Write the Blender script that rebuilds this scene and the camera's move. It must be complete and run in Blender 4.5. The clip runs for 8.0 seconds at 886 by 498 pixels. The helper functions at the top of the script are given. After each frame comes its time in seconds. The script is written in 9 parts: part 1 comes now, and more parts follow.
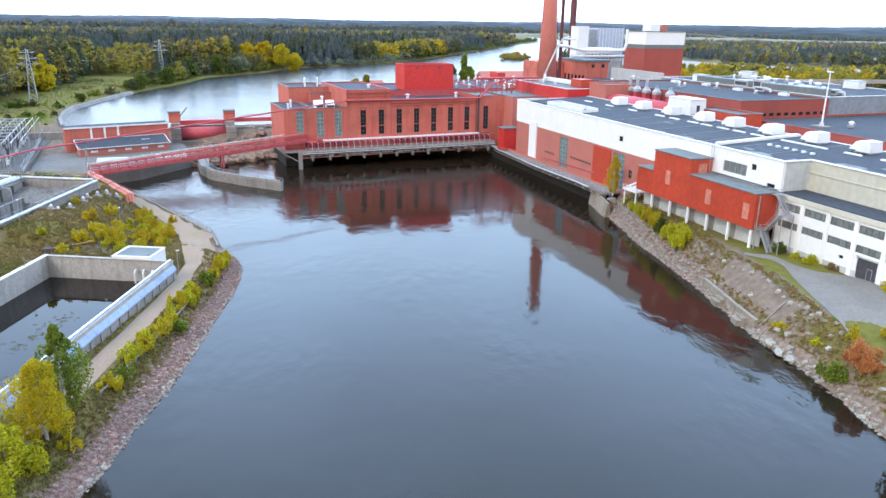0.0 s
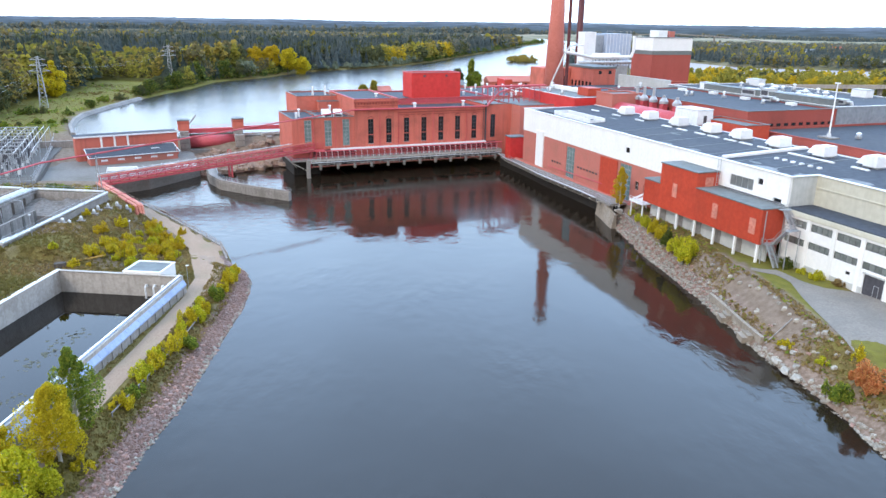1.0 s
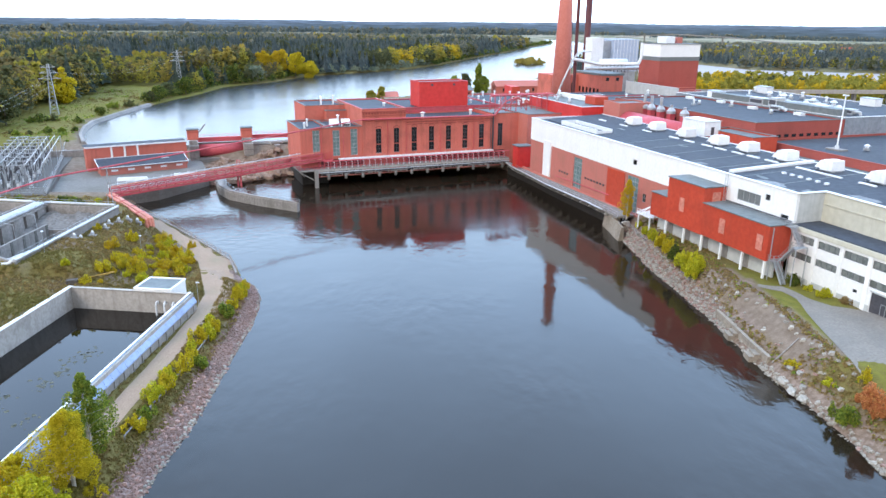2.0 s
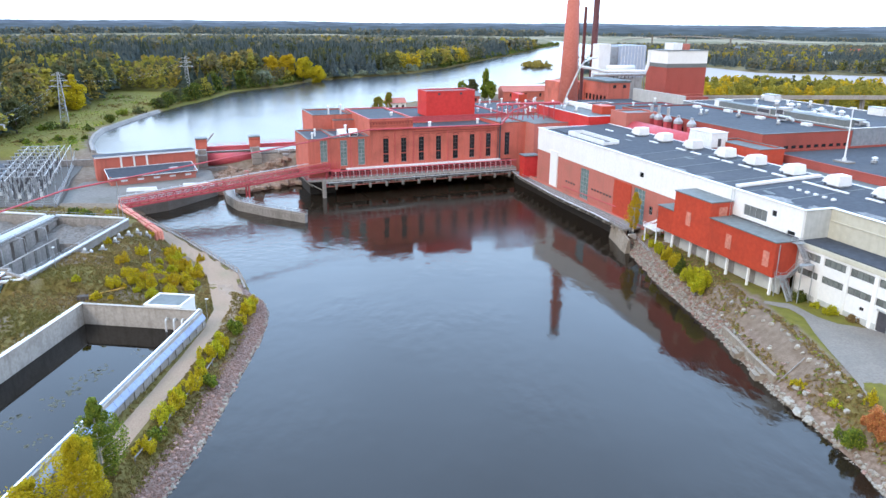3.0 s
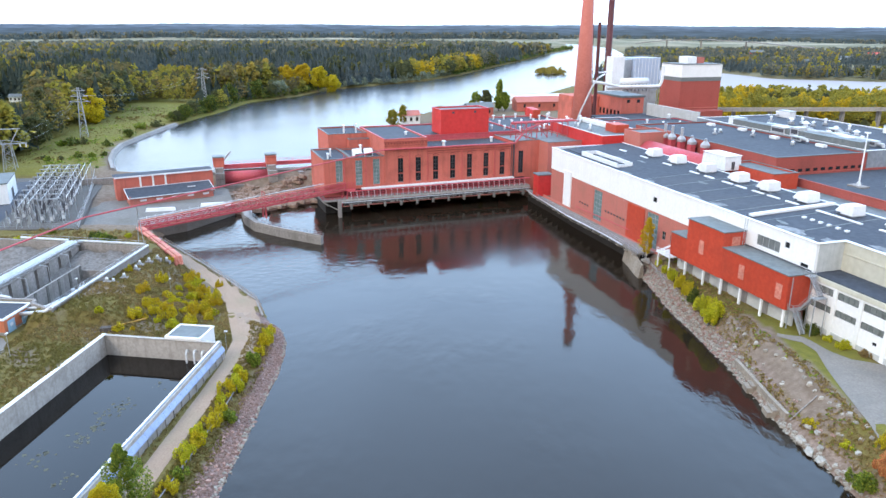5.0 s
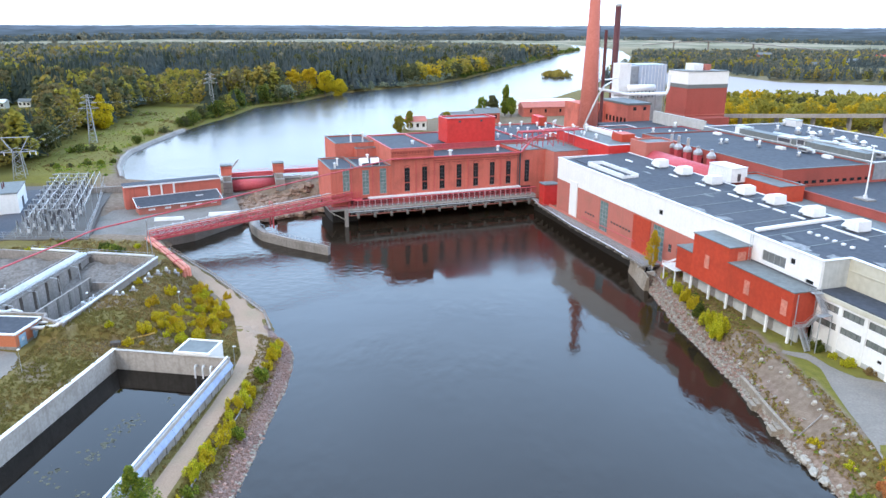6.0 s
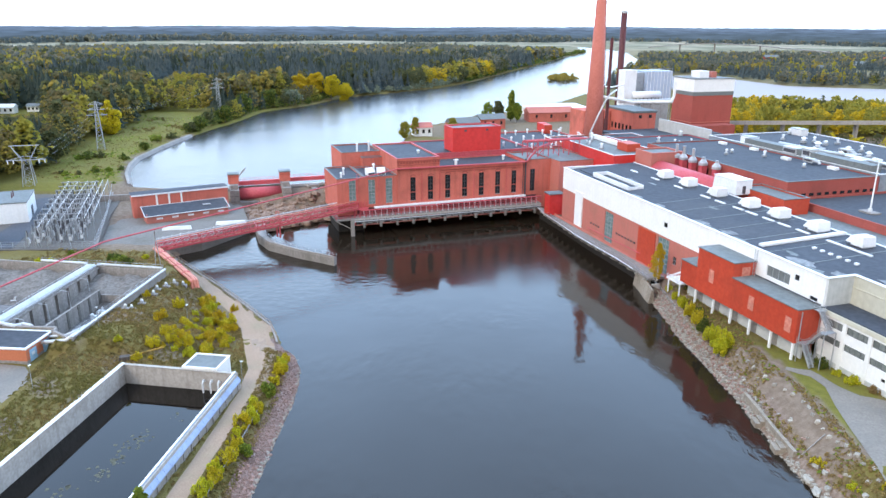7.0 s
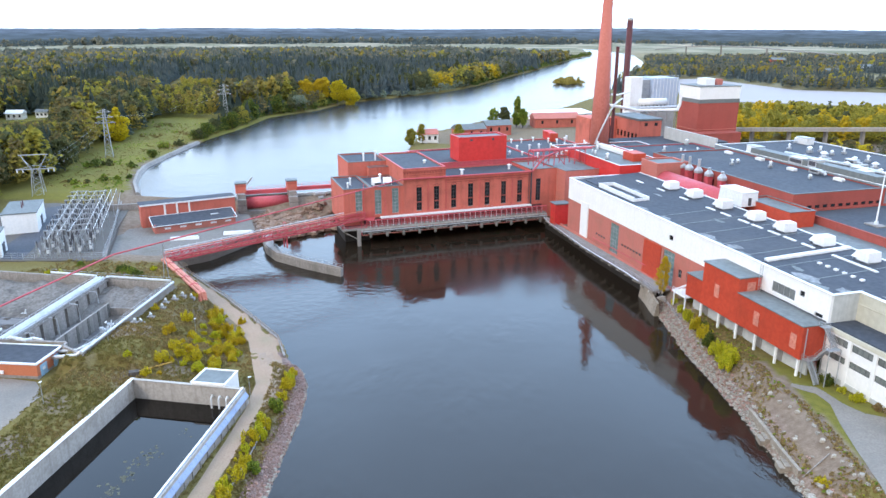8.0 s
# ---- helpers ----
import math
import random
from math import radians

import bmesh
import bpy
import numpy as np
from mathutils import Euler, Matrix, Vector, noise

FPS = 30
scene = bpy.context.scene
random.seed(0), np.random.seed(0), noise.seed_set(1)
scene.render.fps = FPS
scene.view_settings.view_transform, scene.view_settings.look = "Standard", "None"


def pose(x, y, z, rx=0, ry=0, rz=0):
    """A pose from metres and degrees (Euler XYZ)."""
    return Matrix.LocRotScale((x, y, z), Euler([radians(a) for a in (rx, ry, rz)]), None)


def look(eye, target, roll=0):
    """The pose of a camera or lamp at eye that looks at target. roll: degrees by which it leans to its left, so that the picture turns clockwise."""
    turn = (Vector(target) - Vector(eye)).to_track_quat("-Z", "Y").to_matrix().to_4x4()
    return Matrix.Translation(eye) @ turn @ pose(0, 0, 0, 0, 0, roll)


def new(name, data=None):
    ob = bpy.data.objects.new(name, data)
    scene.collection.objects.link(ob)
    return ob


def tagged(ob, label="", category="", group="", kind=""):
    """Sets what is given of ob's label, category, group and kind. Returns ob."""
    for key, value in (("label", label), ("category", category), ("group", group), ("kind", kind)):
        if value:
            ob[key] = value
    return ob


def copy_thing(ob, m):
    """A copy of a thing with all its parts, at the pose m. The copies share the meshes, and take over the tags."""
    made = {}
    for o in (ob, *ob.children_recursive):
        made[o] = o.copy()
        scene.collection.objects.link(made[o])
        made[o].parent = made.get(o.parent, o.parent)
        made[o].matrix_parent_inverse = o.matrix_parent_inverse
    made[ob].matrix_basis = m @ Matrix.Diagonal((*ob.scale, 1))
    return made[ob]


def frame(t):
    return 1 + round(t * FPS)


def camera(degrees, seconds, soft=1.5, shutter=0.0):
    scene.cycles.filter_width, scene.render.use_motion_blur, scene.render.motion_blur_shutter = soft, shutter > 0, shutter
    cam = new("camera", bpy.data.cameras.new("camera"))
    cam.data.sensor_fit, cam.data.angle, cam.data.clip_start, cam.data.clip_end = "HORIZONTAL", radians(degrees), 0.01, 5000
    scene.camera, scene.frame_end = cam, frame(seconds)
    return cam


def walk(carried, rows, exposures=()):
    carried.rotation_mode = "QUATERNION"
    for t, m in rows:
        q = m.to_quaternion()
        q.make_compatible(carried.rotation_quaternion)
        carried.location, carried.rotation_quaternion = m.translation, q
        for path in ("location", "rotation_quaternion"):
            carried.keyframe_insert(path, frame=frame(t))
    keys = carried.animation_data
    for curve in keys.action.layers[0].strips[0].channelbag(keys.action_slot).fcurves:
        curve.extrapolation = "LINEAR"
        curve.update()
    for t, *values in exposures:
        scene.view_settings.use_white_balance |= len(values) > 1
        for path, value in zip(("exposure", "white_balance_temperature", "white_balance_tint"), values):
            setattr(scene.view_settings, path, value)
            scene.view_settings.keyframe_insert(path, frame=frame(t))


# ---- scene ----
cam = camera(63.3, 8.0)
PATH = [
    (0, (-0.486, 0.499, 44.239), (-0.485, 2.407, 43.636), 0.9),
    (0.5, (-0.527, 0.505, 45.58), (-0.535, 2.412, 44.978), 0.9),
    (1, (-0.587, 0.481, 46.978), (-0.605, 2.388, 46.376), 0.8),
    (1.5, (-0.702, 0.523, 48.568), (-0.73, 2.43, 47.965), 0.7),
    (3, (-0.679, 0.769, 53.147), (-0.737, 2.676, 52.545), 0.5),
    (3.5, (-0.805, 0.696, 54.705), (-0.872, 2.602, 54.104), 0.4),
    (4, (-0.883, 0.7, 56.215), (-0.959, 2.606, 55.614), 0.4),
    (4.5, (-0.903, 0.713, 57.719), (-0.989, 2.619, 57.119), 0.3),
    (6, (-1.029, 0.681, 62.303), (-1.141, 2.586, 61.705), 0.2),
    (6.5, (-1.017, 0.611, 63.881), (-1.137, 2.516, 63.283), 0.2),
    (7, (-1.078, 0.554, 65.424), (-1.205, 2.459, 64.827), 0.2),
    (7.5, (-1.066, 0.555, 66.979), (-1.203, 2.459, 66.384), 0.2),
    (8, (-1.171, 0.522, 68.448), (-1.314, 2.427, 67.854), 0.1),
]
walk(cam, [(t, look(eye, target, roll)) for t, eye, target, roll in PATH])

# ---------------------------------------------------------------- world and sun
SUN_ELEV, SUN_AZ = 38.0, 222.0   # degrees; azimuth clockwise from +y


def make_world():
    w = bpy.data.worlds.new("overcast_sky")
    scene.world = w
    w.use_nodes = True
    nt = w.node_tree
    nt.nodes.clear()
    out = nt.nodes.new("ShaderNodeOutputWorld")
    bg = nt.nodes.new("ShaderNodeBackground")
    sky = nt.nodes.new("ShaderNodeTexSky")
    sky.sky_type = "NISHITA"
    sky.sun_disc = False
    sky.sun_elevation, sky.sun_rotation = radians(SUN_ELEV), radians(SUN_AZ)
    sky.air_density, sky.dust_density, sky.ozone_density = 1.0, 4.0, 1.0
    tc = nt.nodes.new("ShaderNodeTexCoord")
    sep = nt.nodes.new("ShaderNodeSeparateXYZ")
    ramp = nt.nodes.new("ShaderNodeValToRGB")
    e = ramp.color_ramp.elements
    e[0].position, e[0].color = 0.04, (13.6, 14.6, 16.0, 1)
    e[1].position, e[1].color = 1.0, (7.4, 10.7, 15.8, 1)
    m = ramp.color_ramp.elements.new(0.38)
    m.color = (12.2, 15.4, 20.9, 1)
    noi = nt.nodes.new("ShaderNodeTexNoise")
    noi.inputs["Scale"].default_value, noi.inputs["Detail"].default_value = 2.2, 4.0
    cl = nt.nodes.new("ShaderNodeMapRange")
    cl.inputs["From Min"].default_value, cl.inputs["From Max"].default_value = 0.3, 0.7
    cl.inputs["To Min"].default_value, cl.inputs["To Max"].default_value = 0.86, 1.12
    mul = nt.nodes.new("ShaderNodeVectorMath")
    mul.operation = "SCALE"
    mix = nt.nodes.new("ShaderNodeMix")
    mix.data_type = "RGBA"
    mix.inputs["Factor"].default_value = 0.85
    ln = nt.links.new
    ln(tc.outputs["Generated"], sep.inputs[0])
    ln(sep.outputs["Z"], ramp.inputs["Fac"])
    ln(tc.outputs["Generated"], noi.inputs["Vector"])
    ln(noi.outputs["Fac"], cl.inputs["Value"])
    ln(ramp.outputs["Color"], mul.inputs[0])
    ln(cl.outputs["Result"], mul.inputs["Scale"])
    ln(sky.outputs["Color"], mix.inputs[6])
    # the cloud opposite the sun is lit from the front and shines brighter
    dot = nt.nodes.new("ShaderNodeVectorMath")
    dot.operation = "DOT_PRODUCT"
    a, e2 = radians(SUN_AZ + 150), radians(34)
    dot.inputs[1].default_value = (math.sin(a) * math.cos(e2), math.cos(a) * math.cos(e2), math.sin(e2))
    front = nt.nodes.new("ShaderNodeMapRange")
    front.interpolation_type = "SMOOTHSTEP"
    for k, v in (("From Min", 0.0), ("From Max", 1.0), ("To Min", 0.95), ("To Max", 2.25)):
        front.inputs[k].default_value = v
    lit = nt.nodes.new("ShaderNodeVectorMath")
    lit.operation = "SCALE"
    ln(tc.outputs["Generated"], dot.inputs[0])
    ln(dot.outputs["Value"], front.inputs["Value"])
    ln(mul.outputs["Vector"], lit.inputs[0])
    ln(front.outputs["Result"], lit.inputs["Scale"])
    # warm white towards the sun, blue away from it
    hue = nt.nodes.new("ShaderNodeMix")
    hue.data_type = "RGBA"
    hue.inputs[6].default_value, hue.inputs[7].default_value = (1.14, 1.0, 0.88, 1), (0.85, 1.0, 1.1, 1)
    away = nt.nodes.new("ShaderNodeMapRange")
    away.inputs["From Min"].default_value, away.inputs["From Max"].default_value = 0.0, 0.9
    ln(dot.outputs["Value"], away.inputs["Value"])
    ln(away.outputs["Result"], hue.inputs["Factor"])
    tinted = nt.nodes.new("ShaderNodeVectorMath")
    tinted.operation = "MULTIPLY"
    ln(lit.outputs["Vector"], tinted.inputs[0])
    ln(hue.outputs[2], tinted.inputs[1])
    ln(tinted.outputs["Vector"], mix.inputs[7])
    ln(mix.outputs[2], bg.inputs["Color"])
    bg.inputs["Strength"].default_value = 0.1
    ln(bg.outputs["Background"], out.inputs["Surface"])


make_world()
sun = new("sun", bpy.data.lights.new("sun", "SUN"))
sun.data.energy, sun.data.angle, sun.data.color = 1.45, radians(16), (1.0, 0.93, 0.83)
az, el = radians(SUN_AZ), radians(SUN_ELEV)
sun.matrix_world = look((0, 0, 150), (-math.sin(az) * math.cos(el), -math.cos(az) * math.cos(el), 150 - math.sin(el)))
scene.view_settings.exposure = 0.12

WATER, UPPER = -0.6, 5.0    # levels below and above the dam

# ---------------------------------------------------------------- materials
MATS = {}


def surface(name, low, high, rough=0.8, metal=0.0, grain=6.0, blotch=0.35, bump=0.15, streak=0.0, dirt=(0.12, 0.1, 0.08), dirt_amount=0.25, tint=0.08, spec=0.4):
    """A worn surface: two colours mixed at two scales, dirt in blotches or in vertical streaks, fine relief."""
    m = bpy.data.materials.new(name)
    m.use_nodes = True
    nt = m.node_tree
    b = nt.nodes["Principled BSDF"]
    ln = nt.links.new
    tc = nt.nodes.new("ShaderNodeTexCoord")

    def noise_tex(scale, detail, vec):
        n = nt.nodes.new("ShaderNodeTexNoise")
        n.inputs["Scale"].default_value, n.inputs["Detail"].default_value = scale, detail
        ln(vec, n.inputs["Vector"])
        return n.outputs["Fac"]

    def ranged(sock, a, c, lo, hi):
        r = nt.nodes.new("ShaderNodeMapRange")
        for k, v in (("From Min", a), ("From Max", c), ("To Min", lo), ("To Max", hi)):
            r.inputs[k].default_value = v
        ln(sock, r.inputs["Value"])
        return r.outputs["Result"]

    def mixed(fac, a, c):
        x = nt.nodes.new("ShaderNodeMix")
        x.data_type = "RGBA"
        ln(fac, x.inputs["Factor"])
        for sock, v in ((x.inputs[6], a), (x.inputs[7], c)):
            if isinstance(v, tuple):
                sock.default_value = (*v, 1)
            else:
                ln(v, sock)
        return x.outputs[2]

    obj = tc.outputs["Object"]
    fine = noise_tex(grain, 4, obj)
    broad = noise_tex(blotch, 3, obj)
    col = mixed(ranged(fine, 0.3, 0.7, 0, 1), low, high)
    col = mixed(ranged(broad, 0.5, 0.75, 0, dirt_amount), col, dirt)
    if streak:
        mp = nt.nodes.new("ShaderNodeMapping")
        mp.inputs["Scale"].default_value = (1.1, 1.1, 0.07)
        ln(obj, mp.inputs["Vector"])
        col = mixed(ranged(noise_tex(1.0, 4, mp.outputs["Vector"]), 0.5, 0.78, 0, streak), col, dirt)
    if tint:
        info = nt.nodes.new("ShaderNodeObjectInfo")
        hs = nt.nodes.new("ShaderNodeHueSaturation")
        ln(ranged(info.outputs["Random"], 0, 1, 1 - tint, 1 + tint), hs.inputs["Value"])
        ln(col, hs.inputs["Color"])
        col = hs.outputs["Color"]
    ln(col, b.inputs["Base Color"])
    ln(ranged(broad, 0.3, 0.7, max(0.02, rough - 0.08), min(1, rough + 0.08)), b.inputs["Roughness"])
    b.inputs["Metallic"].default_value = metal
    b.inputs["Specular IOR Level"].default_value = spec
    if bump:
        bp = nt.nodes.new("ShaderNodeBump")
        bp.inputs["Strength"].default_value, bp.inputs["Distance"].default_value = bump, 0.05
        ln(fine, bp.inputs["Height"])
        ln(bp.outputs["Normal"], b.inputs["Normal"])
    MATS[name] = m
    return m


def foliage(name, dark, light, other):
    """Leaves: each clump takes its own shade, some turn to the other colour."""
    m = bpy.data.materials.new(name)
    m.use_nodes = True
    nt = m.node_tree
    b = nt.nodes["Principled BSDF"]
    geo = nt.nodes.new("ShaderNodeNewGeometry")
    ramp = nt.nodes.new("ShaderNodeValToRGB")
    e = ramp.color_ramp.elements
    e[0].color, e[1].color, e[1].position = (*dark, 1), (*other, 1), 1.0
    mid = e.new(0.62)
    mid.color = (*light, 1)
    nt.links.new(geo.outputs["Random Per Island"], ramp.inputs["Fac"])
    nt.links.new(ramp.outputs["Color"], b.inputs["Base Color"])
    b.inputs["Roughness"].default_value = 0.75
    b.inputs["Specular IOR Level"].default_value = 0.2
    thin = nt.nodes.new("ShaderNodeBsdfTranslucent")
    both = nt.nodes.new("ShaderNodeMixShader")
    both.inputs["Fac"].default_value = 0.45
    nt.links.new(ramp.outputs["Color"], thin.inputs["Color"])
    nt.links.new(b.outputs["BSDF"], both.inputs[1])
    nt.links.new(thin.outputs["BSDF"], both.inputs[2])
    nt.links.new(both.outputs["Shader"], nt.nodes["Material Output"].inputs["Surface"])
    MATS[name] = m
    return m


def water_material(name, base, scale, strength, races=(), rough=0.04):
    """Still water; races: the centre (x, y), reach, wave height and gain in roughness of each stretch stirred by current or wind."""
    m = bpy.data.materials.new(name)
    m.use_nodes = True
    nt = m.node_tree
    b = nt.nodes["Principled BSDF"]
    b.inputs["Base Color"].default_value = (*base, 1)
    b.inputs["Roughness"].default_value = rough
    b.inputs["IOR"].default_value = 1.333
    tc = nt.nodes.new("ShaderNodeTexCoord")
    mp = nt.nodes.new("ShaderNodeMapping")
    mp.inputs["Scale"].default_value = (1.0, 0.6, 1.0)
    n1 = nt.nodes.new("ShaderNodeTexNoise")
    n1.inputs["Scale"].default_value, n1.inputs["Detail"].default_value = scale, 5.0
    n2 = nt.nodes.new("ShaderNodeTexNoise")
    n2.inputs["Scale"].default_value, n2.inputs["Detail"].default_value = 0.03, 2.0
    gate = nt.nodes.new("ShaderNodeMapRange")
    gate.inputs["From Min"].default_value, gate.inputs["From Max"].default_value = 0.42, 0.66
    gate.inputs["To Min"].default_value, gate.inputs["To Max"].default_value = 0.15, 1.5
    mu = nt.nodes.new("ShaderNodeMath")
    mu.operation = "MULTIPLY"
    bp = nt.nodes.new("ShaderNodeBump")
    bp.inputs["Strength"].default_value, bp.inputs["Distance"].default_value = strength, 0.1
    ln = nt.links.new
    ln(tc.outputs["Object"], mp.inputs["Vector"])
    ln(mp.outputs["Vector"], n1.inputs["Vector"])
    ln(tc.outputs["Object"], n2.inputs["Vector"])
    ln(n2.outputs["Fac"], gate.inputs["Value"])
    ln(n1.outputs["Fac"], mu.inputs[0])
    ln(gate.outputs["Result"], mu.inputs[1])
    height, ruffle = mu.outputs["Value"], None
    for race in races:
        dist = nt.nodes.new("ShaderNodeVectorMath")
        dist.operation = "DISTANCE"
        dist.inputs[1].default_value = (race[0], race[1], 0)
        near = nt.nodes.new("ShaderNodeMapRange")
        near.interpolation_type = "SMOOTHSTEP"
        for k, v in (("From Min", race[2]), ("From Max", race[2] * 0.45), ("To Min", 0.0), ("To Max", race[3])):
            near.inputs[k].default_value = v
        n3 = nt.nodes.new("ShaderNodeTexNoise")
        n3.inputs["Scale"].default_value, n3.inputs["Detail"].default_value = 0.5, 5.0
        more, total = nt.nodes.new("ShaderNodeMath"), nt.nodes.new("ShaderNodeMath")
        more.operation, total.operation = "MULTIPLY", "ADD"
        ln(tc.outputs["Object"], dist.inputs[0])
        ln(dist.outputs["Value"], near.inputs["Value"])
        ln(tc.outputs["Object"], n3.inputs["Vector"])
        ln(near.outputs["Result"], more.inputs[0])
        ln(n3.outputs["Fac"], more.inputs[1])
        ln(height, total.inputs[0])
        ln(more.outputs["Value"], total.inputs[1])
        height = total.outputs["Value"]
        gloss = nt.nodes.new("ShaderNodeMath")
        gloss.operation = "MULTIPLY_ADD"
        ln(near.outputs["Result"], gloss.inputs[0])
        gloss.inputs[1].default_value = race[4]
        gloss.inputs[2].default_value = rough
        if ruffle:
            ln(ruffle, gloss.inputs[2])
        ruffle = gloss.outputs["Value"]
    if ruffle:
        ln(ruffle, b.inputs["Roughness"])
    ln(height, bp.inputs["Height"])
    ln(bp.outputs["Normal"], b.inputs["Normal"])
    MATS[name] = m
    return m


def plain(name, col, rough=0.5, metal=0.0, transmission=0.0):
    m = bpy.data.materials.new(name)
    m.use_nodes = True
    b = m.node_tree.nodes["Principled BSDF"]
    b.inputs["Base Color"].default_value = (*col, 1)
    b.inputs["Roughness"].default_value, b.inputs["Metallic"].default_value = rough, metal
    b.inputs["Transmission Weight"].default_value = transmission
    MATS[name] = m
    return m


BRICK = surface("red_brick", (0.48, 0.115, 0.08), (0.66, 0.19, 0.142), 0.85, grain=5, blotch=0.18, streak=0.45, dirt=(0.24, 0.085, 0.06), dirt_amount=0.55)
BRICK_PALE = surface("faded_brick", (0.44, 0.13, 0.1), (0.56, 0.205, 0.165), 0.85, grain=5, blotch=0.15, streak=0.4, dirt=(0.32, 0.16, 0.12), dirt_amount=0.6)
RED_SHEET = surface("red_sheet_metal", (0.46, 0.055, 0.028), (0.55, 0.075, 0.035), 0.5, grain=1.2, blotch=0.2, bump=0.05, streak=0.2, dirt=(0.25, 0.05, 0.03))
RED_BRIGHT = surface("bright_red_sheet", (0.56, 0.03, 0.028), (0.66, 0.045, 0.04), 0.5, grain=0.8, blotch=0.15, bump=0.04, streak=0.15, dirt=(0.35, 0.04, 0.03))
RED_STEEL = surface("red_painted_steel", (0.46, 0.058, 0.075), (0.6, 0.115, 0.135), 0.55, grain=3, blotch=0.5, dirt=(0.3, 0.12, 0.1), dirt_amount=0.4)
PINK_STEEL = surface("sun_faded_red_pipe", (0.55, 0.16, 0.11), (0.7, 0.3, 0.23), 0.6, grain=2, blotch=0.4)
MAROON = surface("maroon_steel", (0.075, 0.018, 0.022), (0.13, 0.035, 0.04), 0.6, grain=1, blotch=0.2)
BRICK_DARK = surface("crimson_brick", (0.3, 0.06, 0.048), (0.43, 0.105, 0.08), 0.85, grain=4, blotch=0.15, streak=0.25, dirt=(0.18, 0.06, 0.05), dirt_amount=0.4)
STACK = surface("chimney_brick", (0.42, 0.12, 0.09), (0.54, 0.185, 0.145), 0.85, grain=2, blotch=0.12, streak=0.25, dirt=(0.3, 0.1, 0.07))
WHITE = surface("white_render", (0.8, 0.81, 0.81), (0.87, 0.87, 0.86), 0.8, grain=1.5, blotch=0.16, bump=0.06, streak=0.2, dirt=(0.6, 0.6, 0.57), dirt_amount=0.22, tint=0.03)
WHITE_METAL = surface("white_painted_metal", (0.72, 0.74, 0.76), (0.84, 0.85, 0.86), 0.45, grain=1.5, blotch=0.3, bump=0.03, streak=0.15, dirt=(0.5, 0.5, 0.48))
CREAM = surface("cream_render", (0.56, 0.54, 0.44), (0.64, 0.62, 0.52), 0.85, grain=1, blotch=0.12, streak=0.4, dirt=(0.42, 0.41, 0.34))
GREY_WALL = surface("pale_grey_wall", (0.46, 0.48, 0.47), (0.56, 0.57, 0.56), 0.85, grain=1, blotch=0.15, streak=0.4, dirt=(0.33, 0.34, 0.33))
ROOF = surface("roofing_felt", (0.0374, 0.0432, 0.0562), (0.0612, 0.0691, 0.0864), 0.85, grain=0.9, blotch=0.06, bump=0.1, dirt=(0.1, 0.105, 0.115), dirt_amount=0.5)
ROOF_GREY = surface("grey_roof_sheet", (0.128, 0.144, 0.144), (0.184, 0.2, 0.2), 0.7, grain=1, blotch=0.15, dirt=(0.12, 0.13, 0.13))
CONCRETE = surface("weathered_concrete", (0.226, 0.208, 0.194), (0.35, 0.322, 0.302), 0.9, grain=2, blotch=0.25, bump=0.25, streak=0.55, dirt=(0.14, 0.13, 0.11), dirt_amount=0.4)
CONCRETE_PALE = surface("pale_concrete", (0.37, 0.338, 0.302), (0.493, 0.455, 0.42), 0.9, grain=2, blotch=0.3, bump=0.2, streak=0.5, dirt=(0.2, 0.18, 0.15), dirt_amount=0.4)
CONCRETE_DARK = surface("wet_concrete", (0.1, 0.095, 0.085), (0.2, 0.19, 0.17), 0.85, grain=2, blotch=0.3, bump=0.3, streak=0.5, dirt=(0.05, 0.05, 0.045))
STEEL = surface("galvanised_steel", (0.36, 0.38, 0.4), (0.5, 0.52, 0.54), 0.5, metal=0.5, grain=3, blotch=0.5, bump=0.03)
SILVER = surface("aluminium_pipe_jacket", (0.496, 0.512, 0.528), (0.624, 0.64, 0.656), 0.4, metal=0.35, grain=2, blotch=0.6, bump=0.05)
BLUE_SHEET = surface("pale_blue_sheet", (0.36, 0.43, 0.56), (0.45, 0.52, 0.64), 0.45, grain=1.5, blotch=0.25, bump=0.03)
YARD = surface("rolled_yard_gravel", (0.15, 0.135, 0.12), (0.22, 0.2, 0.18), 0.95, grain=2, blotch=0.1, bump=0.3, dirt=(0.11, 0.1, 0.075), dirt_amount=0.6)
ASPHALT = surface("worn_asphalt", (0.21, 0.182, 0.155), (0.275, 0.245, 0.212), 0.9, grain=3, blotch=0.12, dirt=(0.15, 0.145, 0.14), dirt_amount=0.5)
GRAVEL = surface("gravel_track", (0.3, 0.2, 0.138), (0.41, 0.29, 0.205), 0.95, grain=5, blotch=0.2, bump=0.4, dirt=(0.25, 0.22, 0.14), dirt_amount=0.5)
ROCK = surface("riprap_stone", (0.19, 0.11, 0.085), (0.46, 0.3, 0.25), 0.9, grain=2, blotch=0.8, bump=0.5, tint=0.35, dirt=(0.3, 0.12, 0.09))
PALE_ROCK = surface("pale_boulder", (0.26, 0.23, 0.19), (0.43, 0.39, 0.33), 0.9, grain=2, blotch=0.8, bump=0.5, tint=0.25)
BARK = surface("bark", (0.1, 0.08, 0.06), (0.2, 0.17, 0.14), 0.9, grain=6, blotch=1)
BIRCH_BARK = surface("birch_bark", (0.42, 0.4, 0.36), (0.62, 0.6, 0.55), 0.85, grain=4, blotch=1, dirt=(0.05, 0.05, 0.05), dirt_amount=0.7)
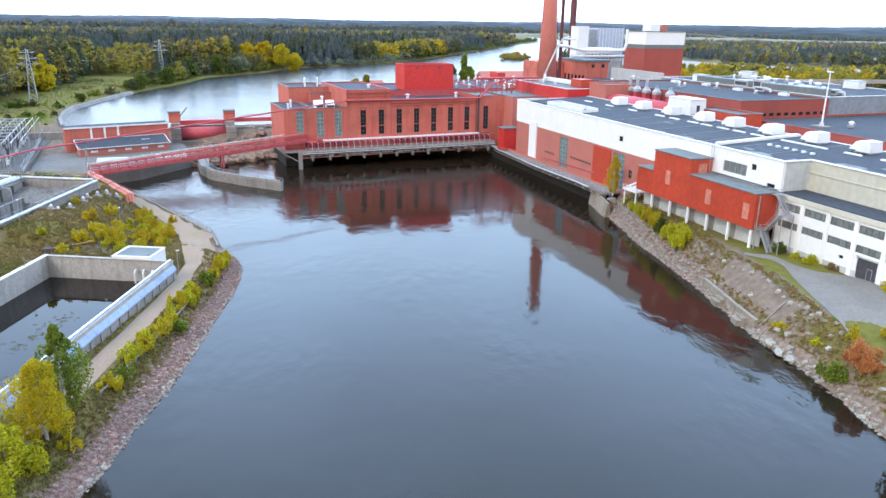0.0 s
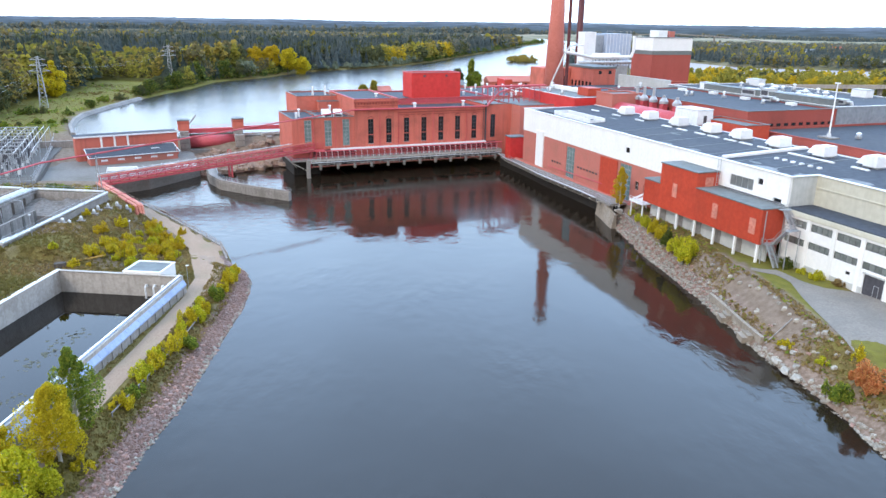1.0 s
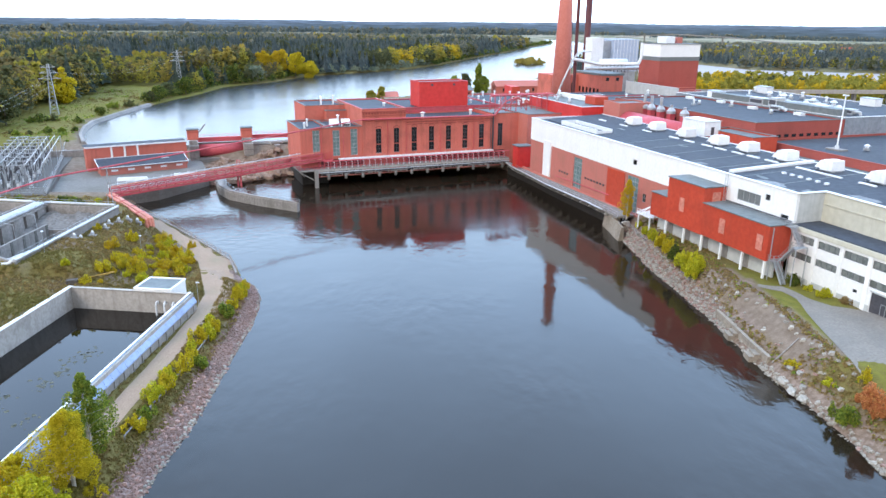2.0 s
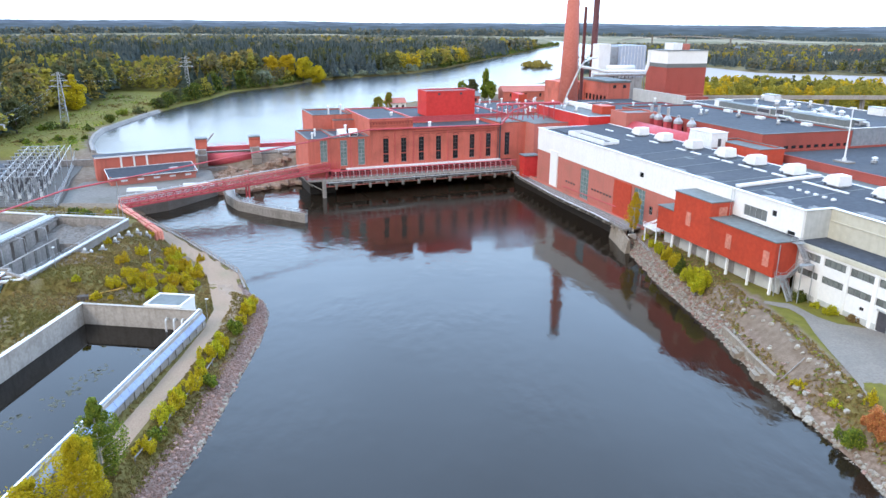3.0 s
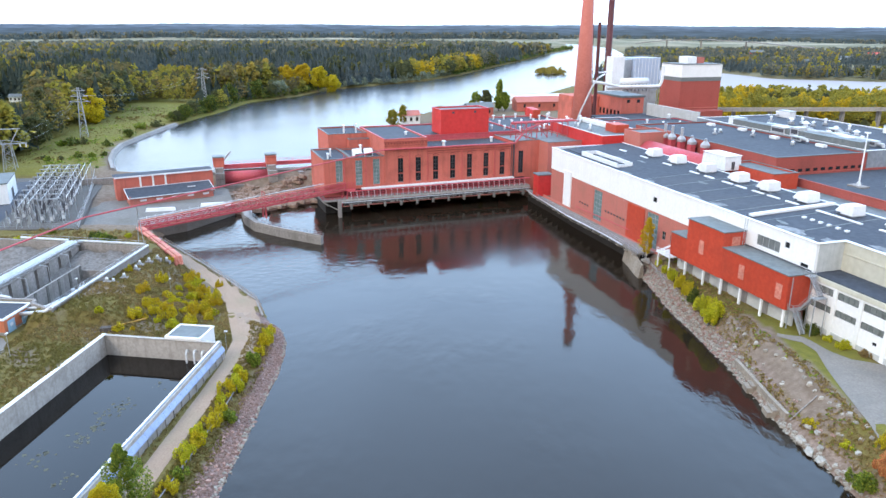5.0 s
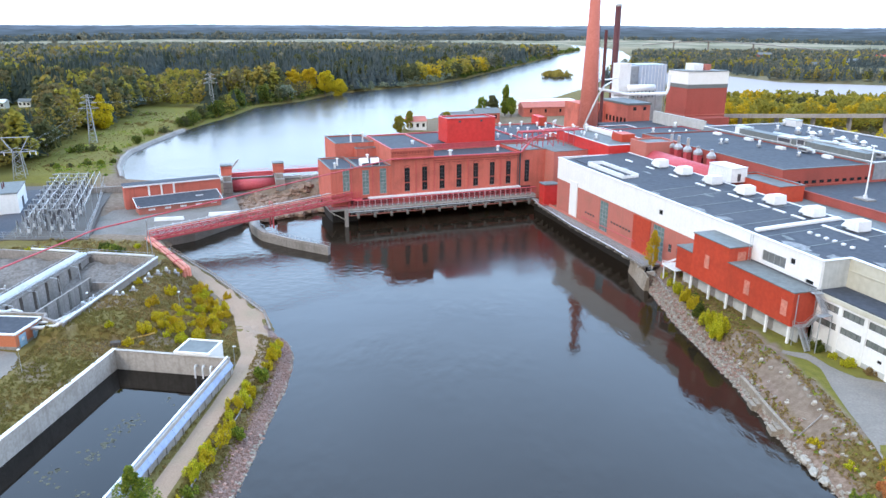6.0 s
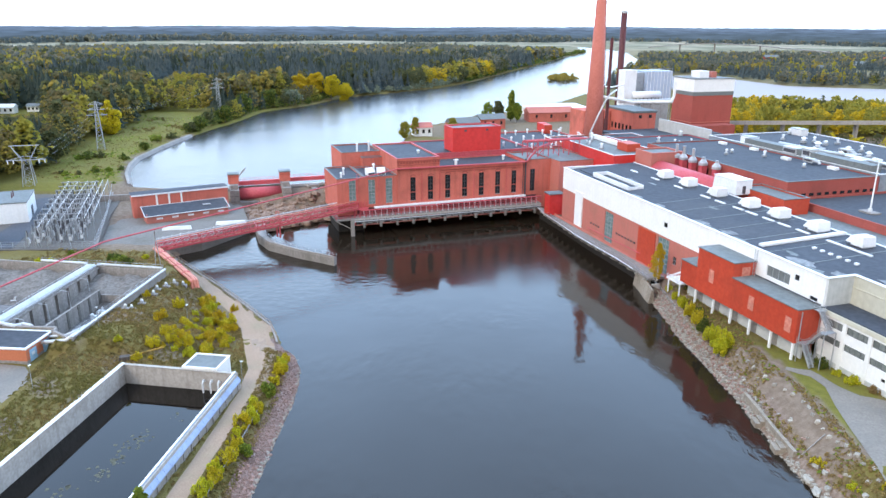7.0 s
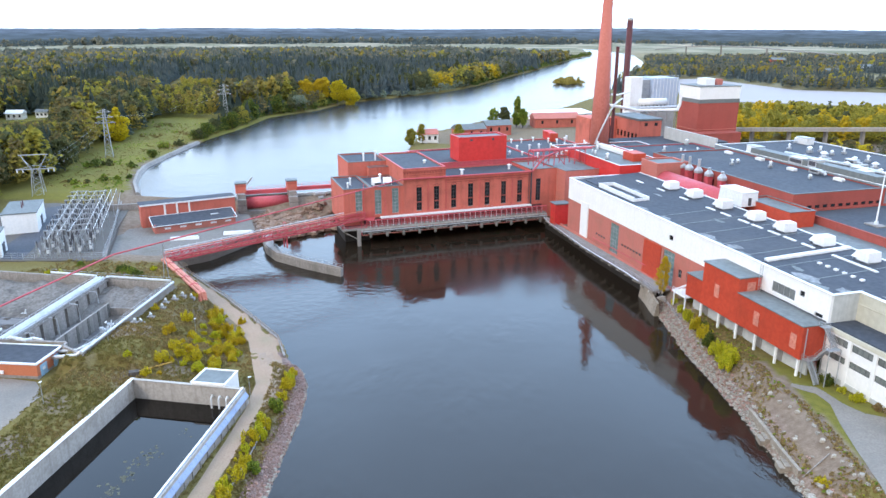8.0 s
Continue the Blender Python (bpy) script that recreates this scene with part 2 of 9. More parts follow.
TANK_FLOOR = surface("silted_tank_floor", (0.1, 0.091, 0.089), (0.19, 0.174, 0.17), 0.7, grain=0.8, blotch=0.15, bump=0.2, dirt=(0.26, 0.255, 0.25), dirt_amount=0.6)
WOOD_DARK = surface("tarred_timber", (0.05, 0.04, 0.035), (0.13, 0.11, 0.095), 0.9, grain=3, blotch=0.4)
PATCH = surface("bleached_roofing", (0.15, 0.16, 0.17), (0.3, 0.31, 0.315), 0.9, grain=1.2, blotch=0.4, dirt=(0.1, 0.105, 0.12), dirt_amount=0.7)
# near-black that stands for deep shade below the decks and the wing
SHADE_BLACK = surface("shade_black_timber", (0.012, 0.011, 0.01), (0.035, 0.031, 0.028), 0.85, grain=3, blotch=0.4)
SEDIMENT = surface("dried_sediment", (0.13, 0.115, 0.103), (0.25, 0.225, 0.205), 0.9, grain=1.5, blotch=0.3, bump=0.4, dirt=(0.05, 0.045, 0.04), dirt_amount=0.7)
WARM_CONCRETE = surface("lichened_concrete", (0.25, 0.205, 0.16), (0.37, 0.315, 0.25), 0.9, grain=2, blotch=0.3, bump=0.25, streak=0.4, dirt=(0.16, 0.13, 0.1), dirt_amount=0.5)
GLASS = plain("window_glass", (0.02, 0.022, 0.025), 0.08)
GLASS_TEAL = surface("teal_glass_block", (0.12, 0.19, 0.19), (0.22, 0.3, 0.3), 0.2, grain=2, blotch=0.5, bump=0.02)
DOOR_GREY = surface("dark_grey_door", (0.05, 0.05, 0.06), (0.08, 0.08, 0.095), 0.5, grain=2)
DOOR_BLUE = surface("light_blue_door", (0.25, 0.42, 0.58), (0.32, 0.5, 0.66), 0.5, grain=2)
ORANGE_BRICK = surface("orange_brick", (0.5, 0.15, 0.07), (0.6, 0.21, 0.11), 0.85, grain=4, blotch=0.3)
WATER_LOW = water_material("river_water", (0.019, 0.013, 0.0085), 0.42, 0.8, ((-62, 185, 45, 1.4, 0.02), (7, 201, 32, 0.3, 0.34)), 0.055)
WATER_UP = water_material("upper_river_water", (0.03, 0.03, 0.032), 0.35, 1.3, (), 0.2)
WATER_ARM = water_material("silty_side_arm_water", (0.36, 0.325, 0.32), 0.35, 1.2, (), 0.62)
MATS["silty_side_arm_water"].node_tree.nodes["Principled BSDF"].inputs["Specular IOR Level"].default_value = 0.15
WATER_TANK = water_material("basin_water", (0.006, 0.0045, 0.0035), 0.5, 0.03, (), 0.015)
LEAF_YELLOW = foliage("yellow_leaves", (0.39, 0.325, 0.018), (0.65, 0.54, 0.03), (0.71, 0.56, 0.035))
LEAF_GOLD = foliage("golden_leaves", (0.44, 0.32, 0.018), (0.62, 0.46, 0.028), (0.66, 0.45, 0.025))
LEAF_WOOD = foliage("woodland_leaves", (0.075, 0.09, 0.042), (0.118, 0.13, 0.054), (0.17, 0.16, 0.058))
LEAF_WOOD_GOLD = foliage("woodland_autumn_leaves", (0.24, 0.2, 0.05), (0.36, 0.285, 0.06), (0.44, 0.33, 0.065))
LEAF_LIME = foliage("yellow_green_leaves", (0.34, 0.36, 0.02), (0.6, 0.58, 0.035), (0.7, 0.6, 0.04))
LEAF_GREEN = foliage("green_leaves", (0.05, 0.075, 0.018), (0.12, 0.17, 0.035), (0.27, 0.27, 0.04))
LEAF_BIRCH = foliage("green_birch_leaves", (0.1, 0.15, 0.022), (0.22, 0.3, 0.045), (0.42, 0.42, 0.05))
LEAF_GREY = foliage("willow_leaves", (0.14, 0.18, 0.12), (0.27, 0.31, 0.22), (0.32, 0.33, 0.22))
LEAF_RUST = foliage("rust_leaves", (0.45, 0.16, 0.06), (0.7, 0.3, 0.12), (0.64, 0.4, 0.14))
LEAF_BROWN = foliage("dry_weeds", (0.23, 0.155, 0.072), (0.32, 0.225, 0.092), (0.39, 0.29, 0.105))
LEAF_WOOD_LIME = foliage("young_birch_leaves", (0.23, 0.22, 0.04), (0.34, 0.31, 0.05), (0.44, 0.365, 0.055))
LEAF_TUFT = foliage("olive_grass_tufts", (0.185, 0.142, 0.048), (0.245, 0.186, 0.062), (0.3, 0.222, 0.075))
LEAF_MEADOW = foliage("meadow_grass", (0.148, 0.132, 0.036), (0.2, 0.172, 0.047), (0.255, 0.205, 0.058))
# distance haze is put into these three leaf colours, least in NEEDLE
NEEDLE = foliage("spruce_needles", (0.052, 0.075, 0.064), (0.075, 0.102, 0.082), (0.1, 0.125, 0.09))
NEEDLE_HAZED = foliage("hazed_pine_needles", (0.082, 0.114, 0.122), (0.12, 0.155, 0.158), (0.155, 0.18, 0.165))
LEAF_HAZED = foliage("hazed_wood_leaves", (0.12, 0.14, 0.125), (0.185, 0.19, 0.145), (0.28, 0.25, 0.16))
LEAF_BARE = foliage("thinning_leaves", (0.13, 0.12, 0.055), (0.19, 0.165, 0.07), (0.26, 0.2, 0.075))
# sky reflection is put into the office panes as a paler grey-green
GLASS_OFFICE = surface("sky_paled_office_glass", (0.13, 0.15, 0.145), (0.22, 0.24, 0.23), 0.15, grain=1.5, blotch=0.5, bump=0.0, tint=0.2)

# ---------------------------------------------------------------- mesh helpers


class Shape:
    """Gathers faces for one mesh."""

    def __init__(self):
        self.v, self.f = [], []

    def add(self, verts, faces):
        n = len(self.v)
        self.v.extend(tuple(p) for p in verts)
        self.f.extend(tuple(i + n for i in q) for q in faces)
        return self

    def box(self, x0, x1, y0, y1, z0, z1, m=None):
        p = [Vector((x, y, z)) for z in (z0, z1) for y in (y0, y1) for x in (x0, x1)]
        if m is not None:
            p = [m @ q for q in p]
        return self.add(p, [(0, 2, 3, 1), (4, 5, 7, 6), (0, 1, 5, 4), (2, 6, 7, 3), (0, 4, 6, 2), (1, 3, 7, 5)])

    def prism(self, poly, z0, z1, bottom=True):
        """Upright prism over a counter-clockwise outline; z1 may be a list."""
        n = len(poly)
        tops = z1 if isinstance(z1, (list, tuple)) else [z1] * n
        v = [(x, y, z0) for x, y in poly] + [(x, y, t) for (x, y), t in zip(poly, tops)]
        f = [(i, (i + 1) % n, n + (i + 1) % n, n + i) for i in range(n)] + [tuple(range(n, 2 * n))]
        if bottom:
            f.append(tuple(range(n - 1, -1, -1)))
        return self.add(v, f)

    def rod(self, a, b, r0, r1=None, n=8, caps=True):
        a, b = Vector(a), Vector(b)
        r1 = r0 if r1 is None else r1
        q = (b - a).to_track_quat("Z", "Y")
        ring = [(math.cos(2 * math.pi * k / n), math.sin(2 * math.pi * k / n)) for k in range(n)]
        v = [a + q @ Vector((c * r0, s * r0, 0)) for c, s in ring] + [b + q @ Vector((c * r1, s * r1, 0)) for c, s in ring]
        f = [(k, (k + 1) % n, n + (k + 1) % n, n + k) for k in range(n)]
        if caps:
            f += [tuple(range(n - 1, -1, -1)), tuple(range(n, 2 * n))]
        return self.add(v, f)

    def bar(self, a, b, w, h=None):
        """A square bar from a to b."""
        a, b = Vector(a), Vector(b)
        h = w if h is None else h
        q = (b - a).to_track_quat("Y", "Z")
        L = (b - a).length
        return self.box(-w / 2, w / 2, 0, L, -h / 2, h / 2, Matrix.Translation(a) @ q.to_matrix().to_4x4())

    def pipe(self, pts, r, n=8):
        for a, b in zip(pts, pts[1:]):
            self.rod(a, b, r, r, n)
        for p in pts[1:-1]:
            self.ball(p, r * 1.04, 6)
        return self

    def ball(self, c, r, n=8, sz=1.0):
        rows = max(3, n // 2)
        v, f = [(c[0], c[1], c[2] - r * sz)], []
        for i in range(1, rows):
            a = -math.pi / 2 + math.pi * i / rows
            v += [(c[0] + r * math.cos(a) * math.cos(2 * math.pi * k / n), c[1] + r * math.cos(a) * math.sin(2 * math.pi * k / n), c[2] + r * sz * math.sin(a)) for k in range(n)]
        v.append((c[0], c[1], c[2] + r * sz))
        for k in range(n):
            f.append((0, 1 + (k + 1) % n, 1 + k))
            for i in range(rows - 2):
                p, q = 1 + i * n, 1 + (i + 1) * n
                f.append((p + k, p + (k + 1) % n, q + (k + 1) % n, q + k))
            t = 1 + (rows - 2) * n
            f.append((t + k, t + (k + 1) % n, len(v) - 1))
        return self.add(v, f)

    def wall(self, u0, u1, z0, z1, thick, holes=(), y=0.0):
        """A wall along x, its outer face at y, with openings (u0, u1, z0, z1) right through it."""
        us = sorted({u0, u1, *[h[0] for h in holes], *[h[1] for h in holes]})
        zs = sorted({z0, z1, *[h[2] for h in holes], *[h[3] for h in holes]})

        def solid(i, j):
            if not (0 <= i < len(us) - 1 and 0 <= j < len(zs) - 1):
                return False
            cu, cz = (us[i] + us[i + 1]) / 2, (zs[j] + zs[j + 1]) / 2
            return not any(h[0] < cu < h[1] and h[2] < cz < h[3] for h in holes)

        for i in range(len(us) - 1):
            for j in range(len(zs) - 1):
                if not solid(i, j):
                    continue
                a, b, c, d = us[i], us[i + 1], zs[j], zs[j + 1]
                e = y + thick
                self.add([(a, y, c), (b, y, c), (b, y, d), (a, y, d)], [(0, 1, 2, 3)])
                self.add([(a, e, c), (b, e, c), (b, e, d), (a, e, d)], [(3, 2, 1, 0)])
                if not solid(i - 1, j):
                    self.add([(a, y, c), (a, y, d), (a, e, d), (a, e, c)], [(0, 1, 2, 3)])
                if not solid(i + 1, j):
                    self.add([(b, y, c), (b, e, c), (b, e, d), (b, y, d)], [(0, 1, 2, 3)])
                if not solid(i, j - 1):
                    self.add([(a, y, c), (a, e, c), (b, e, c), (b, y, c)], [(0, 1, 2, 3)])
                if not solid(i, j + 1):
                    self.add([(a, y, d), (b, y, d), (b, e, d), (a, e, d)], [(0, 1, 2, 3)])
        return self

    def mesh(self, name, mat, smooth=False):
        me = bpy.data.meshes.new(name)
        me.from_pydata(self.v, [], self.f)
        me.materials.append(mat)
        if smooth:
            me.shade_smooth()
        me.update()
        return me


def thing(name, label, category, m=None, group="", kind=""):
    """An Empty at a thing's base, which parents its parts."""
    ob = new(name)
    ob.matrix_world = m if m is not None else Matrix()
    ob.empty_display_size = 0.5
    return tagged(ob, label, category, group, kind)


def part(name, shape, mat, parent, label="", m=None, smooth=False, kind=""):
    me = shape if isinstance(shape, bpy.types.Mesh) else shape.mesh(name, mat, smooth)
    ob = new(name, me)
    ob.parent = parent
    if m is not None:
        ob.matrix_basis = m
    return tagged(ob, label, kind=kind)


def solo(name, shape, mat, label, category, m=None, group="", kind="", smooth=False):
    ob = new(name, shape if isinstance(shape, bpy.types.Mesh) else shape.mesh(name, mat, smooth))
    if m is not None:
        ob.matrix_world = m
    return tagged(ob, label, category, group, kind)


P_FRAME = pose(-26.9, 236.0, 0, 0, 0, 23.58)     # power station: x along the river front, y inwards
R_FRAME = pose(22.9, 234.5, 0, 0, 0, -69.76)     # mill: x along its river wall towards the camera, y inwards


def in_frame(f, u, v, z):
    return f @ Vector((u, v, z))

# ---------------------------------------------------------------- ground and water
LOW_SHORE = [(-38.5, 40), (-36, 55), (-35.2, 63), (-35.3, 72), (-34.8, 82), (-35.1, 90), (-35.4, 98), (-35.8, 107), (-36.1, 115), (-36.9, 122), (-38.3, 128.6), (-41.2, 134.6),
             (-45.3, 138.0), (-49.0, 146.1), (-58.7, 157.5), (-70.7, 171.0), (-83.8, 184.5), (-94.5, 195.5), (-90, 214), (-80, 226), (-70, 246), (-55, 262), (14, 262), (20, 251), (26, 243), (36, 213), (39.4, 186),
             (40.2, 171.8), (41.0, 159.5), (41.3, 151.6), (42.4, 144.5), (43.5, 137.9), (44.4, 129.1), (45.4, 122.7), (45.8, 118.2), (46.0, 113.5), (46.3, 108.3), (46.6, 104.3), (47.3, 98.3), (49.0, 90.7), (50.3, 81.4), (50.6, 73.6), (52.4, 60), (57, 40), (60, 0), (80, -300), (-80, -300), (-50, 0)]
UP_RIVER = [(-139, 264), (-95, 262), (-60, 276), (-30, 300), (-38.5, 326.6), (-49.4, 386.9), (-48.9, 433), (-13, 504), (15, 529), (53, 601), (94, 704), (194, 1054), (257, 1348), (301, 1715), (290, 1950), (250, 2150),
            (205, 2150), (225, 1930), (211, 1704), (136, 1445), (66, 1151), (11, 944), (-21, 814), (-53, 726), (-95, 664), (-128, 620), (-141, 555), (-164, 513), (-163, 461), (-166, 423), (-167.5, 392), (-165.6, 349), (-163, 320), (-158, 303), (-150, 284)]
SIDE_ARM = [(160, 655), (206, 655), (317, 622), (520, 560), (900, 520), (940, 600), (620, 690), (384, 761), (305, 790), (285, 860), (259, 948), (225, 945), (190, 800)]
BASIN = [(-45.9, 115.2), (-68.5, 117.4), (-71.9, 50.0), (-48.4, 50.0)]
TANK = [(-79.0, 119.4), (-78.6, 159.4), (-130.0, 165.0), (-130.0, 124.4), (-85.1, 124.4), (-85.1, 123.0)]


def reach(poly, X, Y):
    """Distance to a closed outline, below nought inside it."""
    best, inside = np.full(X.shape, 1e9), np.zeros(X.shape, bool)
    for (ax, ay), (bx, by) in zip(poly, poly[1:] + poly[:1]):
        dx, dy = bx - ax, by - ay
        t = np.clip(((X - ax) * dx + (Y - ay) * dy) / (dx * dx + dy * dy), 0, 1)
        best = np.minimum(best, np.hypot(X - ax - t * dx, Y - ay - t * dy))
        if ay != by:
            inside ^= ((ay > Y) != (by > Y)) & (X < (bx - ax) * (Y - ay) / (by - ay) + ax)
    return np.where(inside, -best, best)


def ease(x):
    x = np.clip(x, 0, 1)
    return x * x * (3 - 2 * x)


def waves(X, Y, s, seed):
    """Smooth unevenness of about unit size over s metres."""
    r = np.random.RandomState(seed)
    out = 0
    for k in range(5):
        a, f, p = r.rand() * 6.28, (0.6 + 0.9 * r.rand()) * 6.28 / s, r.rand() * 6.28
        out = out + np.sin((X * np.cos(a) + Y * np.sin(a)) * f + p)
    return out / 3


def ground_height(X, Y):
    low, up, arm = reach(LOW_SHORE, X, Y), reach(UP_RIVER, X, Y), reach(SIDE_ARM, X, Y)
    left = X < 0
    # left bank: stony slope, track, then a grass slope up to the tank
    lh = WATER + np.clip(low, 0, 6.0) * 0.46
    quay_side = ease((Y - 135) / 4)
    lh = lh * (1 - quay_side) + 0.95 * quay_side
    rise = ease((-50.5 - X - np.maximum(0, Y - 131) * 0.65) / np.clip(26 - (Y - 131) * 0.62, 8, 26))
    lh = lh + rise * (8.3 - 2.2)
    near_basin = reach(BASIN, X, Y)
    lh = np.where((near_basin < 9) & (Y < 121), np.minimum(lh, 5.0 + np.maximum(0, near_basin - 0.5) * 0.22), lh)
    lh = np.where((X > -50) & (Y < 116), np.minimum(lh, 2.15), lh)
    yard = ease((118.5 + 5.0 * ease((-82.0 - X) / 2.0) - Y) / 2.0) * ease((-77.0 - X) / 4.0)
    lh = lh * (1 - yard) + 5.15 * yard
    back = ease((Y - 163) / 22)
    lh = lh * (1 - back) + np.minimum(lh, 3.9) * back
    apron = ease((Y - 193) / 6) * ease((X + 132) / 10)
    lh = lh * (1 - apron) + np.minimum(lh, 2.6) * apron
    # right bank
    rh = WATER + np.minimum(5.6, np.clip(low, 0, 20) * (0.85 + 0.35 * ease((Y - 118) / 12)))
    h = np.where(left, lh, rh)
    # land beyond the dam line
    far = ease((Y - 250) / 14)
    land = 6.0 + 0.5 * waves(X, Y, 90, 3) + np.clip((np.hypot(X, Y) - 600) / 4300, 0, 1) * 14 + waves(X, Y, 900, 5) * np.clip((np.hypot(X, Y) - 700) / 1500, 0, 1) * 3
    land = np.where((X > 0) & (Y < 480), np.minimum(land, 5.2), land)
    h = h * (1 - far) + land * far
    h = h + 0.12 * waves(X, Y, 6, 9) * (low > 3) * (Y < 400)
    shore = np.minimum(up, arm)
    h = np.where(shore < 14, np.minimum(h, UPPER + 0.75 + np.maximum(0, shore) * 0.12) * (Y > 255) + h * (Y <= 255), h)
    h = np.where((shore < 1.5) & (Y > 262), UPPER - 0.9 + np.clip(shore, -4, 1.5) * 0.9, h)
    h = np.where(low < 0, WATER + np.maximum(low * 0.7, -4.0), h)
    return h


def spaced(inner, step, outer, grow):
    lo, hi = inner
    mid = list(np.arange(lo, hi + 1e-6, step))
    s, p, right = step, hi, []
    while p < outer[1]:
        s *= grow
        p += s
        right.append(min(p, outer[1]))
    s, p, left = step, lo, []
    while p > outer[0]:
        s *= grow
        p -= s
        left.append(max(p, outer[0]))
    return np.array(left[::-1] + mid + right)


def inside_poly(poly, x, y):
    return bool(reach(poly, np.array([x]), np.array([y]))[0] < 0)


def build_ground():
    xs = spaced((-125, 80), 1.25, (-4300, 4300), 1.06)
    ys = spaced((50, 275), 1.25, (-300, 4850), 1.035)
    X, Y = np.meshgrid(xs, ys)
    H = ground_height(X, Y)
    nx, ny = len(xs), len(ys)
    verts = np.stack([X.ravel(), Y.ravel(), H.ravel()], 1)
    i = np.arange(ny - 1)[:, None] * nx + np.arange(nx - 1)[None, :]
    faces = np.stack([i, i + 1, i + 1 + nx, i + nx], -1).reshape(-1, 4)
    me = bpy.data.meshes.new("ground")
    me.from_pydata(verts.tolist(), [], faces.tolist())
    bm = bmesh.new()
    bm.from_mesh(me)
    for poly in (BASIN, TANK):
        cx, cy = sum(p[0] for p in poly) / len(poly), sum(p[1] for p in poly) / len(poly)
        for a, b in zip(poly, poly[1:] + poly[:1]):
            nrm = Vector((b[1] - a[1], a[0] - b[0], 0)).normalized()
            near = [f for f in bm.faces if abs(f.calc_center_median().x - cx) < 45 and abs(f.calc_center_median().y - cy) < 45]
            geo = near + list({e for f in near for e in f.edges}) + list({v for f in near for v in f.verts})
            bmesh.ops.bisect_plane(bm, geom=geo, plane_co=(a[0], a[1], 0), plane_no=nrm)
        near = [f for f in bm.faces if abs(f.calc_center_median().x - cx) < 45 and abs(f.calc_center_median().y - cy) < 45]
        dead = [f for f in near if inside_poly(poly, f.calc_center_median().x, f.calc_center_median().y)]
        bmesh.ops.delete(bm, geom=dead, context="FACES")
    bm.to_mesh(me)
    bm.free()
    me.shade_smooth()
    co = np.empty(len(me.vertices) * 3)
    me.vertices.foreach_get("co", co)
    co = co.reshape(-1, 3)
    X, Y = co[:, 0], co[:, 1]
    low, up = reach(LOW_SHORE, X, Y), reach(UP_RIVER, X, Y)
    # red: stone, green: dry field, blue: bare earth
    stone = ((low < 7) & (Y < 139)) * (1 - ease((low - 2.2 - 0.6 * waves(X, Y, 9, 17)) / 1.3))
    stone = np.where(X > 0, ((low < 3) & (Y < 180)) * (1 - ease((low - 2.2) / 1.4)) * 0.75, stone)
    r = np.hypot(X, Y)
    field = np.maximum(ease((r - 1500) / 400) * ease((waves(X, Y, 1400, 11) - 0.7) / 0.2), ease((r - 1750) / 150))
    field = np.maximum(field, (X > 100) * (Y > 690) * ease((waves(X, Y, 300, 51) + 0.9) / 0.5) * 0.55)
    bare = np.where((X > 40) & (Y < 135) & (Y > 96) & (low > 2.5) & (low < 9), 1.0, 0.0)
    bare = np.maximum(bare, ease((Y - 186) / 5) * ease((X + 160) / 20) * (Y < 270) * (X < 0))
    bare = np.maximum(bare, (X > 0) * (Y > 160) * (Y < 420) * 1.0)
    bare = np.maximum(bare, (np.abs(up) < 3.2) * (Y > 255) * (Y < 400) * (X < -120) * 1.0)
    bare = np.maximum(bare, (X > -60) * (X < 70) * (Y > 395) * (Y < 535) * (up > 6) * 0.75)
    slope = (X < -50) * (X > -80) * (Y > 60) * (Y < 165)
    bare = np.maximum(bare, slope * 0.85 * ease((waves(X, Y, 11, 23) - 0.25) / 0.5))
    bare = np.maximum(bare, 0.9 * ease(1.3 - np.hypot((X + 67) / 7, (Y - 155) / 8)))
    lawn = (X < -120) * (Y > 255) * ease((560 - Y) / 60) * (0.75 + 0.25 * waves(X, Y, 40, 37))
    lawn = np.maximum(lawn, (X > 47) * (X < 66) * (Y > 84) * (Y < 136) * (low > 6.5) * 0.9)
    attr = me.color_attributes.new("zone", "FLOAT_COLOR", "POINT")
    attr.data.foreach_set("color", np.stack([stone, field, bare, lawn], 1).astype(np.float32).ravel())
    me.materials.append(ground_material())
    ob = new("ground", me)
    tagged(ob, "grassy river banks with stony edges, reaching to wooded country", "ground", kind="structure")


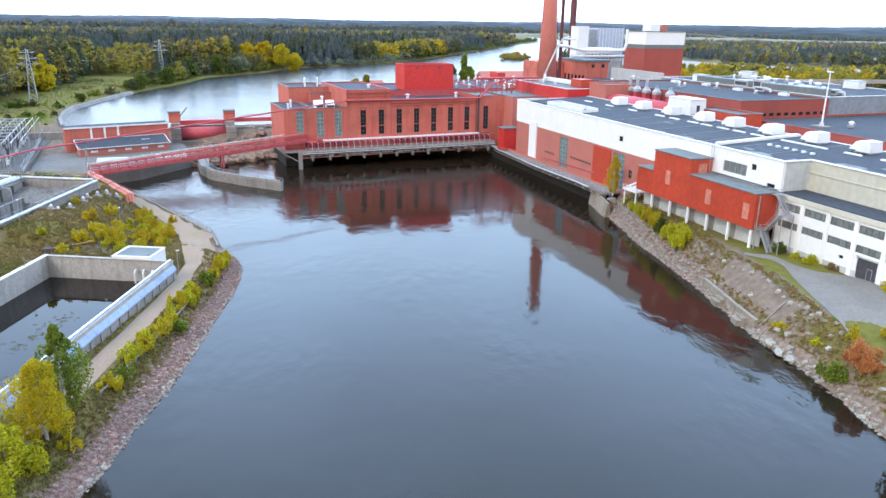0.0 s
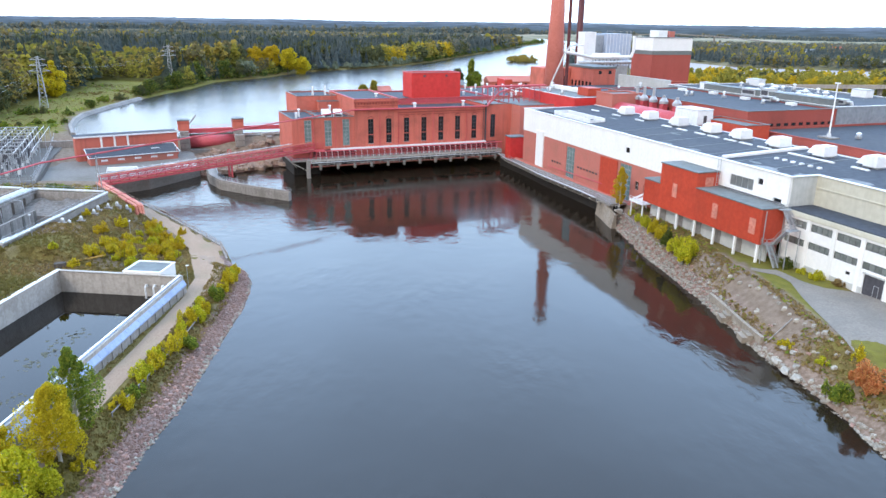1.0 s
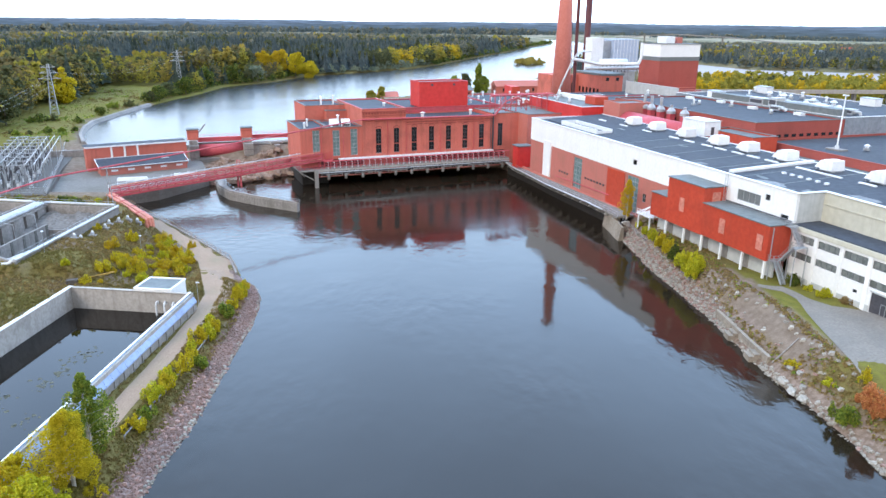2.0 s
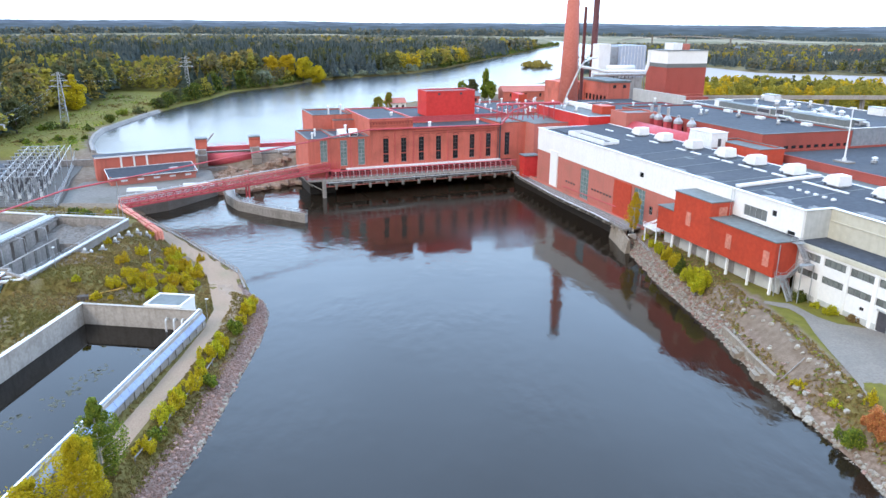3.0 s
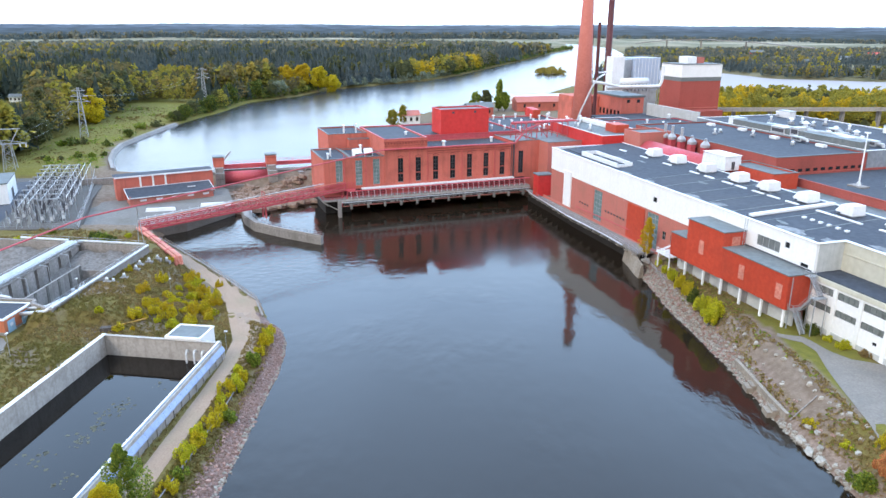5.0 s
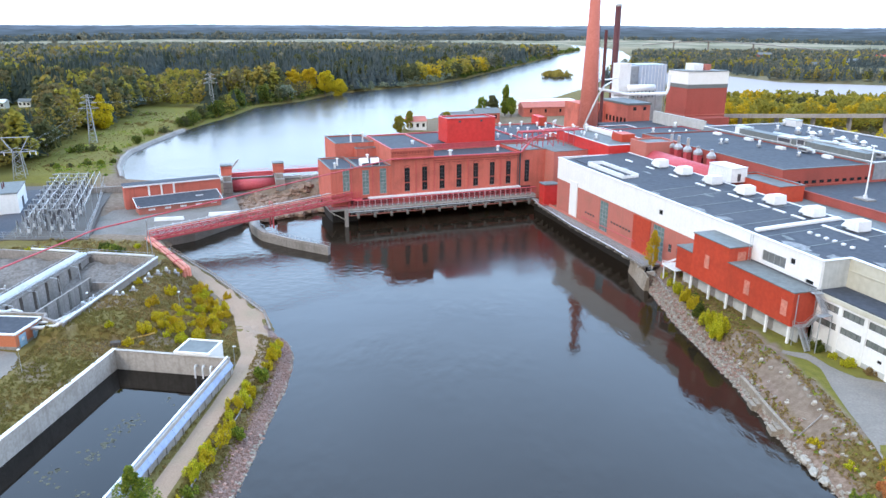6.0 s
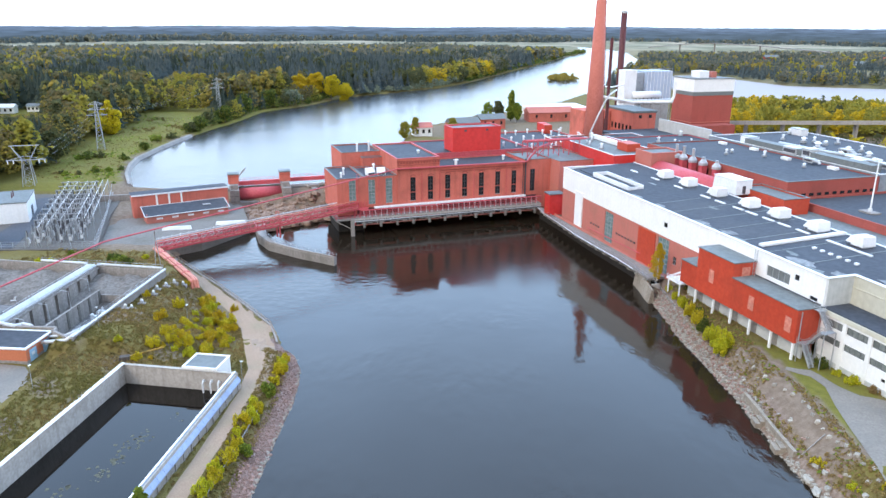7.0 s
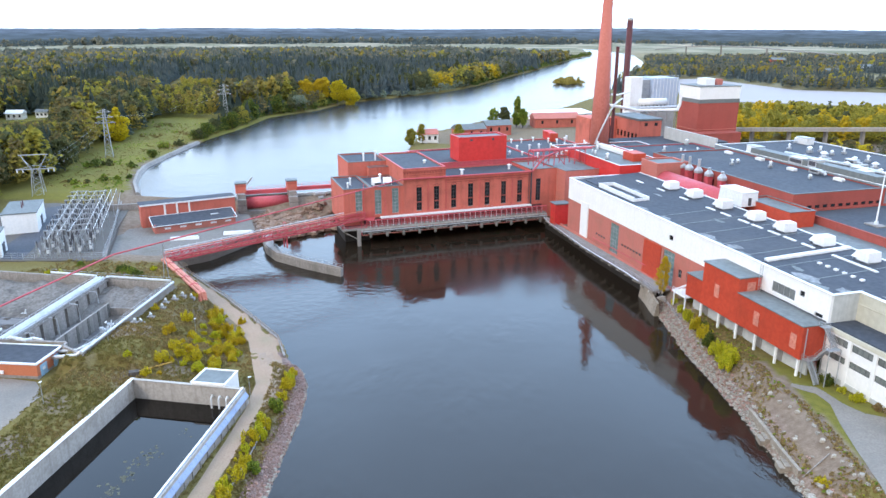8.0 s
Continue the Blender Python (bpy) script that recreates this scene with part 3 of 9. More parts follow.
def ground_material():
    m = bpy.data.materials.new("ground")
    m.use_nodes = True
    nt = m.node_tree
    b = nt.nodes["Principled BSDF"]
    ln = nt.links.new
    tc = nt.nodes.new("ShaderNodeTexCoord")

    def tex(scale, detail=4.0):
        n = nt.nodes.new("ShaderNodeTexNoise")
        n.inputs["Scale"].default_value, n.inputs["Detail"].default_value = scale, detail
        ln(tc.outputs["Object"], n.inputs["Vector"])
        return n.outputs["Fac"]

    def ramp(fac, *stops):
        r = nt.nodes.new("ShaderNodeValToRGB")
        e = r.color_ramp.elements
        e[0].position, e[0].color = stops[0][0], (*stops[0][1], 1)
        e[1].position, e[1].color = stops[-1][0], (*stops[-1][1], 1)
        for p, c in stops[1:-1]:
            e.new(p).color = (*c, 1)
        ln(fac, r.inputs["Fac"])
        return r.outputs["Color"]

    def mix(fac, a, c):
        x = nt.nodes.new("ShaderNodeMix")
        x.data_type = "RGBA"
        ln(fac, x.inputs["Factor"])
        ln(a, x.inputs[6])
        ln(c, x.inputs[7])
        return x.outputs[2]

    grass = mix(tex(0.09), ramp(tex(2.5), (0.3, (0.112, 0.092, 0.028)), (0.55, (0.162, 0.135, 0.042)), (0.75, (0.21, 0.17, 0.06))),
                ramp(tex(1.3), (0.3, (0.125, 0.085, 0.036)), (0.55, (0.17, 0.13, 0.042)), (0.8, (0.22, 0.16, 0.07))))
    stone = ramp(tex(1.6), (0.3, (0.15, 0.1, 0.085)), (0.5, (0.25, 0.175, 0.15)), (0.72, (0.36, 0.27, 0.24)))
    field = ramp(tex(0.006), (0.3, (0.4, 0.34, 0.25)), (0.42, (0.28, 0.245, 0.17)), (0.55, (0.15, 0.15, 0.09)), (0.7, (0.34, 0.28, 0.2)))
    bare = ramp(tex(0.8), (0.3, (0.165, 0.12, 0.085)), (0.7, (0.255, 0.195, 0.15)))
    at = nt.nodes.new("ShaderNodeAttribute")
    at.attribute_name = "zone"
    sep = nt.nodes.new("ShaderNodeSeparateColor")
    ln(at.outputs["Color"], sep.inputs[0])
    mown = mix(tex(0.05), ramp(tex(0.6), (0.3, (0.12, 0.13, 0.02)), (0.7, (0.23, 0.21, 0.036))), ramp(tex(0.9), (0.3, (0.13, 0.105, 0.035)), (0.7, (0.18, 0.165, 0.03))))
    col = mix(at.outputs["Alpha"], grass, mown)
    col = mix(sep.outputs["Green"], col, field)
    col = mix(sep.outputs["Blue"], col, bare)
    col = mix(sep.outputs["Red"], col, stone)
    ln(col, b.inputs["Base Color"])
    b.inputs["Roughness"].default_value = 0.95
    b.inputs["Specular IOR Level"].default_value = 0.15
    bp = nt.nodes.new("ShaderNodeBump")
    bp.inputs["Strength"].default_value, bp.inputs["Distance"].default_value = 0.6, 0.25
    ln(tex(3.0), bp.inputs["Height"])
    ln(bp.outputs["Normal"], b.inputs["Normal"])
    return m


build_ground()


def sheet(name, poly, z, mat, label):
    s = Shape()
    s.add([(x, y, z) for x, y in poly], [tuple(range(len(poly)))])
    return solo(name, s, mat, label, "water", kind="structure")


sheet("water_lower_river", [(-120, -300), (100, -300), (75, 40), (62, 275), (-55, 275), (-97, 260), (-100, 200), (-60, 100)], WATER, WATER_LOW, "still dark river water below the dam")


def river_sheet(name, poly, z, mat, label, grow=2.5):
    """A flat water sheet over an outline, a little wider than its banks."""
    n = len(poly)
    area = sum(poly[i][0] * poly[(i + 1) % n][1] - poly[(i + 1) % n][0] * poly[i][1] for i in range(n))
    sgn = 1 if area > 0 else -1
    out = []
    for i in range(n):
        a, p, b = Vector(poly[i - 1]), Vector(poly[i]), Vector(poly[(i + 1) % n])
        t = ((p - a).normalized() + (b - p).normalized()).normalized()
        out.append(p + Vector((t.y, -t.x)) * sgn * grow)
    bm = bmesh.new()
    bm.faces.new([bm.verts.new((p.x, p.y, z)) for p in out])
    bmesh.ops.triangulate(bm, faces=bm.faces[:])
    bmesh.ops.recalc_face_normals(bm, faces=bm.faces[:])
    for f in bm.faces:
        if f.normal.z < 0:
            f.normal_flip()
    me = bpy.data.meshes.new(name)
    bm.to_mesh(me)
    bm.free()
    me.materials.append(mat)
    return tagged(new(name, me), label, "water", kind="structure")


river_sheet("water_upper_river", UP_RIVER, UPPER, WATER_UP, "wide river above the dam mirroring a pale sky", 1.2)
river_sheet("water_side_arm", SIDE_ARM, UPPER, WATER_ARM, "pale side arm of the river behind a wood", 1.2)


HX, HY = np.arange(-135, 100, 1.0), np.arange(45, 290, 1.0)
HZ = ground_height(*np.meshgrid(HX, HY))


def height_at(x, y):
    """Ground height, read from a one-metre grid near the river."""
    if HX[0] <= x < HX[-1] and HY[0] <= y < HY[-1]:
        i, j = int(x - HX[0]), int(y - HY[0])
        a, c = x - HX[0] - i, y - HY[0] - j
        return float((HZ[j, i] * (1 - a) + HZ[j, i + 1] * a) * (1 - c) + (HZ[j + 1, i] * (1 - a) + HZ[j + 1, i + 1] * a) * c)
    return float(ground_height(np.array([[float(x)]]), np.array([[float(y)]]))[0, 0])


def ribbon(name, left, right, mat, label, category, lift=0.06, steps=4):
    """A track laid on the ground between two edges."""
    def fine(pts):
        out = []
        for a, b in zip(pts, pts[1:]):
            out += [(a[0] + (b[0] - a[0]) * k / steps, a[1] + (b[1] - a[1]) * k / steps) for k in range(steps)]
        return out + [pts[-1]]
    A, B = fine(left), fine(right)
    s = Shape()
    cols = 5
    grid = []
    for (ax, ay), (bx, by) in zip(A, B):
        row = []
        for k in range(cols):
            t = k / (cols - 1)
            x, y = ax + (bx - ax) * t, ay + (by - ay) * t
            row.append((x, y, height_at(x, y) + lift + 0.1 * math.sin(math.pi * t)))
        grid.append(row)
    s.add([p for row in grid for p in row], [(i * cols + k, i * cols + k + 1, (i + 1) * cols + k + 1, (i + 1) * cols + k) for i in range(len(grid) - 1) for k in range(cols - 1)])
    return solo(name, s, mat, label, category, kind="structure")


TRACK_L = [(-45.9, 50), (-45.4, 66), (-45.2, 87), (-45.2, 99), (-45.4, 113), (-46.6, 122.5), (-50.5, 131.8), (-55.2, 143.4), (-61.0, 152.5), (-69.6, 162.5), (-80.2, 175.8), (-92.0, 188)]
TRACK_R = [(-42.6, 50), (-42.2, 66), (-42.3, 87), (-42.2, 99), (-41.2, 111), (-41.2, 120), (-44.6, 133.5), (-49.0, 145.3), (-58.4, 156.6), (-70.4, 170.2), (-83.5, 183.8), (-93.4, 194)]
ribbon("road_gravel_track", TRACK_L, TRACK_R, GRAVEL, "reddish gravel track along the river bank", "track")
ribbon("road_asphalt", [(54.5, 125.2), (58.4, 124.0), (60.4, 119.0), (62.8, 114.8), (68, 113.2), (75, 111), (80, 100), (80, 80)], [(53.8, 124), (57.3, 121.5), (58.3, 117.8), (57.2, 111.6), (56.1, 103.4), (55.5, 97), (55.0, 90), (55.5, 80)], ASPHALT, "cracked grey asphalt yard before the mill gate", "road", 0.08, 8)
ribbon("road_yard", [(-130, 119.0), (-100, 116), (-85.5, 114.6), (-80.5, 109.5), (-78.2, 100), (-78.5, 80), (-80, 60)], [(-130, 80), (-110, 80), (-100, 80), (-95, 78), (-92, 74), (-90, 70), (-88, 60)], ASPHALT, "grey asphalt turning yard by the brick hut", "road", 0.07, 4)

em = [(-139, 264.5), (-150, 284), (-158, 303), (-163, 320), (-165.6, 349), (-167.5, 392)]
bankw = thing("embankment", "pale stone-faced embankment edging the riverside lawn", "embankment", Matrix())
for (ax, ay), (bx_, by_) in zip(em, em[1:]):
    dv = Vector((bx_ - ax, by_ - ay, 0)).normalized()
    nv = Vector((-dv.y, dv.x, 0))
    pa, pc = Vector((ax, ay, 0)) - nv * 0.8, Vector((bx_, by_, 0)) - nv * 0.8
    q4 = [(pa, 4.2), (pc, 4.2), (pc + nv * 1.5, 6.3), (pa + nv * 1.5, 6.3), (pa + nv * 2.6, 6.4), (pc + nv * 2.6, 6.4), (pa + nv * 2.6, 4.2), (pc + nv * 2.6, 4.2)]
    part("facing", Shape().add([(p.x, p.y, z) for p, z in q4], [(0, 1, 2, 3), (3, 2, 5, 4), (4, 5, 7, 6), (0, 3, 4, 6), (1, 7, 5, 2), (0, 6, 7, 1)]), CONCRETE, bankw)

# ---------------------------------------------------------------- building parts


def window(parent, u0, u1, z0, z1, y=0.0, bars=(1, 2), frame_mat=None, glass=None, label="", m=None, rim=0.08):
    """A window set in an opening: frame with glazing bars, and one pane to each light."""
    w = new("window")
    w.parent = parent
    w.empty_display_size = 0.2
    if m is not None:
        w.matrix_basis = m
    if label:
        tagged(w, label)
    s = Shape()
    nu, nz = bars
    t = rim
    s.box(u0, u0 + t, y + 0.15, y + 0.27, z0, z1).box(u1 - t, u1, y + 0.15, y + 0.27, z0, z1)
    s.box(u0 + t, u1 - t, y + 0.15, y + 0.27, z0, z0 + t).box(u0 + t, u1 - t, y + 0.15, y + 0.27, z1 - t, z1)
    for i in range(1, nu):
        c = u0 + (u1 - u0) * i / nu
        s.box(c - 0.04, c + 0.04, y + 0.16, y + 0.26, z0 + t, z1 - t)
    for j in range(1, nz):
        c = z0 + (z1 - z0) * j / nz
        s.box(u0 + t, u1 - t, y + 0.165, y + 0.255, c - 0.05, c + 0.05)
    part("frame", s, frame_mat or STEEL, w)
    for i in range(nu):
        for j in range(nz):
            a, b = u0 + (u1 - u0) * i / nu, u0 + (u1 - u0) * (i + 1) / nu
            c, d = z0 + (z1 - z0) * j / nz, z0 + (z1 - z0) * (j + 1) / nz
            part("pane", Shape().box(a + 0.03, b - 0.03, y + 0.2, y + 0.22, c + 0.03, d - 0.03), glass or GLASS, w)
    return w


def sill(parent, u0, u1, z, mat, y=0.0):
    return part("sill", Shape().box(u0 - 0.1, u1 + 0.1, y - 0.12, y + 0.15, z - 0.12, z), mat, parent)


def block(parent, u0, u1, v0, v1, z0, z1, wall_mat, roof_mat, name="wall", trim=None, parapet=0.35, lip=0.12, holes_front=(), cap_label=""):
    """A flat-roofed block: four walls of some thickness, a sunk roof slab and a sheet-metal coping."""
    T = 0.4
    s = Shape()
    s.wall(u0, u1, z0, z1, T, holes_front, v0)
    s.box(u0, u1, v1 - T, v1, z0, z1)
    s.box(u0, u0 + T, v0 + T, v1 - T, z0, z1).box(u1 - T, u1, v0 + T, v1 - T, z0, z1)
    part(name, s, wall_mat, parent)
    part("roof", Shape().box(u0 + T, u1 - T, v0 + T, v1 - T, z1 - parapet - 0.3, z1 - parapet), roof_mat, parent)
    c = Shape()
    c.box(u0 - lip, u1 + lip, v0 - lip, v0 + T + 0.05, z1, z1 + 0.14).box(u0 - lip, u1 + lip, v1 - T - 0.05, v1 + lip, z1, z1 + 0.14)
    c.box(u0 - lip, u0 + T + 0.05, v0 + T + 0.05, v1 - T - 0.05, z1, z1 + 0.14).box(u1 - T - 0.05, u1 + lip, v0 + T + 0.05, v1 - T - 0.05, z1, z1 + 0.14)
    part("coping", c, trim or ROOF_GREY, parent, cap_label)


def railing(parent, pts, height, gap, mat, rails=3, post=0.09, rail=0.07, name="railing"):
    """Posts and rails along a line of points; each post and each run of rail is a piece of its own."""
    unit = Shape().box(-post / 2, post / 2, -post / 2, post / 2, 0, height).mesh("post", mat)
    for a, b in zip(pts, pts[1:]):
        a, b = Vector(a), Vector(b)
        n = max(1, round((b - a).length / gap))
        yaw = math.degrees(math.atan2(b.y - a.y, b.x - a.x))
        for k in range(n):
            p = a + (b - a) * k / n
            part("post", unit, mat, parent, m=pose(p.x, p.y, p.z, 0, 0, yaw))
        for j in range(rails):
            h = Vector((0, 0, height * (j + 1) / rails - 0.02))
            part("rail", Shape().bar(a + h, b + h, rail), mat, parent)
    part("post", unit, mat, parent, m=pose(*pts[-1]))


# ---------------------------------------------------------------- power station
ps = thing("power_station", "long red brick river power station with tall narrow windows", "power station", P_FRAME)
FLOOR = 7.4
WIN_U = [-0.1, 6.1, 12.4, 18.6, 24.8, 31.0, 37.2]
tall = [(u - 0.95, u + 0.95, 8.7, 16.6) for u in WIN_U]
teal = [(-15.4, -13.1, 8.4, 16.7), (-9.5, -7.2, 8.4, 16.9)]
# low wing at the dam end
block(ps, -25.8, -16.6, 0, 21.5, 5.2, 17.5, BRICK, ROOF, holes_front=[(-21.9, -19.6, 9.0, 16.9)], name="wall_wing")
# added block, coloured black for the void under the wing
part("foundation", Shape().box(-25.4, -16.8, 1.6, 21.2, -2.0, 5.2), SHADE_BLACK, ps, "added black block standing for the dark void under the wing")
window(ps, -21.9, -19.6, 9.0, 16.9, bars=(2, 6), glass=GLASS_TEAL)
block(ps, -16.6, -5.6, 0.004, 18.5, 2.4, 17.6, BRICK, ROOF, holes_front=teal, name="wall_wing")
for h in teal:
    window(ps, *h, bars=(2, 7), glass=GLASS_TEAL)
block(ps, -19.5, -5.6, 21.5, 40, 2.4, 22.3, BRICK, ROOF, name="wall_rear")
block(ps, -12.8, -5.6, 18.5, 21.5, 2.4, 20.6, BRICK, ROOF, name="wall_rear")
# raised stair tower
block(ps, -5.6, 9.3, -0.25, 32, 2.4, 23.0, BRICK, ROOF, holes_front=tall[:2], name="wall_tower", cap_label="red sheet coping", trim=RED_STEEL)
part("cornice", Shape().box(-5.7, 9.4, -0.4, -0.25, 19.4, 19.8), RED_STEEL, ps)
# turbine hall
block(ps, 9.3, 41.4, 0, 16.5, 2.4, 19.3, BRICK, ROOF, holes_front=tall[2:], name="wall_hall", trim=RED_STEEL)
for h in tall:
    y = -0.25 if h[0] < 9 else 0
    w = window(ps, *h, y=y, bars=(2, 6), frame_mat=DOOR_GREY)
    part("spandrel", Shape().box(h[0] + 0.08, h[1] - 0.08, y + 0.1, y + 0.2, 11.4, 11.7), BRICK_DARK, w, "thin red transom")
    arch = [(h[0] - 0.2 + (h[1] - h[0] + 0.4) * k / 8, h[3] + 0.1 + 0.55 * math.sin(math.pi * k / 8)) for k in range(9)]
    part("arch_head", Shape().add([(a, y - 0.05, b) for a, b in arch] + [(a, y - 0.05, b + 0.3) for a, b in arch] + [(a, y - 0.002, b) for a, b in arch] + [(a, y - 0.002, b + 0.3) for a, b in arch], [f for k in range(8) for f in ((k, k + 1, 10 + k, 9 + k), (9 + k, 10 + k, 28 + k, 27 + k), (18 + k, 19 + k, k + 1, k))]), BRICK_DARK, w)
    sill(w, h[0], h[1], h[2], CONCRETE, y)
for u in (9.4, 15.5, 21.7, 27.9, 34.1, 40.3):
    part("pilaster", Shape().box(u - 0.35, u + 0.35, -0.14, -0.003, 7.5, 18.2), BRICK, ps)
part("cornice", Shape().box(9.4, 41.3, -0.22, -0.003, 18.2, 18.5).box(9.4, 41.3, -0.12, -0.003, 17.5, 17.7), BRICK_DARK, ps)
part("cornice", Shape().box(-5.7, 9.4, -0.5, -0.25, 21.9, 22.3).box(-5.6, 9.3, -0.38, -0.25, 20.7, 20.9), BRICK_DARK, ps)
for k in range(15):
    part("dentil", Shape().box(-5.4 + k * 1.0, -4.95 + k * 1.0, -0.45, -0.25, 21.3, 21.88), BRICK_DARK, ps)
# higher rear range with the red lantern block
block(ps, 9.3, 52, 16.504, 46, 2.4, 21.0, RED_STEEL, ROOF, name="wall_rear", trim=RED_STEEL)
block(ps, 52.004, 84, 20.004, 60, 2.4, 20.6, BRICK, ROOF, name="wall_rear", trim=RED_STEEL)
block(ps, 20.6, 39.4, 17.2, 26.5, 21.0, 29.7, RED_BRIGHT, ROOF_GREY, name="lantern", trim=RED_STEEL, lip=0.15)
for u in (25.0, 33.5):
    part("lantern_vent", Shape().box(u, u + 0.9, 17.1, 17.2, 28.3, 29.0), DOOR_GREY, ps)
# end wing beside the mill
wing8 = [(43.5, 45.4, 8.7, 16.6)]
block(ps, 41.4, 51.5, 0.004, 16.5, 2.4, 20.0, BRICK, ROOF_GREY, holes_front=wing8, name="wall_end", trim=ROOF_GREY)
window(ps, *wing8[0], bars=(2, 6), frame_mat=DOOR_GREY)
block(ps, 51.5, 66, -6.5, 20, 2.4, 20.0, BRICK_PALE, ROOF_GREY, name="wall_end", trim=ROOF_GREY)
part("downpipe", Shape().rod((41.5, -0.25, 7.6), (41.5, -0.25, 20.5), 0.28, n=8).rod((40.6, -0.22, 7.6), (40.6, -0.22, 19.0), 0.1, n=6), DOOR_GREY, ps, "dark downpipe")
for u in (-19.2, -12.0, 3.0, 9.4, 21.8, 34.1):
    part("downpipe", Shape().rod((u, -0.38, 7.6), (u, -0.38, 19.0), 0.09, n=6), RED_STEEL, ps)
# walkway over the turbine outlets
walkway = thing("turbine_deck", "red railed concrete walkway on shade-black piers above the water", "walkway", P_FRAME)
part("slab", Shape().box(-19.5, 46, -4.2, -0.3, 4.5, 5.2), CONCRETE, walkway)
part("apron_beam", Shape().box(-22, 46, -4.6, -4.2, 4.45, 5.0), CONCRETE_PALE, walkway, "stained concrete edge beam")
part("edge_pipe", Shape().rod((-21.5, -4.9, 4.2), (46, -4.9, 4.2), 0.16, n=8), SILVER, walkway, "pale service pipe along the deck edge")
part("under_pipe", Shape().rod((-20, -4.2, 3.6), (46, -4.2, 3.6), 0.22, n=8).rod((-20, -2.6, 3.4), (46, -2.6, 3.4), 0.3, n=8), DOOR_GREY, walkway)
hang = Shape().box(-0.07, 0.07, -0.07, 0.07, -1.2, 0.3).mesh("hanger", CONCRETE_PALE)
for k in range(30):
    part("hanger", hang, CONCRETE_PALE, walkway, m=pose(-20.4 + k * 2.2, -4.75, 4.2))
part("canopy", Shape().box(-13.8, 41.2, -1.9, -0.3, 7.3, 7.75), WHITE_METAL, walkway, "pale sheet-metal canopy")
# shade beneath the deck is put into the back wall's black
part("back_wall", Shape().box(-22, 46, -0.2, 0, 2.4, 4.4), SHADE_BLACK, walkway)
part("back_panel", Shape().box(-19.4, 46, -0.12, 0, 5.2, 7.4), MAROON, walkway, "dark red panels behind the rails")
# piers get the same shade colour and sink into the dark below
pier_mesh = Shape().box(-0.4, 0.4, -4.1, -1.0, 2.3, 3.5).mesh("pier", SHADE_BLACK)
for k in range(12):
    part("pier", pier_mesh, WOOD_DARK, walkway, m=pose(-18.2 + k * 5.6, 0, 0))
stub = Shape().box(-0.32, 0.32, -0.45, 0.25, 0, 1.3).box(-0.42, 0.42, -0.55, 0.3, 0.9, 1.35).mesh("bracket", CONCRETE)
for k in range(12):
    part("bracket", stub, CONCRETE, walkway, m=pose(-18.2 + k * 5.6, -4.5, 1.9))
for k in range(34):
    if (k * 7) % 5:
        part("ledge", Shape().box(-21 + k * 1.97, -19.5 + k * 1.97 + 0.1 * ((k * 3) % 4), -4.9 - 0.12 * ((k * 7) % 3), -4.3, 3.25 + 0.09 * ((k * 5) % 4), 3.62), CONCRETE, walkway)
lit = Shape().box(-0.1, 0.1, -0.1, 0.1, -0.5, 1.75).box(-0.1, 0.1, -0.1, 1.8, 1.75, 1.95).mesh("stanchion", WHITE_METAL)
for k in range(33):
    part("stanchion", lit, WHITE_METAL, walkway, m=pose(-18.0 + k * 1.95, -3.7, 5.2))
railing(walkway, [(-19.3, -4.0, 5.2), (46, -4.0, 5.2)], 2.3, 1.95, RED_STEEL, rails=3, post=0.2, rail=0.2)
part("pipe", Shape().rod((-19, -4.4, 7.6), (46, -4.4, 7.6), 0.22), RED_STEEL, walkway, "red service pipe")
part("waler", Shape().box(-21, 46, -4.5, -4.25, 2.75, 3.0), BRICK_PALE, walkway, "rusty timber waler")
part("column", Shape().box(-22.6, -21.5, -5.0, -3.9, -3, 5.0), CONCRETE, walkway)
part("corner_slab", Shape().box(-27.4, -19.6, -4.2, -0.4, 4.6, 5.1), CONCRETE, walkway)
part("corner_strut", Shape().bar((-27.2, -4.0, 4.6), (-22.6, -4.2, 1.8), 0.2).bar((-27.2, -0.8, 4.6), (-24.8, 0.8, 2.0), 0.2), CONCRETE_PALE, walkway)
railing(walkway, [(-27.2, 8.0, 5.1), (-27.2, -4.0, 5.1), (-19.6, -4.0, 5.1)], 1.3, 1.5, RED_STEEL, rails=3, post=0.1, rail=0.08)
part("side_slab", Shape().box(-27.4, -25.8, -0.4, 8.2, 4.6, 5.1), CONCRETE, walkway)

# roof fittings of the station
for (u, v, z, h, r) in ((-12.0, 6.0, 17.3, 3.2, 0.35), (-21.8, 8.0, 17.2, 2.2, 0.3), (-23.6, 3.5, 17.2, 1.6, 0.3), (-9.0, 24.0, 22.0, 3.2, 0.28), (-4.4 + 9.5, 10, 22.7, 0.9, 0.4), (17.0, 4.5, 19.0, 1.6, 0.5), (36.5, 8.0, 19.0, 1.5, 0.45), (-13.8, 21.9, 22.1, 3.0, 0.3)):
    vent = thing("roof_vent", "pale metal vent pipe with a cowl on a felt roof", "roof vent", P_FRAME @ pose(u, v, z), group="roof vents")
    part("pipe", Shape().rod((0, 0, 0), (0, 0, h), r, n=10), WHITE_METAL, vent)
    part("cowl", Shape().rod((0, 0, h + 0.1), (0, 0, h + 0.35), r * 1.9, r * 0.6, n=10).rod((0, 0, h - 0.02), (0, 0, h + 0.12), r * 0.4, n=6), WHITE_METAL, vent)
duct = thing("duct_hood", "white square ventilation hood tilted on a roof", "roof hood", P_FRAME @ pose(-13.4, 5.2, 17.25, 0, 0, 15))
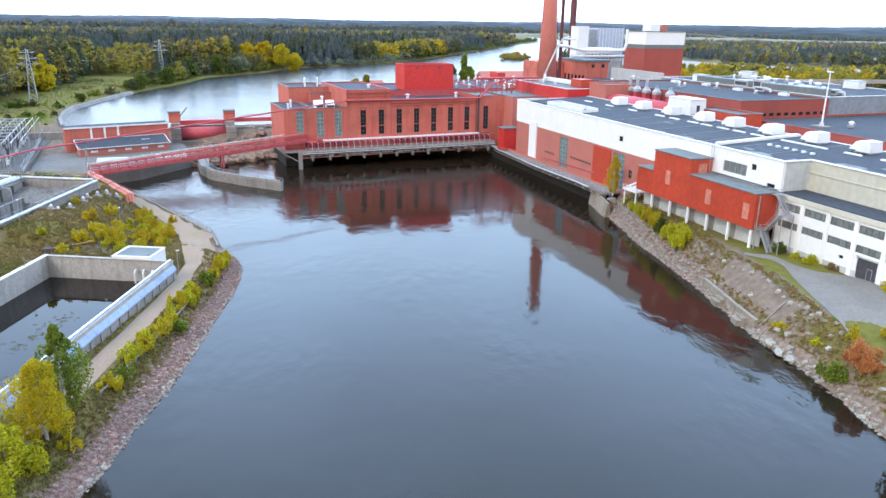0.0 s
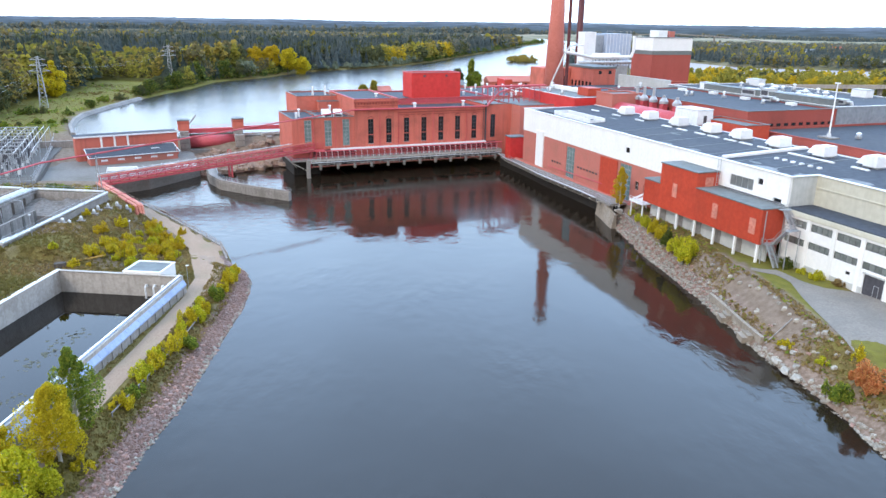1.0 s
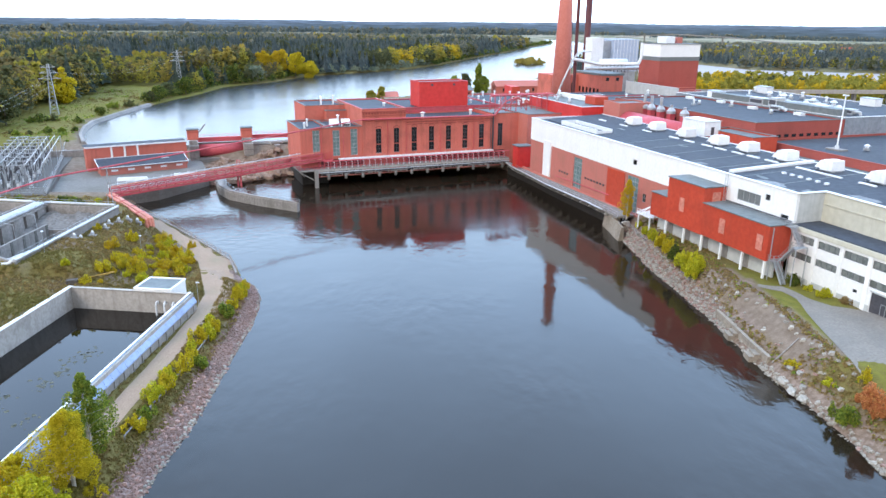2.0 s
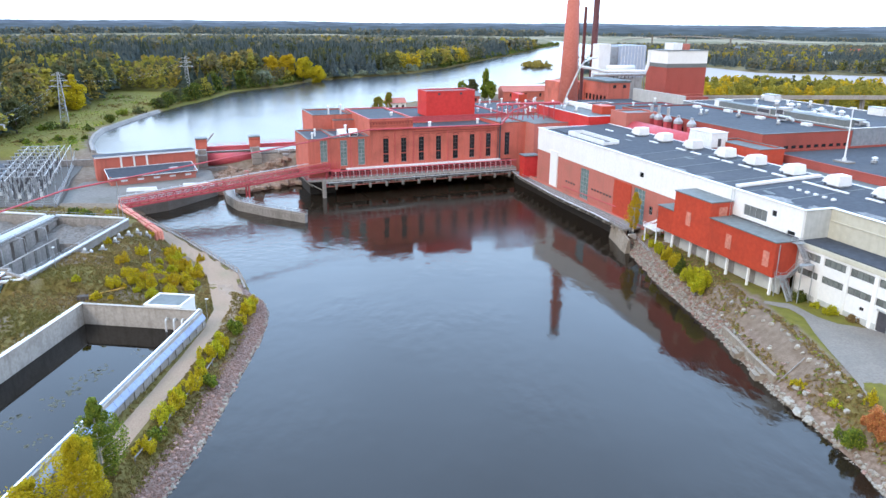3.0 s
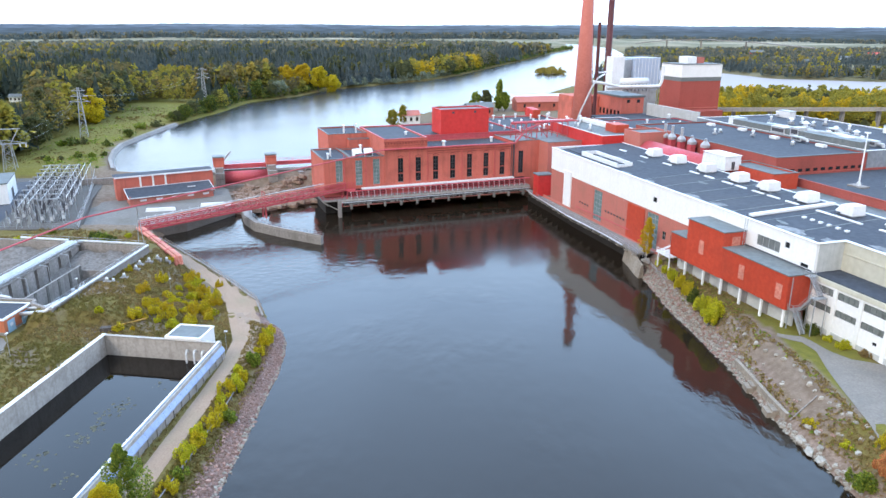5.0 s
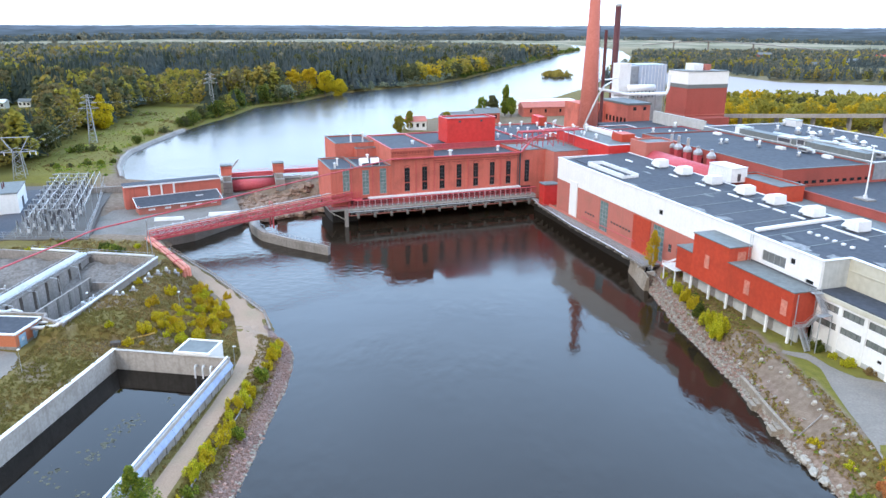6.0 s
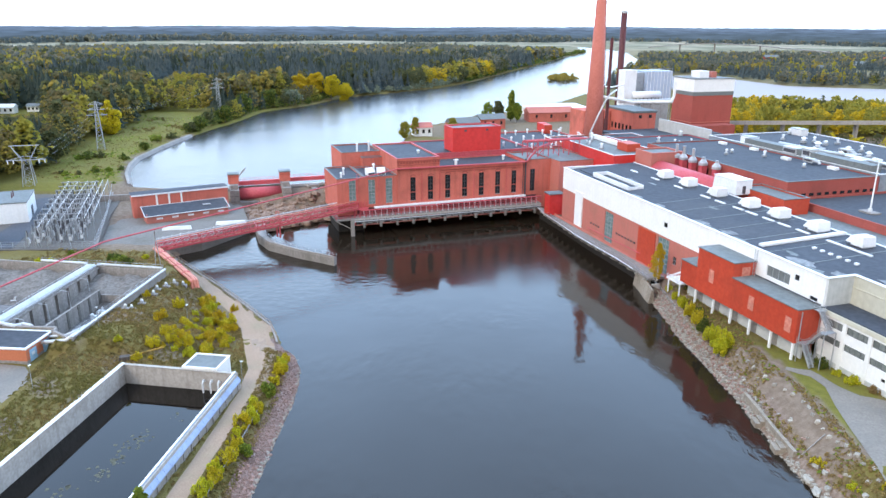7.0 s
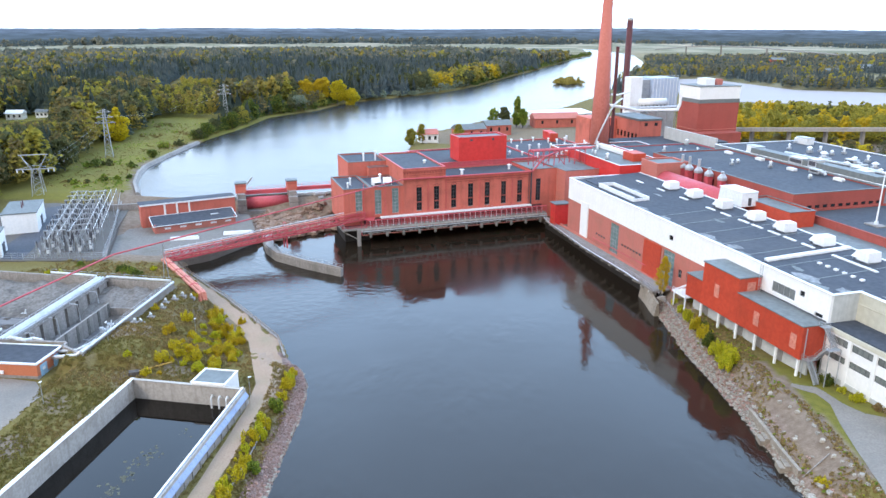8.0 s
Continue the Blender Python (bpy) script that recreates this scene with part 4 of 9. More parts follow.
part("box", Shape().add([(-1.4, -1, 0), (1.4, -1, 0), (1.4, 1, 0), (-1.4, 1, 0), (-1.4, -1, 1.0), (1.4, -1, 1.0), (1.4, 1, 2.3), (-1.4, 1, 2.3)], [(0, 3, 2, 1), (4, 5, 6, 7), (0, 1, 5, 4), (1, 2, 6, 5), (2, 3, 7, 6), (3, 0, 4, 7)]), WHITE_METAL, duct)
part("mouth", Shape().box(-1.2, 1.2, -1.08, -1.0, 0.15, 0.85), DOOR_GREY, duct)
duct2 = copy_thing(duct, P_FRAME @ pose(-9.8, 4.6, 17.25, 0, 0, -8))

# ---------------------------------------------------------------- mill along the right bank
mill = thing("mill_building", "long white and brick paper mill with a dark felt roof", "mill", R_FRAME)
BASE = 4.2
holes = [(28.6, 33.4, 4.6, 13.4), (56.5, 61.5, 4.6, 13.6), (63.5, 65.0, 8.2, 10.3), (67.0, 68.5, 8.0, 10.1)]
brick = Shape().wall(0, 110.0, BASE, 14.2, 0.5, holes)
part("brick_wall", brick, BRICK_PALE, mill, "faded red brick lower wall")
band_holes = [(58.4, 60.2, 16.6, 17.9), (96.0, 102.5, 16.4, 18.6), (103.6, 104.9, 18.0, 19.2), (108.0, 110.0, 15.6, 16.4)]
part("white_band", Shape().wall(-0.1, 111.4, 14.2, 20.9, 0.6, band_holes, -0.12), WHITE, mill, "white rendered upper wall")
for h in band_holes:
    window(mill, *h, y=-0.1, bars=(1, 1) if h[1] - h[0] < 3 else (4, 1), glass=GLASS if h[1] - h[0] < 3 else ROOF_GREY)
for h in holes[:2]:
    window(mill, *h, bars=(3, 7), glass=GLASS_TEAL)
for h in holes[2:]:
    window(mill, *h, bars=(2, 2))
part("white_pier", Shape().box(9.6, 14.4, -0.35, -0.002, BASE, 15.4), WHITE, mill, "white rendered vertical panel")
part("red_panel", Shape().box(47.2, 55.4, -0.2, -0.002, BASE, 13.8), RED_SHEET, mill, "red sheet-metal panel")
part("end_wall", Shape().box(-0.1, 0.4, 0.5, 25, BASE, 20.9).box(0.4, 0.41, 0.5, 25, BASE, 20.8), WHITE, mill)
part("rear_wall", Shape().box(0.4, 150, 25, 25.5, BASE, 21.6), WHITE, mill)
# grey in place of white puts this side's shade into its colour
part("corner_wall", Shape().box(111.0, 111.5, 0.48, 6.2, BASE, 20.9), GREY_WALL, mill, "return wall in a pale grey that holds its shade")
part("cream_wall", Shape().box(111.4, 160, 6.2, 6.7, BASE, 20.9).box(111.4, 160, 6.05, 6.2, 18.6, 18.75), CREAM, mill, "cream rendered wall above the office roof")
# roof: rises slightly to the ventilator row
rf = Shape().add([(0.3, 0.3, 20.3), (111.2, 0.3, 20.3), (111.2, 6.6, 20.6), (160, 6.6, 20.6), (160, 25.2, 21.5), (0.3, 25.2, 21.5),
                  (0.3, 0.3, 19.9), (111.2, 0.3, 19.9), (111.2, 6.6, 20.2), (160, 6.6, 20.2), (160, 25.2, 21.1), (0.3, 25.2, 21.1)],
                 [(0, 1, 2, 5), (2, 3, 4, 5), (11, 8, 7, 6), (11, 10, 9, 8), (0, 6, 7, 1), (1, 7, 8, 2), (2, 8, 9, 3), (3, 9, 10, 4), (4, 10, 11, 5), (5, 11, 6, 0)])
part("roof", rf, ROOF, mill, "dark blue-grey roofing felt with worn patches")
cp = Shape().box(-0.3, 111.7, -0.3, 0.5, 20.9, 21.05).box(111.0, 111.7, 0.5, 6.0, 20.9, 21.05).box(111.0, 160, 6.0, 6.85, 20.9, 21.05).box(-0.3, 0.5, 0.5, 25, 20.95, 21.1)
part("coping", cp, WHITE_METAL, mill)
part("upstand", Shape().box(13.0, 34.0, 3.6, 3.95, 20.3, 21.7).box(13.0, 34.0, 8.3, 8.65, 20.3, 21.7).box(13.0, 13.35, 3.95, 8.3, 20.3, 21.7).box(33.65, 34.0, 3.95, 8.3, 20.3, 21.3), WHITE_METAL, mill, "white raised roof-light kerb")
part("upstand_roof", Shape().box(3.35, 33.65, 3.95, 8.3, 20.3, 20.7), ROOF, mill)
part("roof_bar", Shape().bar((89.8, 3.0, 20.75), (89.8, 24.8, 21.75), 1.2, 0.5), WHITE_METAL, mill, "white expansion-joint upstand")
light_strip = Shape().box(-1.9, 1.9, -0.32, 0.32, 0, 0.22).box(-1.8, 1.8, -0.25, 0.25, 0.22, 0.27).mesh("roof_light", WHITE_METAL)
for u in (13, 25, 37, 49.5, 55.8, 63, 68, 74, 79.2, 85, 94, 98, 102, 110, 118, 126):
    part("roof_light", light_strip, WHITE_METAL, mill, m=pose(u, 18.0, 21.15))
for u in (95, 97.2, 99.4, 101.6, 103.8, 106):
    part("roof_cap", Shape().box(u, u + 0.7, 11.4, 12.1, 20.7, 21.2), WHITE_METAL, mill)
pr = random.Random(41)
for u, v, w, d in ((36.5, 1.4, 2.4, 0.8), (41, 2.4, 3.2, 1.2), (46, 1.6, 2.0, 0.8), (52, 2.2, 2.6, 1.3), (70, 2.8, 3.6, 1.5), (75, 1.6, 3.0, 0.9), (79, 3.4, 2.6, 1.7), (84, 2.0, 3.2, 1.2), (101, 3.6, 4.2, 1.8), (106, 2.2, 3.4, 1.4), (109, 4.6, 2.0, 1.6), (96, 5.6, 2.2, 0.9), (60, 13, 2.6, 0.7), (30, 14, 3.0, 0.6), (22, 11.4, 2.4, 0.7), (118, 9, 4.0, 1.4), (124, 12, 3.0, 1.0)):
    zr = 20.3 + 1.2 * v / 25 + 0.02
    ring = [(u + w * pr.uniform(0.5, 1.1) * math.cos(6.283 * k / 11), v + d * pr.uniform(0.5, 1.1) * math.sin(6.283 * k / 11)) for k in range(11)]
    part("roof_patch", Shape().prism([(a, max(0.6, b)) for a, b in ring], zr - 0.03, [zr + 0.02 + 1.2 * (max(0.6, b) - v) / 25 for a, b in ring]), (PATCH, PATCH, ROOF_GREY)[pr.randrange(3)], mill, "bleached patch of worn roofing")
for k in range(7):
    u0 = 50 + k * 8.7
    part("roof_seam", Shape().bar((u0, 0.8, 20.36), (u0, 24.8, 21.51), 0.3, 0.03), ROOF_GREY, mill)
# stair-like lower bays: office range in front of the cream wall
for u0, n_, z0 in ((20.2, 4, 7.4), (35.6, 7, 8.3)):
    for k in range(n_):
        part("wall_vent", Shape().box(u0 + k * 1.6, u0 + k * 1.6 + 0.6, -0.2, -0.02, z0, z0 + 0.5), DOOR_GREY, mill)
part("wall_pipe", Shape().rod((18.5, -0.3, 5.8), (49.0, -0.3, 6.6), 0.12, n=8), RED_STEEL, mill, "thin red pipe along the wall foot")
office = thing("office_range", "two-storey white office range with strip windows and a plank gate", "office", R_FRAME)
bays = [111.5, 117.1, 122.7, 128.4, 134.0, 139.6, 145.2, 151]
oh = []
for a, b in zip(bays, bays[1:]):
    oh += [(a + 0.45, b - 0.45, 12.35, 13.75), (a + 0.45, b - 0.45, 9.15, 10.45)]
gate_hole = (129.6, 133.4, 5.0, 8.5)
part("wall", Shape().wall(111.5, 151, 4.6, 14.3, 0.4, oh + [gate_hole, (126.0, 126.9, 7.2, 7.8)], -0.05), WHITE, office)
part("plinth", Shape().box(111.4, 129.5, -0.15, -0.05, 4.4, 6.0).box(133.5, 151, -0.15, -0.05, 4.4, 6.0), GREY_WALL, office, "grey concrete plinth")
part("fascia", Shape().box(111.4, 151, -0.35, 6.2, 14.3, 15.2), CREAM, office, "cream roof fascia")
part("roof", Shape().box(111.6, 150.8, -0.1, 6.0, 15.2, 15.4), ROOF, office)
for a in bays[1:]:
    part("pilaster", Shape().box(a - 0.4, a + 0.4, -0.2, -0.05, 4.6, 14.3), WHITE, office)
for h in oh:
    window(office, *h, y=-0.05, bars=(4, 1), frame_mat=DOOR_GREY, glass=GLASS_OFFICE)
window(office, 126.0, 126.9, 7.2, 7.8, y=-0.05, bars=(1, 1), frame_mat=DOOR_GREY)
gate = part("gate", Shape().box(129.65, 133.35, 0.05, 0.15, 5.0, 8.45), DOOR_GREY, office, "dark grey plank gate with a wicket door")
part("wicket_frame", Shape().box(131.6, 131.68, 0.0, 0.05, 5.05, 7.05).box(132.5, 132.58, 0.0, 0.05, 5.05, 7.05).box(131.68, 132.5, 0.0, 0.05, 6.97, 7.05), STEEL, gate)
part("gate_head", Shape().box(129.4, 133.6, -0.25, -0.05, 8.5, 8.75), GREY_WALL, office)

# red sheet-metal annex on stilts
annex = thing("red_annex", "red sheet-metal annex raised on white concrete posts", "annex", R_FRAME)
RV = -5.6


def sheet_block(u0, u1, z0, z1, roof_z_label=""):
    s = Shape().box(u0, u1, RV, -0.14, z0, z1)
    n = int((u1 - u0) / 0.5)
    for k in range(n):
        c = u0 + (k + 0.5) * (u1 - u0) / n
        s.box(c - 0.06, c + 0.06, RV - 0.03, RV - 0.001, z0, z1)
    part("cladding", s, RED_SHEET, annex)
    part("roof", Shape().box(u0 - 0.15, u1 + 0.15, RV - 0.2, -0.16, z1, z1 + 0.2), ROOF_GREY, annex, "grey sheet roof")


sheet_block(75.2, 80.9, 8.5, 13.7)
sheet_block(80.904, 93.0, 8.5, 18.3)
sheet_block(93.004, 111.6, 8.6, 15.2)
for u, z in ((86.2, 12.2), (99.2, 10.9), (109.6, 10.6)):
    w = part("shutter", Shape().box(u - 0.8, u + 0.8, RV - 0.12, RV - 0.05, z - 0.4, z + 2.6), PINK_STEEL, annex, "faded red shutter")
    part("shutter_rail", Shape().box(u - 0.95, u + 0.95, RV - 0.16, RV - 0.12, z + 2.6, z + 2.75), RED_SHEET, w)
part("side_hatch", Shape().box(93.0, 93.1, -3.6, -1.6, 15.3, 17.3), PINK_STEEL, annex)
for u in (81.0, 87.4, 93.3, 99.2, 105.3, 111.2):
    part("post", Shape().box(u - 0.2, u + 0.2, -5.5, -5.1, 3.6, 8.6), WHITE, annex, "white concrete post")
part("under_wall", Shape().box(75.4, 111.4, -3.4, -3.0, 3.6, 8.5), GREY_WALL, annex, "grey concrete wall under the annex")
for u in (79, 85, 91, 97, 103):
    part("under_bay", Shape().box(u, u + 2.2, -3.5, -3.4, 4.6, 7.8), CONCRETE, annex)
lad = Shape()
for z in np.arange(15.6, 21.0, 0.35):
    lad.box(93.3, 94.0, -1.2, -1.14, z, z + 0.05)
lad.box(93.25, 93.31, -1.2, -1.12, 15.3, 21.4).box(93.99, 94.05, -1.2, -1.12, 15.3, 21.4)
part("ladder", lad, STEEL, annex, "steel roof ladder")
part("roof_edge_pipe", Shape().rod((93.4, -0.6, 15.7), (111.4, -0.6, 15.7), 0.12), DOOR_GREY, annex)
# outside stair at the annex's end
stair = thing("fire_stair", "grey galvanised outside stair at the annex end", "stair", R_FRAME)
for z0, z1, ua, ub, vv in ((5.2, 8.9, 115.4, 112.8, -4.4), (8.9, 12.2, 112.8, 115.4, -3.0), (12.2, 15.2, 115.4, 112.8, -1.6)):
    part("flight", Shape().bar((ua, vv - 0.5, z0), (ub, vv - 0.5, z1), 0.1, 0.3).bar((ua, vv + 0.5, z0), (ub, vv + 0.5, z1), 0.1, 0.3), STEEL, stair)
    n = int((z1 - z0) / 0.19)
    tread = Shape().box(-0.14, 0.14, -0.48, 0.48, 0, 0.04).mesh("tread", STEEL)
    for k in range(n):
        t = (k + 0.5) / n
        part("tread", tread, STEEL, stair, m=pose(ua + (ub - ua) * t, vv, z0 + (z1 - z0) * t))
    for sd in (-0.5, 0.5):
        part("handrail", Shape().bar((ua, vv + sd, z0 + 1.0), (ub, vv + sd, z1 + 1.0), 0.06).bar((ua, vv + sd, z0 + 0.5), (ub, vv + sd, z1 + 0.5), 0.05), STEEL, stair)
for z, a, b, v0, v1 in ((8.9, 111.7, 113.0, -5.1, -2.3), (12.2, 115.2, 116.4, -3.7, -0.9), (15.2, 111.7, 113.0, -2.3, -0.4)):
    part("landing", Shape().box(a, b, v0, v1, z - 0.1, z), STEEL, stair)
    part("guard", Shape().bar((a, v0, z + 1.0), (b, v0, z + 1.0), 0.06).bar((a, v0, z), (a, v0, z + 1.0), 0.06).bar((b, v0, z), (b, v0, z + 1.0), 0.06).bar((a, v0, z + 0.5), (b, v0, z + 0.5), 0.05).bar((b, v0, z + 1.0), (b, v1, z + 1.0), 0.06), STEEL, stair)
for u, v in ((112.0, -5.0), (116.3, -3.6), (116.3, -1.0), (112.0, -0.8)):
    part("leg", Shape().box(u - 0.07, u + 0.07, v - 0.07, v + 0.07, 4.6, 15.0 if u < 115 else 12.2), STEEL, stair)

# rooftop ventilators
ac = thing("roof_ventilator", "white sheet-metal rooftop ventilation unit with a sloping hood", "ventilator", R_FRAME @ pose(25.0, 21.5, 21.3) @ Matrix.Diagonal((0.88, 0.88, 0.92, 1)), group="roof ventilators")
part("curb", Shape().box(-1.9, 1.9, -1.5, 1.5, 0, 0.35), STEEL, ac)
part("body", Shape().add([(-1.3, -2.0, 0.35), (2.1, -2.0, 0.35), (2.1, 2.0, 0.35), (-1.3, 2.0, 0.35), (-1.0, -1.8, 2.6), (1.9, -1.8, 2.6), (1.9, 1.8, 2.6), (-1.0, 1.8, 2.6)],
                         [(0, 3, 2, 1), (4, 5, 6, 7), (0, 1, 5, 4), (1, 2, 6, 5), (2, 3, 7, 6), (3, 0, 4, 7)]), WHITE_METAL, ac)
part("hood", Shape().add([(-3.3, -1.7, 0.6), (-1.32, -1.9, 0.6), (-1.32, 1.9, 0.6), (-3.3, 1.7, 0.6), (-1.9, -1.5, 2.3), (-1.05, -1.7, 2.5), (-1.05, 1.7, 2.5), (-1.9, 1.5, 2.3)],
                         [(0, 3, 2, 1), (4, 5, 6, 7), (0, 1, 5, 4), (1, 2, 6, 5), (2, 3, 7, 6), (3, 0, 4, 7)]), WHITE_METAL, ac)
for x, y in ((-2.9, -1.4), (-2.9, 1.4), (1.7, -1.6), (1.7, 1.6)):
    part("leg", Shape().box(x - 0.08, x + 0.08, y - 0.08, y + 0.08, 0, 0.6), STEEL, ac)
for u in (36.8, 50.0, 63.0, 73.6, 85.6, 97.8, 110, 122):
    copy_thing(ac, R_FRAME @ pose(u, 21.5, 21.3, 0, 0, random.uniform(-3, 3)))
big = thing("air_handling_unit", "large white boxy air handling unit on the roof", "ventilator", R_FRAME @ pose(46.5, 29.0, 21.2))
part("body", Shape().add([(-5.5, -2.6, 0.3), (4.5, -2.6, 0.3), (4.5, 2.6, 0.3), (-5.5, 2.6, 0.3), (-5.2, -2.5, 3.9), (4.3, -2.5, 4.1), (4.3, 2.5, 4.1), (-5.2, 2.5, 3.9)],
                         [(0, 3, 2, 1), (4, 5, 6, 7), (0, 1, 5, 4), (1, 2, 6, 5), (2, 3, 7, 6), (3, 0, 4, 7)]), WHITE_METAL, big)
part("lid", Shape().box(-5.4, 4.5, -2.65, 2.65, 4.1, 4.25), WHITE_METAL, big)
part("skid", Shape().box(-5.0, 4.0, -2.3, -2.0, -0.3, 0.3).box(-5.0, 4.0, 2.0, 2.3, -0.3, 0.3), STEEL, big)
part("door", Shape().box(4.42, 4.5, -0.5, 0.5, 0.5, 2.6), DOOR_GREY, big)

# ---------------------------------------------------------------- rear ranges of the mill
rear = thing("rear_mill_range", "rear mill ranges with dark flat roofs and red fascias", "mill", R_FRAME)
block(rear, -14, 55.5, 39.0, 70.0, 4.8, 25.2, BRICK_DARK, ROOF, trim=ROOF_GREY, name="wall")
block(rear, 46.0, 64.0, 31.0, 38.9, 4.8, 22.8, RED_SHEET, ROOF_GREY, trim=ROOF_GREY, name="wall_annex")
block(rear, 55.7, 150, 41.5, 110.0, 4.8, 20.6, BRICK_DARK, ROOF, trim=BRICK_DARK, name="wall_low")
DULL_SHEET = surface("dull_grey_sheet", (0.22, 0.25, 0.29), (0.31, 0.34, 0.38), 0.7, grain=1, blotch=0.2, streak=0.3)
block(rear, -22, 55.4, 70.3, 112.0, 4.8, 25.6, DULL_SHEET, ROOF, trim=WHITE_METAL, name="wall_far")
block(rear, 55.7, 150, 110.3, 135.0, 4.8, 24.6, DULL_SHEET, ROOF, trim=WHITE_METAL, name="wall_far")
part("link_roof", Shape().box(0.5, 150, 25.6, 38.8, 4.8, 18.6).box(55.7, 150, 38.8, 41.4, 4.8, 18.6), ROOF_GREY, rear)
part("barrel", Shape().rod((-6, 30.5, 19.5), (46, 30.5, 19.5), 3.6, n=24), RED_STEEL, rear, "pink-red half-round roof", smooth=True)
for u, v in ((-8, 64), (6, 66), (24, 63.5), (41, 65.5)):
    part("roof_kerb", Shape().box(u, u + 3.2, v, v + 1.4, 24.9, 25.7), WHITE_METAL, rear, "white roof-light kerb")
for k in range(14):
    part("window", Shape().box(-11 + k * 3.1, -9.6 + k * 3.1, 38.92, 39.0, 19.8, 22.6), GLASS, rear)
for k in range(10):
    part("window", Shape().box(55.5, 55.57, 44 + k * 2.6, 45.4 + k * 2.6, 21.0, 21.8), GLASS, rear)
part("plant_housing", Shape().box(-2, 52, 70.4, 74.0, 25.4, 27.3).box(-2, 52, 70.3, 74.1, 27.3, 27.5), ROOF_GREY, rear, "grey plant housing on the roof")
for k, u in enumerate((7.2, 11.2, 16.2, 21.6, 28.2)):
    cyc = thing("roof_cyclone", "grey bell-shaped exhaust fan on a roof", "exhaust fan", R_FRAME @ pose(u, 36.8, 19.6), group="exhaust fans")
    part("stand", Shape().box(-0.9, 0.9, -0.9, 0.9, 0, 4.2), RED_STEEL, cyc)
    part("bell", Shape().rod((0, 0, 4.2), (0, 0, 5.0), 1.4, 1.4, 14).rod((0, 0, 5.0), (0, 0, 6.0), 1.4, 0.6, 14), STEEL, cyc, smooth=False)
    part("stack", Shape().rod((0, 0, 6.0), (0, 0, 8.6 if k < 3 else 6.8), 0.45, 0.5, 12), STEEL, cyc)
for u, v, z, s in ((2, 92, 25.4, 1.6), (8, 96, 25.4, 1.2), (15, 86, 25.4, 2.0), (22, 92, 25.4, 1.4), (28, 83, 25.4, 1.3), (34, 88, 25.4, 1.7), (40, 84, 25.4, 1.2), (76, 56, 20.4, 1.1), (70, 80, 20.4, 1.2), (84, 88, 20.4, 1.0), (10, 56, 25.0, 0.9), (38, 60, 25.0, 0.9)):
    v8 = thing("roof_vent", "pale metal vent pipe with a cowl on a felt roof", "roof vent", R_FRAME @ pose(u, v, z), group="roof vents")
    part("base", Shape().box(-s * 0.5, s * 0.5, -s * 0.5, s * 0.5, 0, s * 0.6), STEEL, v8)
    part("cowl", Shape().rod((0, 0, s * 0.6), (0, 0, s * 1.1), s * 0.35, n=10).rod((0, 0, s * 1.1), (0, 0, s * 1.45), s * 0.7, s * 0.2, 10), WHITE_METAL, v8)
for u, v in ((-16, 106), (30, 108), (-4, 74)):
    hut = thing("roof_plant_box", "white plant box on a far roof", "plant box", R_FRAME @ pose(u, v, 25.25), group="plant boxes")
    part("box", Shape().box(-3, 3, -1.5, 1.5, 0, 2.4), WHITE_METAL, hut)
    part("lid", Shape().box(-3.15, 3.15, -1.65, 1.65, 2.4, 2.55), STEEL, hut)
mast = thing("lamp_mast", "slim pale lamp mast standing on a roof", "mast", R_FRAME @ pose(72.5, 50.0, 20.3))
part("pole", Shape().rod((0, 0, 0.3), (0, 0, 13.5), 0.22, 0.13, 12), WHITE_METAL, mast)
part("cap", Shape().box(-0.35, 0.35, -0.35, 0.35, 0.3, 1.1), WHITE_METAL, mast)
part("lamp_head", Shape().box(-0.8, 0.8, -0.2, 0.2, 13.4, 13.7), WHITE_METAL, mast)
part("footing", Shape().box(-2.2, 2.2, -1.4, 1.4, -0.1, 0.3), CONCRETE, mast)

# red roofed ranges between station and boiler house
mid = thing("red_roof_range", "bright red clad range with grey roofs behind the mill", "mill", R_FRAME)
block(mid, -42, -2, 19.0, 38.5, 4.8, 23.6, RED_BRIGHT, ROOF_GREY, trim=WHITE_METAL, name="wall")
block(mid, -1.8, 8.0, 27.0, 38.8, 4.8, 25.6, BRICK_PALE, ROOF_GREY, trim=BRICK_PALE, name="wall_gable")
block(mid, -60, -42.2, 20.0, 60, 4.8, 21.6, BRICK, ROOF, trim=WHITE_METAL, name="wall_rear")
block(mid, -42, -14.3, 39.0, 75, 4.8, 23.0, RED_STEEL, ROOF, trim=ROOF_GREY, name="wall_rear")
part("roof_strip", Shape().box(-42, -20, 31, 33.5, 23.4, 24.6), WHITE_METAL, mid, "white roof duct")
part("roof_box", Shape().box(-16, -9, 28, 33, 23.3, 26.0), RED_SHEET, mid, "small red roof housing")
part("pale_wall", Shape().box(-66, -30, 76.5, 77.3, 4.8, 26.2).box(-66, -30, 76.4, 77.4, 26.2, 26.4), GREY_WALL, mid, "pale grey concrete wall")
vr = random.Random(8)
for k in range(30):
    u, v = 46 + (k % 10) * 4.6 + vr.uniform(-1.8, 1.8), 22 + (k // 10) * 15 + vr.uniform(-5, 5)
    vv = thing("roof_vent", "pale metal vent pipe with a cowl on a felt roof", "roof vent", P_FRAME @ pose(u, v, 20.3), group="roof vents")
    part("pipe", Shape().rod((0, 0, 0), (0, 0, 1.6), 0.35, n=8), WHITE_METAL, vv)
    part("cowl", Shape().rod((0, 0, 1.6), (0, 0, 2.0), 0.7, 0.25, 8), WHITE_METAL, vv)

